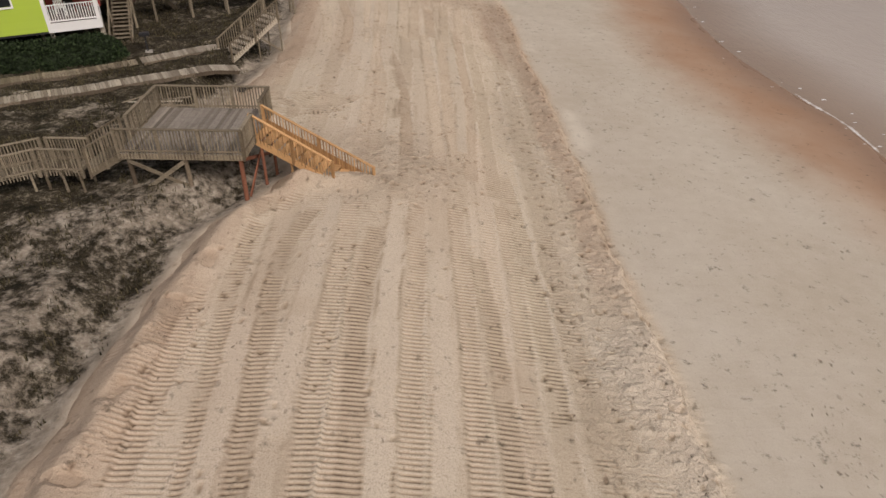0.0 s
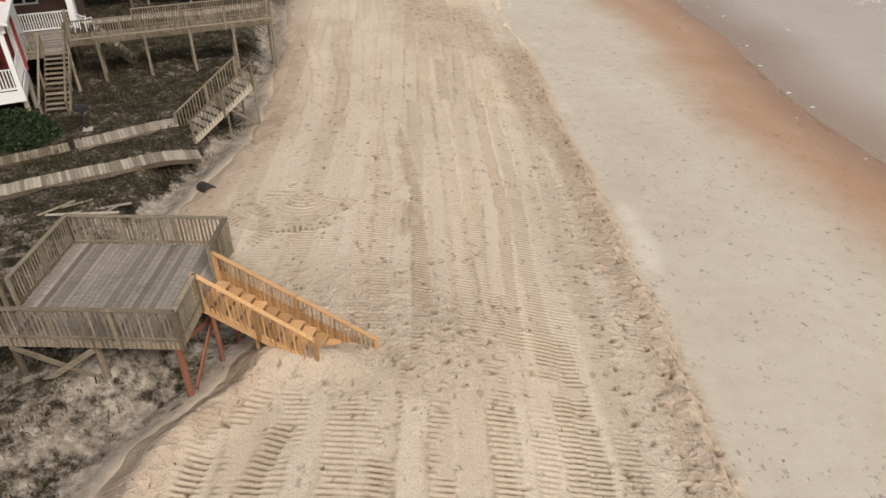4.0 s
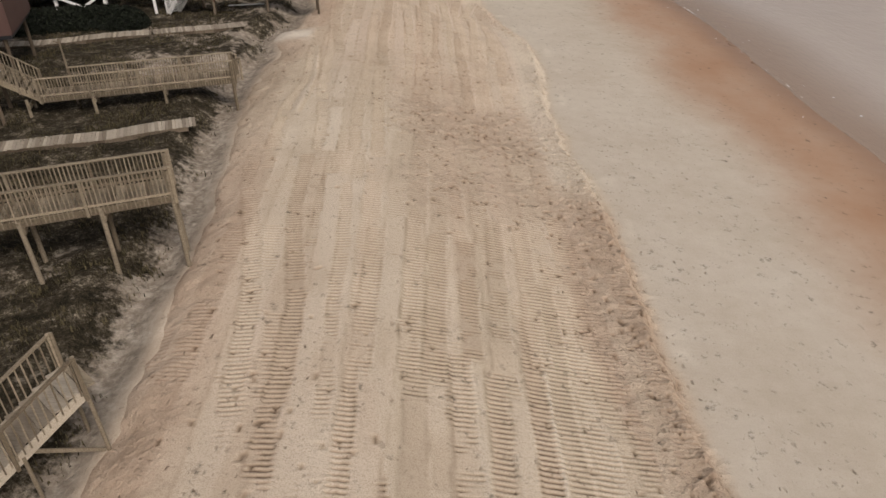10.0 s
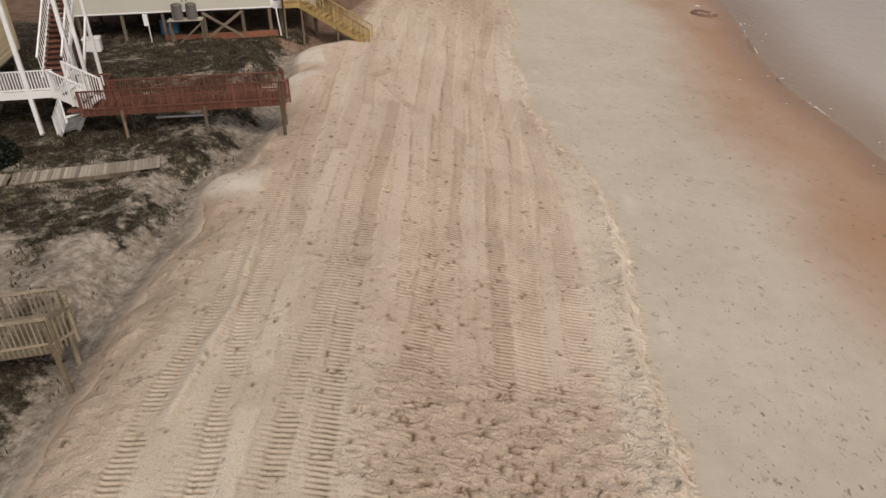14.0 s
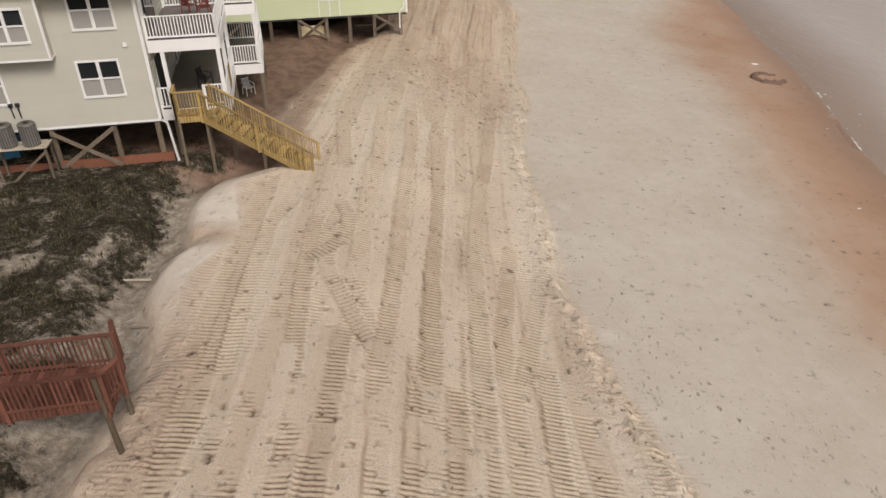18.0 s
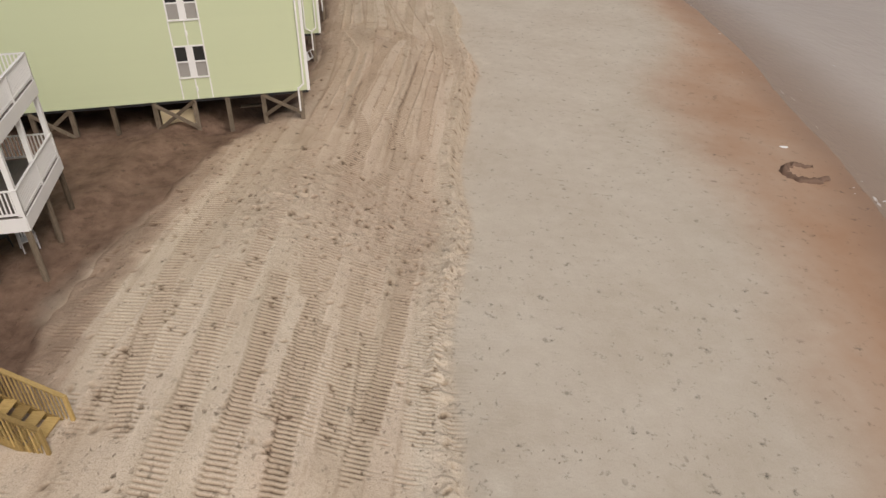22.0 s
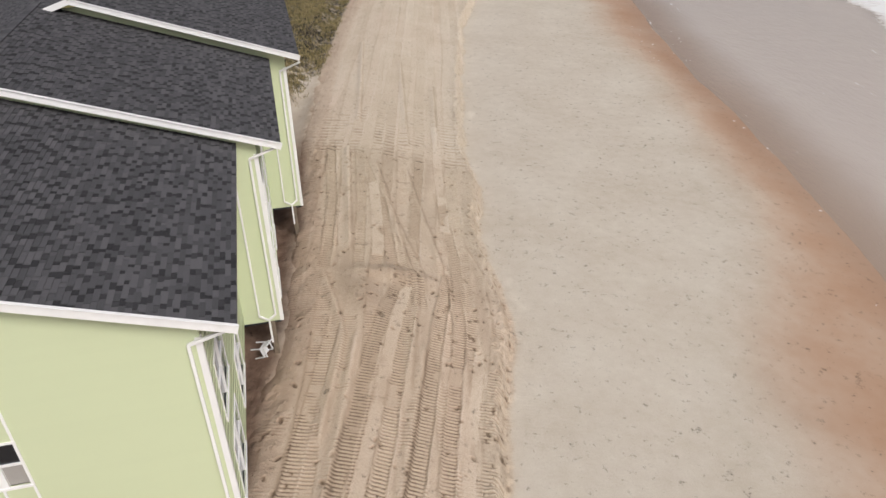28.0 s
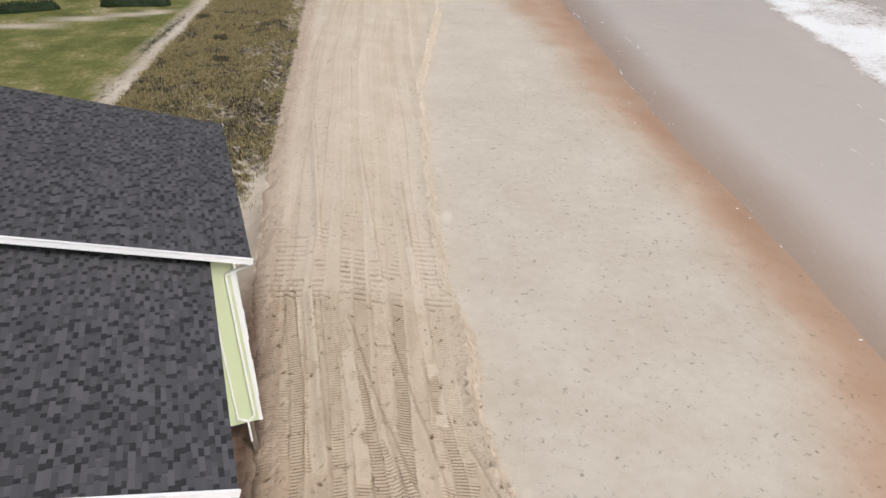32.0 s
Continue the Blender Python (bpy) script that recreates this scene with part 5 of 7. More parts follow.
def siding(house, mat, lo, hi, z0, z1, holes=(), y=0.0, face=-1, course=0.18, slope=None, axis="x", thick=0.16, lap=4.0):
    """A wall clad in lapped boards, open at the holes (x0, x1, z0, z1). slope(z): the wall's x limits at a height, under a gable."""
    bm = bmesh.new()
    cuts = sorted({z0, z1, *(h[2] for h in holes), *(h[3] for h in holes)})
    rows = []
    for a, b in zip(cuts, cuts[1:]):
        n = max(1, round((b - a) / course))
        rows += [(a + (b - a) * i / n, a + (b - a) * (i + 1) / n) for i in range(n)]
    for a, b in rows:
        l, h = (lo, hi) if slope is None else slope(b)
        if h - l < 0.1:
            continue
        for p, q in spans(l, h, a, b, holes):
            m, s = (p + q) / 2, q - p
            if axis == "x":
                piece("siding_board", house, mat, (s, 0.02, b - a + 0.012), (m, y + face * 0.012, (a + b) / 2), (lap * face, 0, 0))
                add_box(bm, (p, min(y, y - face * thick), a), (q, max(y, y - face * thick), b))
            else:
                piece("siding_board", house, mat, (0.02, s, b - a + 0.012), (y + face * 0.012, m, (a + b) / 2), (0, lap * face, 0))
                add_box(bm, (min(y, y - face * thick), p, a), (max(y, y - face * thick), q, b))
    part("wall", bm, mat, house)


def window(house, x0, x1, z0, z1, y=0.0, sashes=2, face=-1, blind=0.5, axis="x", trim=0.09, mat=None, mullion=0.06):
    """A double-hung window in its opening: frame, meeting rails, panes and, above, a drawn blind."""
    bm = bmesh.new()
    w = (x1 - x0) / sashes
    f = abs(face)

    def put(a, b, c, d, e0, e1):
        lo, hi = (a, min(e0, e1), c), (b, max(e0, e1), d)
        if axis == "y":
            lo, hi = (lo[1], lo[0], lo[2]), (hi[1], hi[0], hi[2])
        add_box(bm, lo, hi)

    e0, e1 = y + face * 0.05, y - face * 0.06
    put(x0 - trim, x1 + trim, z1, z1 + trim, e0, e1)
    put(x0 - trim, x1 + trim, z0 - trim, z0, y + face * 0.08, e1)
    put(x0 - trim, x0, z0, z1, e0, e1)
    put(x1, x1 + trim, z0, z1, e0, e1)
    for i in range(1, sashes):
        put(x0 + i * w - mullion, x0 + i * w + mullion, z0, z1, y + face * 0.045, e1)
    zm = (z0 + z1) / 2
    for i in range(sashes):
        put(x0 + i * w, x0 + (i + 1) * w, zm - 0.03, zm + 0.03, y + face * 0.02, e1)
    frame_ob = part("window", bm, mat or WHITE, house, "white framed double-hung window")
    for i in range(sashes):
        for a, b in ((z0, zm), (zm, z1)):
            g = bmesh.new()
            lo, hi = (x0 + i * w, y - face * 0.05, a), (x0 + (i + 1) * w, y - face * 0.03, b)
            lo, hi = (lo[0], min(lo[1], hi[1]), lo[2]), (hi[0], max(lo[1], hi[1]), hi[2])
            if axis == "y":
                lo, hi = (lo[1], lo[0], lo[2]), (hi[1], hi[0], hi[2])
            add_box(g, lo, hi)
            part("pane", g, BLIND if (a == z0) == (blind < 0.5) and blind != 0.5 else GLASS, frame_ob)


def roof_slab(house, pts, thick, mat, name="roof"):
    """A flat roof plane through four corners, in order, with thickness below."""
    bm = bmesh.new()
    top = [bm.verts.new(p) for p in pts]
    low = [bm.verts.new((p[0], p[1], p[2] - thick)) for p in pts]
    bm.faces.new(top)
    bm.faces.new(low[::-1])
    for i in range(4):
        j = (i + 1) % 4
        bm.faces.new((top[i], low[i], low[j], top[j]))
    bmesh.ops.recalc_face_normals(bm, faces=bm.faces)
    return part(name, bm, mat, house)


_tabs = {}


def tab_mesh(w, l, mat):
    key = (round(w, 3), round(l, 3), mat.name)
    if key not in _tabs:
        me = bpy.data.meshes.new("shingle_tab")
        bm = bmesh.new()
        add_box(bm, (0, 0, 0), (l, w, 0.014))
        bm.to_mesh(me)
        bm.free()
        me.materials.append(mat)
        _tabs[key] = me
    return _tabs[key]


def shingle_roof(house, eave, ridge, z_eave, z_ridge, v0, v1, single=100):
    """Laminated shingles in courses from the eave up to the ridge: proud teeth and darker gaps between them. x is across the slope, y along the eave."""
    roof = house
    run = math.hypot(ridge - eave, z_ridge - z_eave)
    ang = math.degrees(math.atan2(z_ridge - z_eave, abs(ridge - eave)))
    sgn = 1 if ridge > eave else -1
    course = 0.142
    nc = int(run / course)
    rr = random.Random(int(v0 * 10) + 5)
    verts, faces, kinds = [], [], []
    m0 = Matrix.Translation((eave, 0, z_eave + 0.012)) @ (Matrix.Rotation(radians(-ang), 4, "Y") if sgn > 0 else Matrix.Rotation(radians(180), 4, "Z") @ Matrix.Rotation(radians(-ang), 4, "Y"))
    made = 0
    for i in range(nc):
        y = v0 - rr.uniform(0, 0.7)
        low = rr.random() < 0.5
        while y < v1:
            w = rr.choice((0.14, 0.2, 0.28)) if low else rr.choice((0.3, 0.4, 0.5, 0.58))
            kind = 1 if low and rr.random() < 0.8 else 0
            lift = 0.0 if low else 0.010
            low = not low if rr.random() < 0.88 else low
            a, b = max(y, v0), min(y + w, v1)
            y += w
            if b - a < 0.03:
                continue
            lo = Vector((i * course, -b if sgn < 0 else a, lift))
            tilt = 0.02
            if made < single and 3 < i < 18 and b - a == w:
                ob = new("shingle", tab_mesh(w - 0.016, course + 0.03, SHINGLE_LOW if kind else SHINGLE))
                under(ob, roof, m0 @ Matrix.Translation(lo + Vector((0, 0, tilt))) @ Matrix.Rotation(radians(3.2), 4, "Y"))
                made += 1
                continue
            n = len(verts)
            x0, x1, y0, y1 = lo.x, lo.x + course + 0.03, lo.y, lo.y + (b - a) - 0.016
            for dz0, dz1 in ((tilt + lift, 0.0), (tilt + lift + 0.014, 0.012)):
                for px, py, pz in ((x0, y0, dz0), (x1, y0, dz1), (x1, y1, dz1), (x0, y1, dz0)):
                    verts.append(tuple(m0 @ Vector((px, py, pz))))
            faces += [(n + 4, n + 5, n + 6, n + 7), (n, n + 4, n + 7, n + 3), (n, n + 1, n + 5, n + 4), (n + 3, n + 7, n + 6, n + 2)]
            kinds += [kind] * 4
    me = bpy.data.meshes.new("shingles")
    me.from_pydata(verts, [], faces)
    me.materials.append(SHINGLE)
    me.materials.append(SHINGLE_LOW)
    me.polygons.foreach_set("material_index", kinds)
    ob = new("shingles", me)
    under(ob, roof, Matrix())
    tagged(ob, "dark grey asphalt shingles in courses", kind="stuff")


def x_brace(house, x0, x1, y, z0, z1, mat=None):
    bar("brace", house, mat or WOOD_PILE, (x0, y - 0.06, z0), (x1, y - 0.06, z1), 0.05, 0.18)
    bar("brace", house, mat or WOOD_PILE, (x0, y - 0.12, z1), (x1, y - 0.12, z0), 0.05, 0.18)


def chair(x, y, z, yaw, mat, label, tip=0.0):
    """A moulded garden chair with arms."""
    t = site("garden_chair", x, y, z, yaw, label, "chair", "garden chairs")
    if tip:
        t.matrix_basis = pose(x, y, z + 0.25, tip, 0, yaw)
    bm = bmesh.new()
    add_box(bm, (-0.24, -0.23, 0.40), (0.24, 0.23, 0.44), 0.015)
    part("seat", bm, mat, t)
    for i in range(5):
        a = -0.18 + i * 0.09
        bar("back_slat", t, mat, (a, 0.22, 0.44), (a, 0.32, 0.86), 0.06, 0.02)
    bar("back_rail", t, mat, (-0.24, 0.32, 0.86), (0.24, 0.32, 0.86), 0.04, 0.05)
    for sx in (-1, 1):
        bar("armrest", t, mat, (sx * 0.27, -0.22, 0.64), (sx * 0.25, 0.28, 0.66), 0.06, 0.03)
        for yy in (-0.2, 0.22):
            bar("leg", t, mat, (sx * 0.26, yy * 1.15, 0.0), (sx * 0.25, yy, 0.64 if yy < 0 else 0.5), 0.045, 0.045)
    return t


def table(x, y, z, mat, label, r=0.45, h=0.72):
    t = site("round_table", x, y, z, 0, label, "table")
    bm = bmesh.new()
    bmesh.ops.create_cone(bm, cap_ends=True, segments=24, radius1=r, radius2=r, depth=0.035)
    part("tabletop", bm, mat, t, m=pose(0, 0, h))
    for a in range(4):
        c, s = math.cos(a * math.pi / 2 + 0.4), math.sin(a * math.pi / 2 + 0.4)
        bar("leg", t, mat, (c * r * 0.8, s * r * 0.8, 0), (c * r * 0.5, s * r * 0.5, h), 0.04, 0.04)


def white_rail(house, p, q, height=0.95):
    rail(house, p, q, WHITE, height, -0.1, 0.13, 3.0, 0.09, 0.0, bal=0.045)


def at_site(x, y, yaw, lx, ly):
    c, s = math.cos(radians(yaw)), math.sin(radians(yaw))
    return x + c * lx - s * ly, y + s * lx + c * ly


# -- the grey house --
GX, GY, GA = -17.3, 99.75, 17
grey = site("grey_house", GX, GY, 0, GA, "grey-beige sided house on piles with white decks", "house")
_gw = [(-2.78, -1.24, 5.97, 7.40), (-2.5, -0.98, 8.78, 10.2), (-6.68, -5.85, 5.9, 7.40)]
siding(grey, GREY, -13, -0.02, 4.72, 10.5, _gw, course=0.17)
siding(grey, GREY, 0.0, 11.0, 4.72, 10.5, [(1.2, 3.4, 5.05, 7.1), (7.0, 9.2, 5.05, 7.1), (0.5, 1.6, 8.9, 10.1), (2.4, 3.4, 8.1, 10.1), (7.2, 9.2, 8.1, 10.1)], y=0.0, face=1, axis="y", course=0.3)
piece("floor_frame", grey, DARK, (13, 11, 0.2), (-6.5, 5.5, 4.66))
piece("rear_wall", grey, GREY, (13, 0.16, 5.8), (-6.5, 11.0, 7.6))
piece("inland_wall", grey, GREY, (0.16, 11, 5.8), (-13, 5.5, 7.6))
piece("corner_board", grey, WHITE, (0.12, 0.12, 5.75), (-0.04, -0.04, 7.6))
piece("skirt_board", grey, WHITE, (13, 0.03, 0.1), (-6.5, -0.035, 4.68))
for a in _gw:
    window(grey, *a, blind=0.0, sashes=1 if a[1] - a[0] < 1 else 2)
window(grey, 2.4, 3.4, 8.1, 10.1, y=0.0, axis="y", face=1, sashes=1)
window(grey, 0.5, 1.6, 8.9, 10.1, y=0.0, axis="y", face=1, sashes=2)
window(grey, 7.2, 9.2, 8.1, 10.1, y=0.0, axis="y", face=1, sashes=2)
for _lo, _hi in ((1.2, 3.4), (7.0, 9.2)):
    window(grey, _lo, _hi, 5.05, 7.1, y=0.0, axis="y", face=1, sashes=2)
for _a, _b in ((-6.08, -3.52), (-10.4, -7.75)):
    siding(grey, GREY, _a, _b, 7.82, 10.5, [(_a + 0.6, _b - 0.6, 8.55, 9.75)], y=-0.6, course=0.17, thick=0.1)
    piece("bay_side", grey, GREY, (0.1, 0.6, 2.68), (_a + 0.05, -0.3, 9.16))
    piece("bay_side", grey, GREY, (0.1, 0.6, 2.68), (_b - 0.05, -0.3, 9.16))
    piece("bay_floor", grey, WHITE, (_b - _a + 0.06, 0.66, 0.08), ((_a + _b) / 2, -0.31, 7.79))
    for _e in (_a, _b):
        piece("corner_board", grey, WHITE, (0.09, 0.09, 2.7), (_e, -0.61, 9.16))
    window(grey, _a + 0.6, _b - 0.6, 8.55, 9.75, y=-0.6, blind=0.0)
roof_slab(grey, [(-13.4, -0.75, 10.45), (0.35, -0.75, 10.45), (0.35, 5.5, 12.6), (-13.4, 5.5, 12.6)], 0.16, SHINGLE)
roof_slab(grey, [(-13.4, 11.6, 10.45), (-13.4, 5.5, 12.6), (0.35, 5.5, 12.6), (0.35, 11.6, 10.45)], 0.16, SHINGLE)
piece("fascia", grey, WHITE, (13.8, 0.04, 0.2), (-6.5, -0.77, 10.38))
piece("soffit", grey, WHITE, (13.6, 0.7, 0.03), (-6.5, -0.4, 10.42))
piece("gutter", grey, WHITE, (13.8, 0.12, 0.12), (-6.5, -0.84, 10.42))
for _x in (-12.5, -9.8, -7.2, -4.6, -2.05, -0.25):
    for _y in (0.12, 5.5, 10.8):
        pile(grey, _x, _y, 1.2, 4.6, WOOD_PILE, 0.13)
x_brace(grey, -4.6, -2.05, 0.0, 2.75, 4.5)
for _x0, _x1 in ((-7.2, -4.7), (-4.55, -2.1), (-2.0, 0.2)):
    piece("bulkhead_plank", grey, WOOD_RUST, (_x1 - _x0, 0.06, 0.42), ((_x0 + _x1) / 2, -0.05, 2.92), (0, random.uniform(-1.5, 1.5), 0), "reddish timber bulkhead plank")
piece("meter_box", grey, PLASTIC, (0.3, 0.16, 0.75), (-8.25, -0.25, 4.25))
piece("conduit", grey, PLASTIC, (0.06, 0.06, 1.3), (-8.15, -0.2, 3.25))
piece("vent_cap", grey, WHITE, (0.16, 0.1, 0.16), (-0.75, -0.05, 8.05))
bar("drain_pipe", grey, WHITE, (0.05, -0.12, 4.7), (0.25, -0.25, 4.62), 0.08, 0.08)
bar("drain_pipe", grey, WHITE, (0.25, -0.25, 4.62), (0.4, -0.3, 2.7), 0.08, 0.08)
piece("cistern", grey, BLUE, (1.1, 1.1, 1.2), (-7.2, 2.0, 3.2), label="blue plastic tank stored under the house")


def deck_level(floor, top):
    """One level of the two white decks: floors, fascia, railings and the columns up to the next."""
    for x0, x1, y0, y1 in ((0.02, 2.95, 0.4, 6.2), (0.02, 4.4, 6.2, 11.0)):
        planks(grey, x0, x1, y0, y1, floor, DECKING, 0.14, 0.008, "y", name="deck_board")
        piece("fascia", grey, WHITE, (x1 - x0, 0.05, 0.5), ((x0 + x1) / 2, y0 - 0.02, floor - 0.28))
        piece("fascia", grey, WHITE, (0.05, y1 - y0, 0.5), (x1 + 0.02, (y0 + y1) / 2, floor - 0.28))
    piece("fascia", grey, WHITE, (4.4, 0.05, 0.5), (2.2, 11.02, floor - 0.28))
    gate = 0.9 if floor < 6 else 0.0
    if gate:
        white_rail(grey, (0.05, 0.42, floor), (0.65, 0.42, floor))
        white_rail(grey, (1.95, 0.42, floor), (2.93, 0.42, floor))
    else:
        white_rail(grey, (0.05, 0.42, floor), (2.93, 0.42, floor))
    white_rail(grey, (2.93, 0.42, floor), (2.93, 6.2, floor))
    white_rail(grey, (2.93, 6.22, floor), (4.38, 6.22, floor))
    white_rail(grey, (4.38, 6.22, floor), (4.38, 10.95, floor))
    white_rail(grey, (4.38, 10.95, floor), (0.1, 10.95, floor))
    if top:
        for x, y in ((0.55, 0.45), (2.85, 0.45), (2.85, 3.2), (2.85, 6.1), (4.3, 6.3), (4.3, 8.6), (4.3, 10.9)):
            piece("column", grey, WHITE, (0.17, 0.17, top - floor), (x, y, (floor + top) / 2))


# added dark glass stands for the black doorway and the shaded porch wall
piece("sliding_door", grey, GLASS, (0.05, 2.6, 2.05), (0.08, 2.4, 6.06))
piece("sliding_door", grey, GLASS, (0.05, 2.2, 2.05), (0.08, 2.4, 9.1))
deck_level(5.0, 7.6)
deck_level(8.05, 0)
white_rail(grey, (0.1, 6.2, 8.05), (2.9, 6.2, 8.05))
for _x, _y in ((0.5, 0.5), (2.85, 0.5), (2.85, 3.4), (2.85, 6.1), (4.3, 6.3), (4.3, 8.7), (4.3, 10.9), (1.5, 10.9)):
    pile(grey, _x, _y, 1.2, 4.75, WOOD_PILE, 0.12)
piece("plywood_panel", grey, WOOD_YELLOW, (0.03, 0.7, 1.1), (2.99, 2.6, 5.6), (0, 0, 0), "bare plywood sheet leaning at the railing")


def landing_stair():
    x, y = at_site(GX, GY, GA, 0.72, -0.62)
    t = site("yellow_stair", x, y, 0, GA, "new yellow lumber stair with landing on posts", "stair")
    F = 4.95
    planks(t, 0, 1.25, 0, 1.0, F, WOOD_YELLOW, 0.14, 0.012, "y")
    rail(t, (0, 0, F), (1.25, 0, F), WOOD_YELLOW, 1.1, 0.3, 0.115, 1.3, 0.13)
    rail(t, (0, 0, F), (0, 1.0, F), WOOD_YELLOW, 1.1, 0.3, 0.115, 1.3, 0.13)
    piece("joist", t, WOOD_YELLOW, (1.25, 0.05, 0.24), (0.62, 0.03, F - 0.16))
    stairs(t, (1.25, 0.5, F), (5.75, -0.95, 2.3), 1.1, WOOD_YELLOW, steps=14, height=1.05, cap=0.13, gap=0.115)
    for px, py, z in ((0.05, 0.05, F), (1.2, 0.05, F), (1.2, 0.95, F), (3.5, -0.75, 3.6), (3.6, 0.3, 3.6)):
        pile(t, px, py, 1.2, z - 0.1, WOOD_PILE, 0.08, "stair_post")


landing_stair()


def condenser(lx, label):
    x, y = at_site(GX, GY, GA, lx, -0.72)
    t = site("air_conditioner", x, y, 4.3, GA, label, "air conditioner", "air conditioners on the stand")
    bm = bmesh.new()
    bmesh.ops.create_cone(bm, cap_ends=True, segments=20, radius1=0.33, radius2=0.33, depth=0.92)
    part("housing", bm, CASING, t, m=pose(0, 0, 0.46))
    for i in range(20):
        a = i * math.pi / 10
        piece("fin", t, METAL, (0.03, 0.02, 0.8), (0.335 * math.cos(a), 0.335 * math.sin(a), 0.46), (0, 0, math.degrees(a)))
    bm = bmesh.new()
    bmesh.ops.create_cone(bm, cap_ends=True, segments=20, radius1=0.35, radius2=0.30, depth=0.06)
    part("top_grille", bm, CASING, t, m=pose(0, 0, 0.95))
    bm = bmesh.new()
    bmesh.ops.create_cone(bm, cap_ends=True, segments=12, radius1=0.12, radius2=0.12, depth=0.02)
    part("hub", bm, DARK, t, m=pose(0, 0, 0.99))


condenser(-6.1, "round grey air conditioner on a timber stand")
condenser(-5.2, "round grey air conditioner beside its twin")
_x, _y = at_site(GX, GY, GA, -6.75, -1.2)
stand = site("equipment_stand", _x, _y, 0, GA, "pale timber stand carrying two air conditioners", "stand")
planks(stand, 0, 2.2, 0, 0.95, 4.3, WOOD_PALE, 0.14, 0.01, "x")
for _px, _py in ((0.1, 0.1), (2.1, 0.1), (0.1, 0.85), (2.1, 0.85)):
    piece("leg", stand, WOOD_PILE, (0.1, 0.1, 2.2), (_px, _py, 3.2))
bar("brace", stand, WOOD_PILE, (0.1, 0.05, 2.5), (2.1, 0.05, 4.1), 0.04, 0.1)
for _lx in (-5.78, -5.51):
    bar("line_set", grey, DARK, (_lx, -0.05, 5.25), (_lx - 0.02, -0.06, 5.75), 0.05, 0.05)
    piece("line_cover", grey, DARK, (0.16, 0.1, 0.16), (_lx, -0.07, 5.82))

for _lx, _ly, _z, _yaw, _m, _l in ((3.4, 8.2, 2.65, 30, PLASTIC, "white plastic garden chair under the deck"), (2.4, 8.6, 2.65, 120, DARK, "black garden chair under the deck"),
                                   (2.2, 4.0, 8.07, 200, MAROON, "maroon patio chair on the upper deck"), (1.5, 4.6, 8.07, 140, MAROON, "maroon patio chair beside another"),
                                   (3.4, 9.2, 8.07, 30, DARK, "black patio chair folded on the deck"), (2.9, 9.9, 8.07, 80, DARK, "black patio chair on the upper deck"),
                                   (1.8, 3.0, 5.02, 60, DARK, "black chair in the shaded lower deck")):
    _x, _y = at_site(GX, GY, GA, _lx, _ly)
    chair(_x, _y, _z, _yaw + GA, _m, _l)
_x, _y = at_site(GX, GY, GA, 2.1, 9.4)
table(_x, _y, 8.07, PLASTIC, "round white table on the upper deck")


def storage_box():
    t = site("storage_box", -27.7, 94.6, 2.85, 20, "white plastic storage bin standing on dirt", "storage box")
    bm = bmesh.new()
    add_box(bm, (-0.5, -0.38, 0), (0.5, 0.38, 0.8), 0.04)
    part("body", bm, PLASTIC, t)
    bm = bmesh.new()
    add_box(bm, (-0.54, -0.42, 0.78), (0.54, 0.42, 0.88), 0.03)
    part("lid", bm, PLASTIC, t)
    for i in range(4):
        piece("rib", t, PLASTIC, (0.05, 0.03, 0.66), (-0.36 + i * 0.24, -0.39, 0.38))


storage_box()

# -- the green row houses --
CX, CY, CA = -9.07, 122.05, 18.2
SL = 0.336


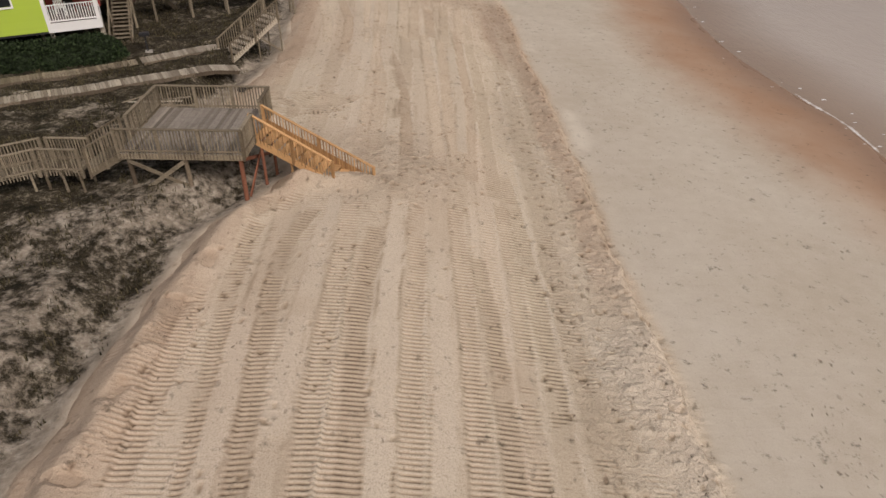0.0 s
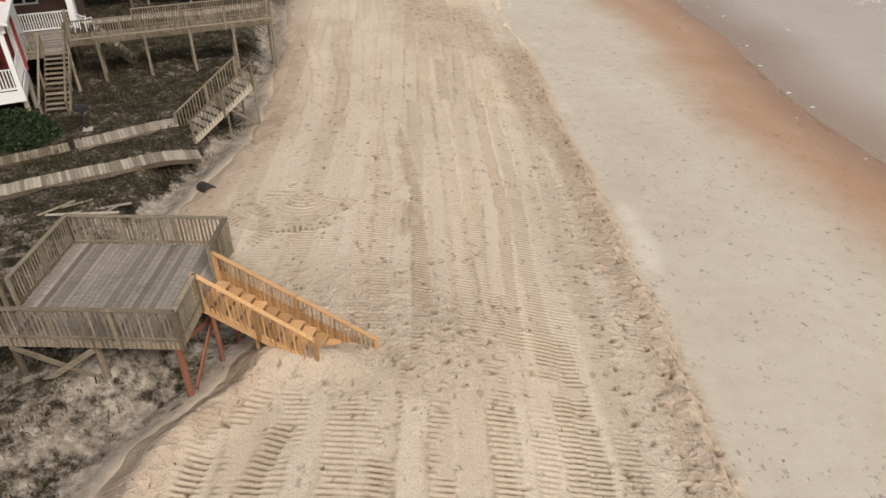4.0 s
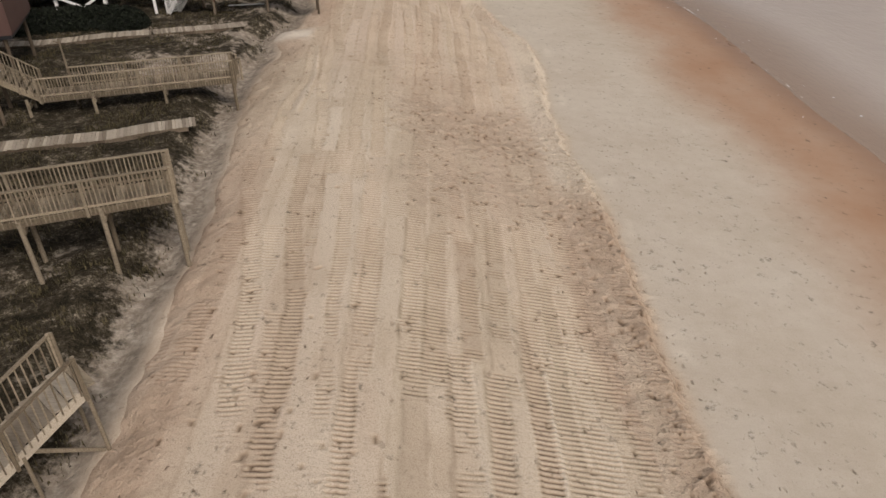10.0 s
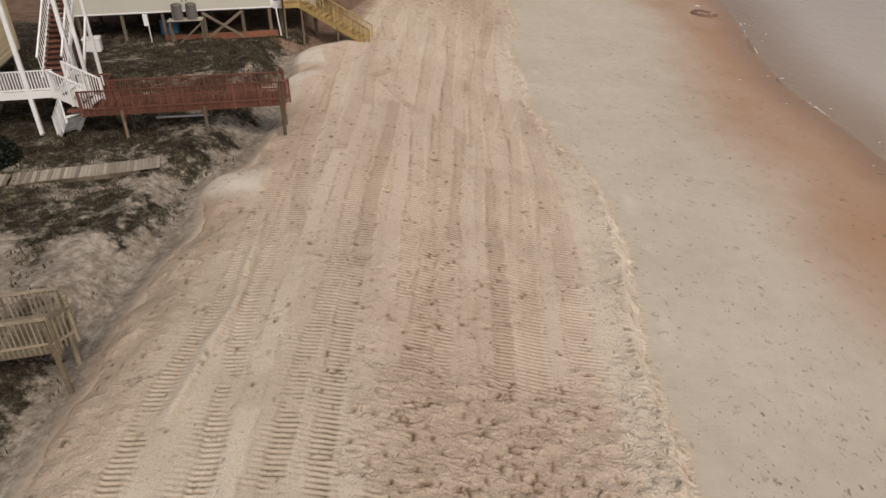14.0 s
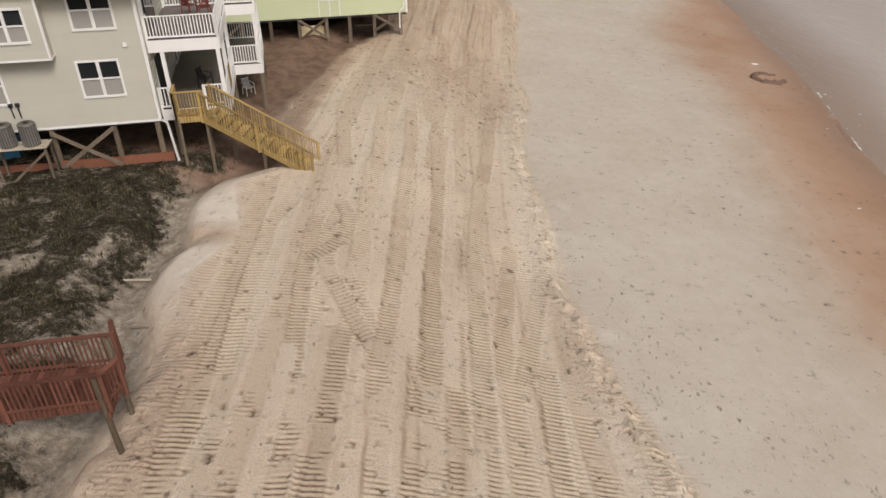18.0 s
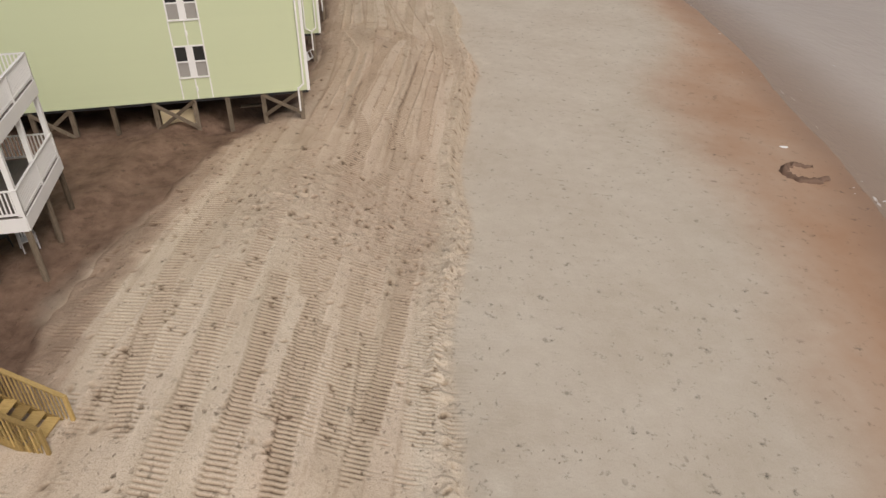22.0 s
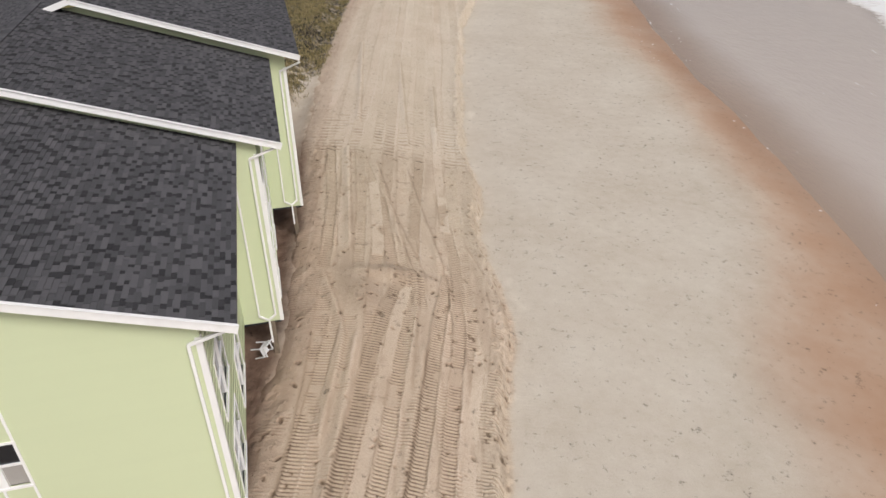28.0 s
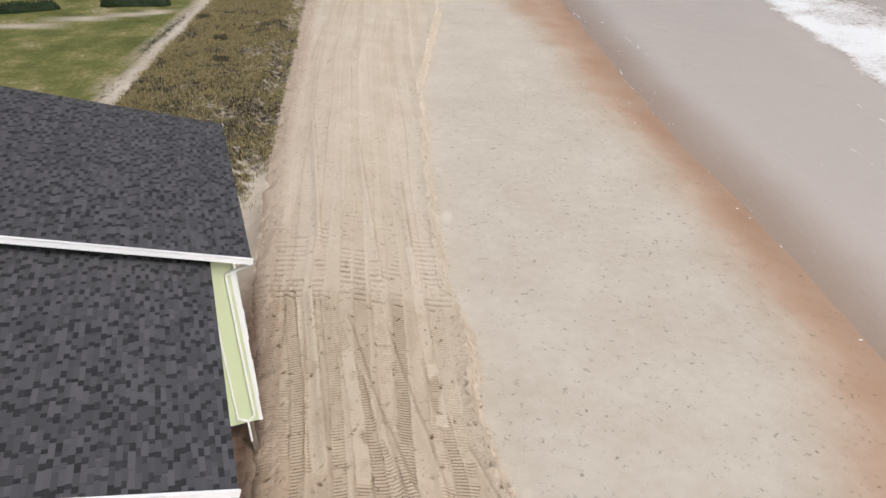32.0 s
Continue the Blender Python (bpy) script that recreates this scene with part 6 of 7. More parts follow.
def green_unit(k, v0, v1, u, over_, z_e, name_label):
    """One unit of the row: its gabled near wall, roof, corner boards, windows and piles. u: how far it stands out to sea."""
    x, y = at_site(CX, CY, CA, u, v0)
    h = site("row_house", x, y, 0, CA, name_label, "house", "green row houses")
    L = v1 - v0
    eave = over_
    ridge = eave - 9.4
    back = ridge - 9.4
    z_r = z_e + SL * 9.4

    def slope(z):
        over = max(0.0, (z + 0.12 - z_e) / SL)
        return max(-17.9, back + over), min(0.0, eave - over)

    holes = []
    if k == 0:
        for z in (5.2, 7.95, 10.72):
            holes += [(-6.1, -4.78, z, z + 1.46)]
    siding(h, GREEN, -17.9, 0.0, 4.06, 15.1, holes, slope=slope, course=0.2, lap=1.2)
    siding(h, GREEN, 0.0, L, 4.06, 12.4, [(1.0, 3.2, 4.6, 6.7), (5.0, 7.2, 4.6, 6.7), (1.0, 3.2, 8.0, 10.0), (5.0, 7.2, 8.0, 10.0)], y=0.0, face=1, axis="y", course=0.4)
    for z in (4.6, 8.0):
        for a in (1.0, 5.0):
            window(h, a, a + 2.2, z, z + (2.1 if z < 5 else 2.0), y=0.0, axis="y", face=1, sashes=2)
    piece("rear_wall", h, GREEN, (17.9, 0.16, 8.2), (-8.95, L - 0.1, 8.15))
    piece("inland_wall", h, GREEN, (0.16, L, 8.2), (-17.9, L / 2, 8.15))
    piece("floor_frame", h, DARK, (17.8, L - 0.1, 0.2), (-8.95, L / 2, 4.0))
    for a in holes:
        window(h, *a, blind=0.3 if a[2] > 6 else 0.0, trim=0.07, mullion=0.16)
    if k == 0:
        for xs in (-6.15, -5.44, -4.74):
            for z0, z1 in ((4.08, 5.1), (6.76, 7.85), (9.51, 10.62), (12.28, 13.7)):
                piece("batten", h, WHITE, (0.06, 0.035, z1 - z0), (xs, -0.035, (z0 + z1) / 2))
        for z in (7.3, 4.6):
            piece("cable_box", h, WHITE, (0.10, 0.08, 0.22), (-5.42, -0.06, z))
    # corner board with its gutter pipe
    piece("corner_board", h, WHITE, (0.14, 0.05, 7.7), (-0.03, -0.04, 7.9))
    piece("corner_board", h, WHITE, (0.05, 0.14, 7.7), (0.03, 0.03, 7.9))
    piece("drain_pipe", h, WHITE, (0.08, 0.08, 7.2), (-0.26, -0.08, 8.0))
    bar("drain_pipe", h, WHITE, (-0.26, -0.08, 11.6), (0.75, -0.3, 12.05), 0.08, 0.08)
    bar("drain_pipe", h, WHITE, (-0.26, -0.08, 4.42), (-0.55, -0.1, 4.2), 0.08, 0.08)
    bar("drain_pipe", h, WHITE, (-0.55, -0.1, 4.24), (-0.55, -0.1, 3.0), 0.08, 0.08)
    if k:
        # a second pipe joins it in a vee above the outlet
        piece("drain_pipe", h, WHITE, (0.07, 0.07, 7.2), (-0.92, -0.07, 8.0))
        bar("drain_pipe", h, WHITE, (-0.92, -0.08, 4.42), (-0.58, -0.1, 4.2), 0.07, 0.07)
    # roof
    y0, y1 = -0.42 if k < 2 else -0.72, L + (0.45 if k == 2 else -0.02)
    roof_slab(h, [(eave, y0, z_e), (eave, y1, z_e), (ridge, y1, z_r), (ridge, y0, z_r)], 0.14, DARK)
    roof_slab(h, [(ridge, y0, z_r), (ridge, y1, z_r), (back, y1, z_e), (back, y0, z_e)], 0.14, DARK)
    for ye in (y0, y1) if k == 2 else (y0,):
        s = -0.02 if ye == y0 else 0.02
        bar("rake_board", h, WHITE, (eave + 0.03, ye + s, z_e - 0.08), (ridge, ye + s, z_r - 0.08), 0.05, 0.24 if ye == y0 else 0.16)
        bar("rake_board", h, WHITE, (back - 0.03, ye + s, z_e - 0.08), (ridge, ye + s, z_r - 0.08), 0.05, 0.24 if ye == y0 else 0.16)
        if ye == y0:
            bar("rake_cap", h, WHITE, (eave + 0.03, ye + s * 2, z_e + 0.045), (ridge, ye + s * 2, z_r + 0.045), 0.09, 0.03)
    piece("eave_gutter", h, WHITE, (0.06, y1 - y0, 0.08), (eave - 0.04, (y0 + y1) / 2, z_e - 0.19))
    shingle_roof(h, eave, ridge, z_e, z_r, y0, y1)
    shingle_roof(h, back, ridge, z_e, z_r, y0, y1, single=0)
    for i in range(int(L / 0.3) + 2):
        piece("ridge_cap", h, SHINGLE, (0.3, 0.31, 0.03), (ridge, y0 + 0.15 + i * 0.3, z_r + 0.03)) if y0 + i * 0.3 < y1 - 0.2 else None
    # piles
    for px in (-16.5, -13.2, -11.45, -9.55, -7.6, -5.72, -4.1, -2.35, -0.45):
        for py in (0.15, L * 0.5, L - 0.3):
            piece("piling", h, WOOD_PILE, (0.22, 0.22, 3.2), (px, py, 2.5))
    if k == 0:
        x_brace(h, -7.6, -5.72, 0.05, 2.6, 3.95)
        piece("lattice_panel", h, CREAM, (1.6, 0.05, 0.9), (-6.66, 0.5, 2.95), label="pale panel behind the braces")
        x_brace(h, -2.35, -0.5, 0.05, 2.9, 4.0)
        x_brace(h, -13.2, -11.45, 0.05, 2.6, 3.95)
        piece("shelf_plank", h, WOOD_PILE, (1.3, 0.3, 0.06), (-2.9, 1.0, 3.1))
    return h


green_unit(0, 0.0, 10.35, 0.0, 0.95, 12.2, "pale green gabled house on timber piles")
green_unit(1, 10.35, 20.35, 1.6, 0.92, 12.2, "pale green row house standing seaward of its neighbour")
green_unit(2, 20.35, 32.3, 3.22, 0.72, 12.45, "pale green end row house beside dune grass")
chair(-12.1, 132.1, 2.2, 80, PLASTIC, "pale garden chair tipped over in dark sand", 70)

# -- the lime house --
LX, LY, LA = -21.6, 39.45, 25
lime = site("lime_house", LX, LY, 0, LA, "lime green sided house with white porch", "house")
siding(lime, LIME, -7.0, 0.0, 4.5, 10.0, [(-2.6, -1.4, 6.0, 7.5)], course=0.16)
window(lime, -2.6, -1.4, 6.0, 7.5, sashes=2)
piece("porch_wall", lime, plain("red_boards", (0.33, 0.05, 0.04), 0.7), (3.0, 0.16, 5.2), (1.4, 3.2, 7.4))
piece("porch_side", lime, LIME, (0.16, 3.2, 5.2), (-0.08, 1.6, 7.4))
piece("side_wall", lime, WHITE, (0.1, 3.2, 3.0), (2.74, 4.9, 6.3))
piece("door", lime, SHADE, (0.95, 0.06, 2.05), (1.4, 3.08, 5.95))
piece("inland_wall", lime, LIME, (7.0, 0.16, 5.4), (-3.5, 7.0, 7.3))
planks(lime, 0.0, 2.75, 0.0, 3.15, 4.9, DECKING, 0.14, 0.01, "x")
piece("fascia", lime, WHITE, (2.8, 0.05, 0.5), (1.4, -0.03, 4.66))
piece("fascia", lime, WHITE, (0.05, 3.2, 0.5), (2.78, 1.6, 4.66))
white_rail(lime, (0.05, 0.03, 4.9), (2.7, 0.03, 4.9))
white_rail(lime, (2.72, 0.03, 4.9), (2.72, 3.1, 4.9))
for _x, _y in ((0.1, 0.05), (2.68, 0.05), (2.68, 3.0)):
    piece("column", lime, WHITE, (0.2, 0.2, 2.5), (_x, _y, 6.15))
    pile(lime, _x, _y + 0.2, 1.8, 4.5, WOOD_PALE, 0.12)
piece("porch_beam", lime, WHITE, (3.0, 0.2, 0.4), (1.4, 0.0, 7.6))
piece("porch_beam", lime, WHITE, (0.2, 3.2, 0.4), (2.72, 1.6, 7.6))
roof_slab(lime, [(-7.3, -0.4, 10.0), (3.1, -0.4, 7.9), (3.1, 7.2, 7.9), (-7.3, 7.2, 10.0)], 0.15, PLASTIC)
for _x in (-6.5, -3.5, -0.4):
    pile(lime, _x, 0.4, 1.8, 4.5)
    pile(lime, _x, 6.5, 1.8, 4.5)
piece("floor_frame", lime, DARK, (7.0, 7.0, 0.15), (-3.5, 3.5, 4.45))
_x, _y = at_site(LX, LY, LA, 0.8, 1.6)
chair(_x, _y, 4.92, 200, PLASTIC, "white chair on the shaded porch")
_x, _y = at_site(LX, LY, LA, 1.9, 1.8)
chair(_x, _y, 4.92, 160, MAROON, "dark red chair on the shaded porch")

# -- the white porch house behind the long walkway --
PX, PY, PA = -20.7, 49.6, 23
porch = site("porch_house", PX, PY, 0, PA, "white trimmed beach house with red porch awning", "house")
siding(porch, BROWN, -9.0, -0.2, 2.9, 9.5, [(-3.0, -1.8, 6.0, 7.6)], y=2.4, course=0.2)
window(porch, -3.0, -1.8, 6.0, 7.6, y=2.4)
piece("side_wall", porch, BROWN, (0.16, 7.5, 6.6), (-0.2, 6.2, 6.2))
piece("inland_wall", porch, BROWN, (9.0, 0.16, 6.6), (-4.6, 9.9, 6.2))
for _x in (-6.0, -3.0, 0.0):
    piece("column", porch, WHITE, (0.26, 0.26, 3.2), (_x, 0.0, 6.6))
piece("column_casing", porch, WHITE, (0.05, 1.2, 3.2), (0.15, 0.7, 6.6))
piece("porch_beam", porch, WHITE, (6.4, 0.26, 0.5), (-3.0, 0.0, 8.4))
roof_slab(porch, [(-9.2, -0.5, 8.5), (0.5, -0.5, 8.5), (0.5, 5.5, 11.0), (-9.2, 5.5, 11.0)], 0.15, PLASTIC)
roof_slab(porch, [(-9.2, 10.3, 8.8), (-9.2, 5.5, 11.0), (0.5, 5.5, 11.0), (0.5, 10.3, 8.8)], 0.15, PLASTIC)
bm = bmesh.new()
add_box(bm, (-6.2, -0.62, 7.35), (-0.4, -0.50, 7.75), 0.02)
part("awning_valance", bm, plain("red_canvas", (0.42, 0.05, 0.035), 0.8), porch, "red canvas awning strip")
white_rail(porch, (-6.0, 0.0, 5.0), (-0.1, 0.0, 5.0))
planks(porch, -6.0, 0.2, 0.0, 2.3, 5.0, DECKING, 0.14, 0.01, "x")
piece("ground_floor_panel", porch, STONE, (1.4, 0.06, 1.6), (-3.2, -3.0, 3.4))
for _x in (-8.5, -5.5, -2.5, -0.3):
    pile(porch, _x, 2.6, 1.6, 4.9)
    pile(porch, _x, 9.5, 1.6, 4.9)
_x, _y = at_site(PX, PY, PA, 0.6, -0.6)
chair(_x, _y, 5.0, 150, PLASTIC, "white deck chair beside the porch column")

# -- the brown house over the second walkway --
BX, BY, BA = -27.04, 65.51, 20
brown = site("brown_house", BX, BY, 0, BA, "dark brown shingled house on tall piles", "house")
siding(brown, BROWN, -8.0, 3.0, 5.6, 10.5, [(-3.6, -2.4, 7.0, 8.6)], course=0.25)
window(brown, -3.6, -2.4, 7.0, 8.6)
piece("side_wall", brown, BROWN, (0.16, 5.5, 4.9), (3.0, 2.75, 8.05))
piece("inland_wall", brown, BROWN, (11, 0.16, 4.9), (-2.5, 5.5, 8.05))
piece("floor_frame", brown, DARK, (11, 5.5, 0.2), (-2.5, 2.75, 5.5))
piece("ground_wall", brown, BROWN, (8.0, 0.16, 3.0), (-4.0, 1.0, 4.1))
roof_slab(brown, [(-8.4, -0.5, 10.4), (3.5, -0.5, 10.4), (3.5, 6.0, 11.8), (-8.4, 6.0, 11.8)], 0.15, SHINGLE)
for _x in (-7.5, -4.5, -1.5, 2.6):
    for _y in (0.2, 5.2):
        pile(brown, _x, _y, 1.6, 5.5)

# -- the cream house with white deck --
HX, HY, HA = -26.3, 80.9, 17
cream = site("cream_house", HX, HY, 0, HA, "cream yellow house with white deck and stairs", "house")
siding(cream, CREAM, -8.0, 0.0, 4.45, 10.5, [(-2.4, -1.0, 6.2, 7.7)], course=0.18)
window(cream, -2.4, -1.0, 6.2, 7.7, blind=0.0)
siding(cream, CREAM, 0.0, 9.0, 4.45, 10.5, [(0.8, 1.8, 5.05, 7.1)], y=0.0, face=1, axis="y", course=0.3)
piece("inland_wall", cream, CREAM, (8.0, 0.16, 6.0), (-4.0, 9.0, 7.5))
piece("floor_frame", cream, DARK, (8.0, 9.0, 0.16), (-4.0, 4.5, 4.4))
roof_slab(cream, [(-8.4, -0.6, 10.5), (0.4, -0.6, 10.5), (0.4, 9.5, 12.0), (-8.4, 9.5, 12.0)], 0.15, SHINGLE)
piece("corner_board", cream, WHITE, (0.14, 0.14, 6.0), (-0.02, -0.03, 7.5))
planks(cream, 0.05, 4.5, -0.75, 2.6, 5.0, DECKING, 0.14, 0.01, "x")
piece("fascia", cream, WHITE, (4.5, 0.05, 0.35), (2.28, -0.78, 4.86))
piece("fascia", cream, WHITE, (0.05, 3.35, 0.35), (4.52, 0.92, 4.86))
white_rail(cream, (0.05, -0.75, 5.0), (4.5, -0.75, 5.0))
for _x, _y in ((0.1, -0.7), (3.3, -0.75), (4.45, 2.5)):
    piece("column", cream, WHITE, (0.18, 0.18, 8.0), (_x, _y, 5.6))
bar("brace", cream, WHITE, (-3.2, -0.1, 4.35), (-1.5, -0.1, 3.5), 0.1, 0.16)
bar("brace", cream, WHITE, (-1.5, -0.1, 3.5), (0.0, -0.1, 4.35), 0.1, 0.16)
bar("brace", cream, WOOD_PILE, (0.5, 1.5, 2.8), (1.6, 1.5, 4.6), 0.1, 0.14)
for _x, _y in ((-6.5, 0.3), (-3.2, 0.2), (0.0, 0.2), (-6.5, 8.5), (-3.2, 8.5), (-0.3, 8.5)):
    piece("piling", cream, WHITE if _x > -4 and _y < 1 else WOOD_PILE, (0.2, 0.2, 2.9), (_x, _y, 3.2))
# short flight to the red walkway, and one to the ground below it
stairs(cream, (4.55, -0.3, 5.0), (6.1, -0.75, 4.25), 1.2, WHITE, steps=4, height=1.0, cap=0.09, gap=0.12)
stairs(cream, (5.2, -1.5, 4.1), (4.4, -0.6, 2.9), 0.9, WHITE, steps=6, height=0.9, cap=0.08, gap=0.12)
# flight to the upper floor with dark red treads
_top, _foot = Vector((4.0, 6.6, 8.6)), Vector((3.9, 1.4, 5.0))
for _s in (-0.55, 0.55):
    bar("stringer", cream, WHITE, _top + Vector((_s, 0, -0.1)), _foot + Vector((_s, 0, -0.1)), 0.06, 0.32)
    bar("handrail", cream, WHITE, _top + Vector((_s, 0, 0.95)), _foot + Vector((_s, 0, 0.95)), 0.09, 0.06)
    for _i in range(18):
        _c = _foot + (_top - _foot) * ((_i + 0.5) / 18)
        piece("baluster", cream, WHITE, (0.04, 0.04, 0.95), (_c.x + _s, _c.y, _c.z + 0.45))
for _i in range(19):
    _c = _foot + (_top - _foot) * ((_i + 0.5) / 19)
    piece("tread", cream, WOOD_RED, (1.05, 0.3, 0.045), _c)
    piece("riser", cream, WOOD_RED, (1.05, 0.03, 0.19), (_c.x, _c.y + 0.14, _c.z - 0.08))
for _x, _y in ((3.4, 6.5), (4.6, 6.5), (4.6, 3.8)):
    piece("column", cream, WHITE, (0.16, 0.16, 5.6), (_x, _y, 5.6))
bar("brace", cream, WHITE, (4.6, 3.8, 4.6), (4.6, 6.5, 6.6), 0.1, 0.16)
_x, _y = at_site(HX, HY, HA, 1.2, 1.0)
chair(_x, _y, 5.02, 150, BLUE, "blue plastic chair on the white deck")

# ---- hedges, shrubs and dune plants ----


def hedge(p, q, width, height, z, count, label, mat=None, seed=1, name="hedge", lumps=1.0):
    """A dense shrub row: a dark core of stems and thousands of leaves over an uneven crown."""
    d = Vector((q[0] - p[0], q[1] - p[1], 0))
    L = d.length
    yaw = math.degrees(math.atan2(d.y, d.x))
    t = site(name, p[0], p[1], z, yaw, label, name)
    rng = np.random.default_rng(seed)

    def crown(x, a):
        k = 1.0 + 0.22 * lumps * fbm(x * 0.9, a * 1.5, 0.8, seed + 3, 3)
        ends = np.sqrt(np.clip(1 - (2 * x / L - 1) ** 6, 0.02, 1))
        return k * ends

    x = rng.uniform(0, L, count)
    a = rng.uniform(-0.15, math.pi + 0.15, count)
    r = crown(x, a) * (1 - 0.22 * rng.random(count) ** 2)
    c = np.stack([x, np.cos(a) * width / 2 * r, np.maximum(np.sin(a), -0.1) * height * r], -1) + rng.normal(0, 0.05, (count, 3))
    s = rng.uniform(0.05, 0.11, count)[:, None]
    e1 = rng.normal(0, 1, (count, 3))
    e1 /= np.linalg.norm(e1, axis=1)[:, None]
    e2 = np.cross(e1, rng.normal(0, 1, (count, 3)))
    e2 /= np.linalg.norm(e2, axis=1)[:, None] + 1e-6
    v = np.stack([c - e1 * s, c + e2 * s * 0.55, c + e1 * s, c - e2 * s * 0.55], 1).reshape(-1, 3)
    me = bpy.data.meshes.new("leaves")
    me.from_pydata(v.tolist(), [], np.arange(count * 4).reshape(-1, 4).tolist())
    me.materials.append(mat or LEAF)
    under(new("leaves", me), t, Matrix())
    bm = bmesh.new()
    n, m = max(6, int(L / 0.5)), 10
    grid = [[bm.verts.new((L * i / n, math.cos(math.pi * j / m) * width / 2 * 0.8 * float(crown(np.array([L * i / n]), np.array([math.pi * j / m]))[0]),
                           math.sin(math.pi * j / m) * height * 0.8 * float(crown(np.array([L * i / n]), np.array([math.pi * j / m]))[0]))) for j in range(m + 1)] for i in range(n + 1)]
    for i in range(n):
        for j in range(m):
            bm.faces.new((grid[i][j], grid[i + 1][j], grid[i + 1][j + 1], grid[i][j + 1]))
    part("core", bm, mat or LEAF, t)
    for i in range(max(3, int(L))):
        bar("stem", t, WOOD_PILE, (0.4 + i * L / max(3, int(L)), 0, -0.4), (0.5 + i * L / max(3, int(L)), 0.05, height * 0.6), 0.05, 0.05)


hedge((-27.5, 37.2), (-17.9, 40.3), 2.6, 1.5, 2.7, 14000, "dark green dense shrubs below the lime house", seed=4)
hedge((-33.5, 75.6), (-22.4, 78.6), 3.0, 1.5, 2.8, 15000, "dark clipped hedge below the cream house", HEDGE, seed=9, lumps=0.5)
hedge((-62, 216.5), (-54.5, 218.2), 2.6, 1.6, 2.9, 2500, "dark green hedge beside a sandy lane", seed=15)
hedge((-50, 220.4), (-40.5, 220.8), 2.6, 1.8, 2.9, 2500, "dark green hedge before a distant house", seed=16)
for _i, (_x, _y, _r) in enumerate(((-29.6, 204.0, 0.9), (-27.6, 196.0, 0.9), (-34.0, 213.5, 1.0))):
    hedge((_x - _r, _y), (_x + _r, _y), _r * 1.4, _r * 0.8, 2.7, 500, "low dark dune shrub among dry grass", STRAW, 20 + _i, "shrub")


def tufts(name, x0, x1, y0, y1, count, mat, seed, height, keep, label, spread_=0.16, blades=7, droop=0.6):
    """Dune grass and weeds: many tufts of thin bent blades, as one object."""
    rng = np.random.default_rng(seed)
    x, y = rng.uniform(x0, x1, count), rng.uniform(y0, y1, count)
    ok = rng.random(count) < keep(x, y)
    x, y = x[ok], y[ok]
    z = ground_z(x, y)
    n = len(x)
    X, Y, Z = (np.repeat(v, blades) for v in (x, y, z))
    k = n * blades
    a = rng.uniform(0, 2 * math.pi, k)
    h = height * rng.uniform(0.5, 1.25, k)
    lean = rng.uniform(0.2, 1.0, k) * droop * h
    bx, by = X + rng.normal(0, spread_, k), Y + rng.normal(0, spread_, k)
    w = rng.uniform(0.012, 0.028, k)
    dx, dy = np.cos(a), np.sin(a)
    v = np.stack([np.stack([bx - dy * w, by + dx * w, Z - 0.04], -1), np.stack([bx + dy * w, by - dx * w, Z - 0.04], -1),
                  np.stack([bx + dx * lean * 0.45 + dy * w * 0.8, by + dy * lean * 0.45 - dx * w * 0.8, Z + h * 0.65], -1),
                  np.stack([bx + dx * lean * 0.45 - dy * w * 0.8, by + dy * lean * 0.45 + dx * w * 0.8, Z + h * 0.65], -1),
                  np.stack([bx + dx * lean, by + dy * lean, Z + h * 0.9], -1)], 1).reshape(-1, 3)
    i = np.arange(k) * 5
    quads, tris = np.stack([i, i + 1, i + 2, i + 3], -1), np.stack([i + 3, i + 2, i + 4], -1)
    me = bpy.data.meshes.new(name)
    me.from_pydata(v.tolist(), [], quads.tolist() + tris.tolist())
    me.materials.append(mat)
    tagged(new(name, me), label, "dune grass", kind="stuff")


tufts("dune_grass", -34, -8, 6, 103, 60000, STRAW, 51, 0.17, lambda x, y: plants(x, y) * 0.6 * smooth(-0.3, 0.25, fbm(x, y, 0.7, 300, 3)), "dry brown dune grass and creeping weeds", 0.13, 5)
tufts("beach_grass", -36, -16, 160, 236, 42000, GRASS, 53, 0.30, lambda x, y: zones(x, y)["zone"][..., 1] * (0.25 + 0.75 * smooth(-0.3, 0.15, fbm(x, y, 0.35, 520, 3))), "yellow-green beach grass behind the sand bank", 0.2, 5)


# ---- small things on the dune and the beach ----


def lie(name, x, y, yaw, length, w, h, mat, label, category, lift=0.0, tilt=0.0):
    z = float(ground_z(np.array([x]), np.array([y]))[0])
    t = site(name, x, y, z + h / 2 + lift, yaw, label, category, "loose boards on the dune")
    bm = bmesh.new()
    add_box(bm, (-length / 2, -w / 2, -h / 2), (length / 2, w / 2, h / 2), min(w, h) * 0.2)
    part("board", bm, mat, t, m=pose(0, 0, 0, 0, tilt, 0))


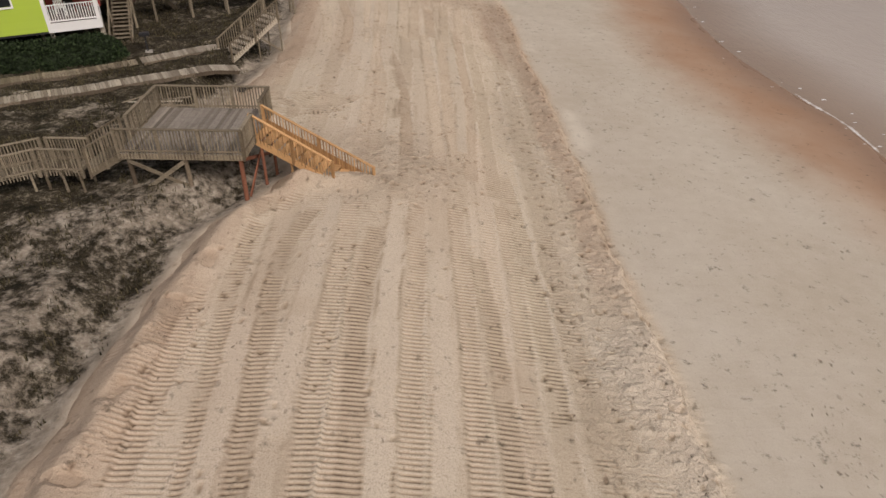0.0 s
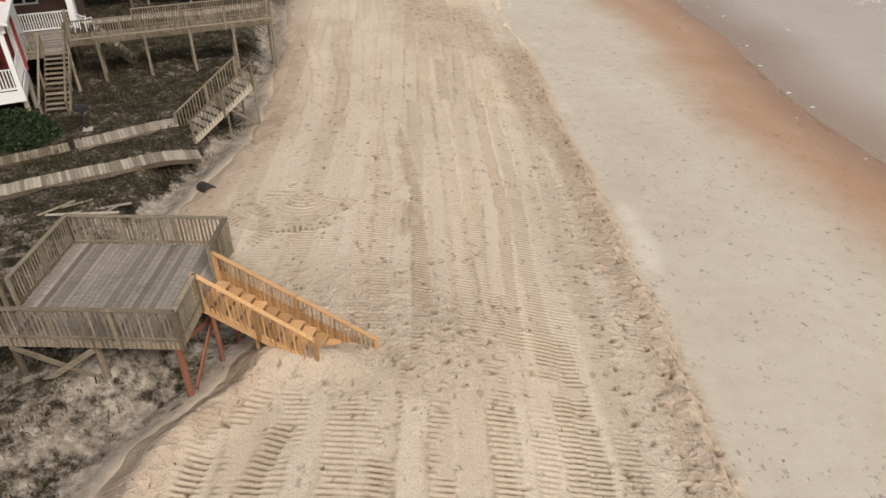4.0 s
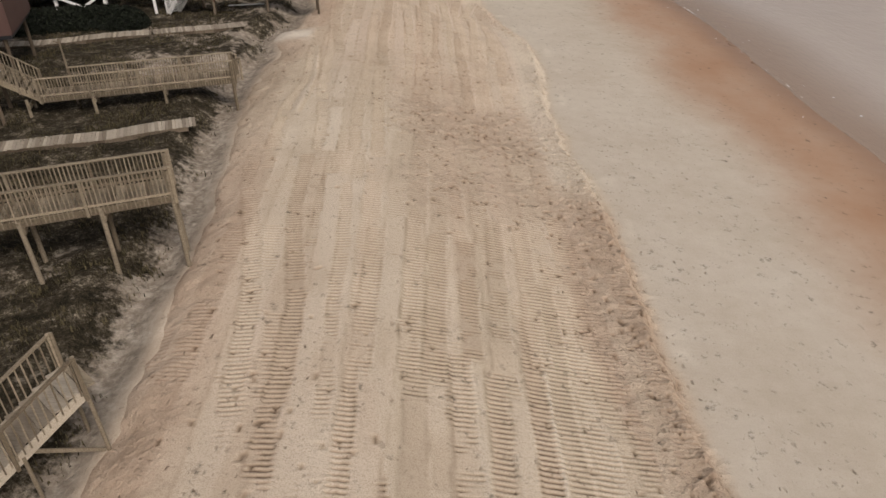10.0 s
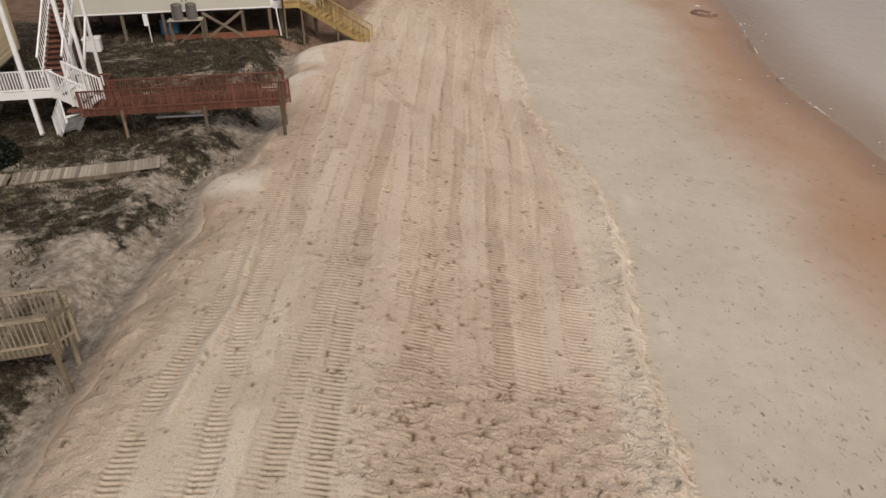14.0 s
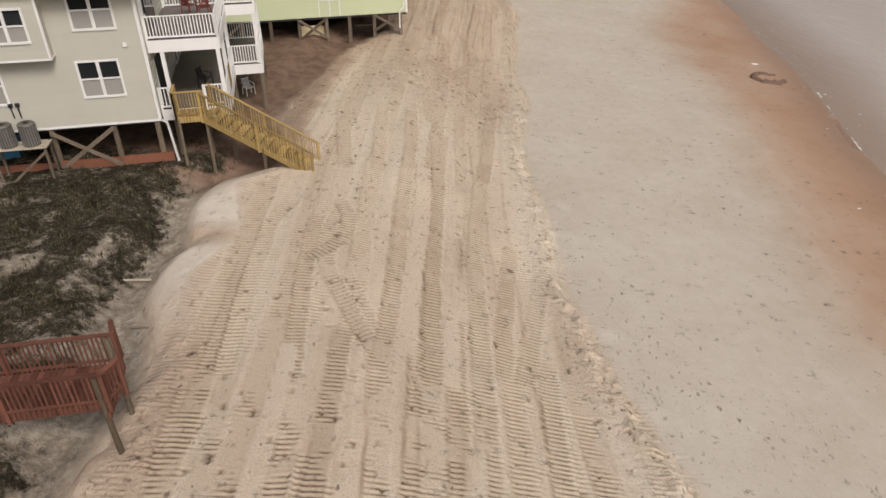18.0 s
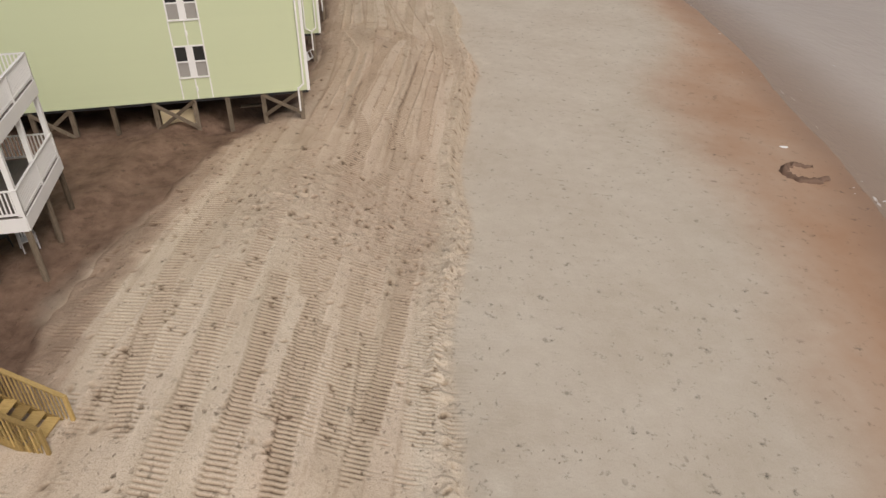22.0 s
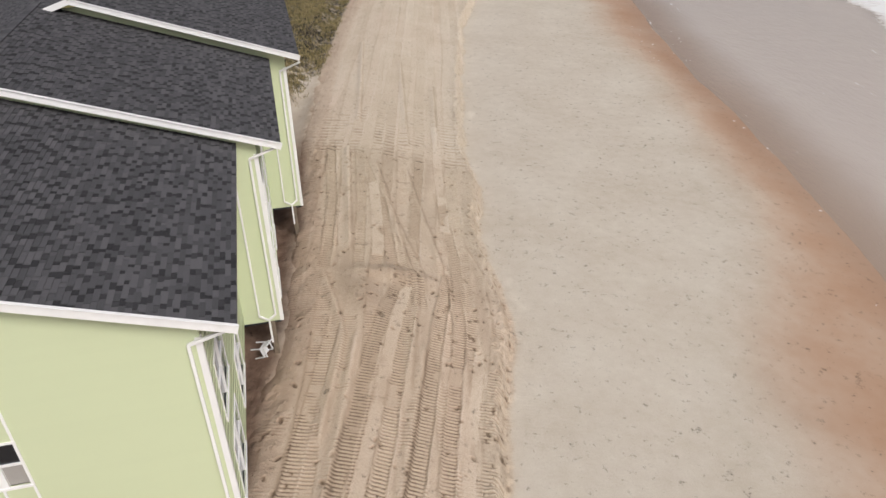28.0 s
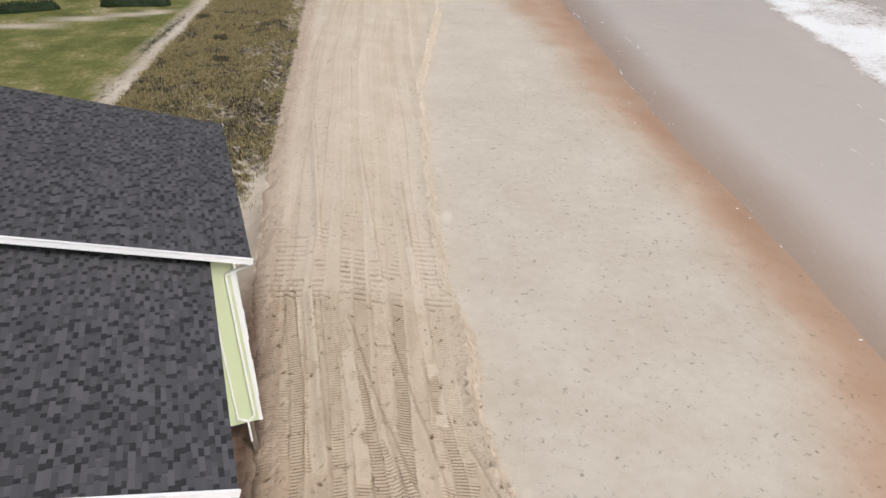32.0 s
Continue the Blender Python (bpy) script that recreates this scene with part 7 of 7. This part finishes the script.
for _i, (_x, _y, _a, _l) in enumerate(((-13.6, 34.2, 25, 2.2), (-14.3, 34.6, 38, 1.8), (-14.0, 33.6, 8, 2.6), (-15.2, 34.1, 55, 1.5), (-13.2, 33.9, 70, 1.2))):
    lie("loose_plank", _x, _y, _a, _l, 0.14, 0.04, WOOD_OLD if _i % 2 else WOOD_PALE, "weathered loose plank lying on dune sand", "plank", 0.02 * _i, 2)
lie("white_pole", -17.4, 84.3, 14, 2.6, 0.09, 0.09, PLASTIC, "white plastic pole lying on the dirt", "pole", 0.08)
lie("driftwood_stick", -15.6, 91.4, 6, 1.7, 0.08, 0.07, WOOD_PALE, "pale driftwood stick lying on grey sand", "driftwood", 0.02)
lie("driftwood_stick", -13.6, 88.6, 3, 1.1, 0.07, 0.06, WOOD_PALE, "short pale stick lying on grey sand", "driftwood", 0.02)


def old_pipe():
    x, y = -10.25, 36.4
    z = float(ground_z(np.array([x]), np.array([y]))[0])
    t = site("drain_tube", x, y, z + 0.2, -50, "black drain tube sticking out of the sand", "pipe")
    bm = bmesh.new()
    n = 20
    for r0, r1 in ((0.27, 0.22),):
        ring = [[bm.verts.new((l, r * math.cos(2 * math.pi * i / n), r * math.sin(2 * math.pi * i / n))) for i in range(n)] for l, r in ((-0.5, r0), (0.45, r0), (0.45, r1), (-0.5, r1))]
        for k in range(3):
            for i in range(n):
                j = (i + 1) % n
                bm.faces.new((ring[k][i], ring[k][j], ring[k + 1][j], ring[k + 1][i]))
    part("tube", bm, plain("brown_black_plastic", (0.045, 0.036, 0.03), 0.7), t, m=pose(0, 0, 0, 0, -12, 0))


old_pipe()


def grill():
    x, y = -17.0, 41.0
    z = float(ground_z(np.array([x]), np.array([y]))[0])
    t = site("charcoal_grill", x, y, z, 20, "black charcoal grill on a single post", "grill")
    piece("post", t, DARK, (0.08, 0.08, 1.0), (0, 0, 0.45))
    bm = bmesh.new()
    add_box(bm, (-0.28, -0.22, 0.95), (0.28, 0.22, 1.12), 0.02)
    part("fire_box", bm, DARK, t)
    piece("base_pad", t, STONE, (0.4, 0.36, 0.08), (0.05, -0.05, 0.03))


grill()


def foam_bits():
    """Clots of sea foam left along the swash."""
    rng = np.random.default_rng(77)
    n = 110
    y = rng.uniform(20, 240, n)
    x = TIDE(y) + rng.normal(-0.6, 1.3, n) - 3.0 * (rng.random(n) < 0.25) * rng.random(n)
    z = np.maximum(land(x, y), -1.03)
    verts, faces = [], []
    for i in range(n):
        r = 0.03 + 0.17 * rng.random() ** 3 * (1.0 if 115 < y[i] < 160 else 0.5)
        k = len(verts)
        m = 9
        verts.append((x[i], y[i], z[i] + 0.3 * r))
        for s, h in ((0.65, 0.055), (1.0, 0.0)):
            for j in range(m):
                a = 2 * math.pi * j / m
                q = r * s * rng.uniform(0.7, 1.3)
                verts.append((x[i] + q * math.cos(a) * 1.7, y[i] + q * math.sin(a) * 0.7, z[i] + h * r * 4))
        for j in range(m):
            faces.append((k, k + 1 + j, k + 1 + (j + 1) % m))
            faces.append((k + 1 + j, k + 1 + m + j, k + 1 + m + (j + 1) % m, k + 1 + (j + 1) % m))
    me = bpy.data.meshes.new("sea_foam")
    me.from_pydata(verts, [], faces)
    me.materials.append(plain("foam_white", (0.80, 0.79, 0.76), 0.7, vary=0.1))
    tagged(new("sea_foam", me), "small clots of white foam along the swash", "foam", kind="stuff")


foam_bits()
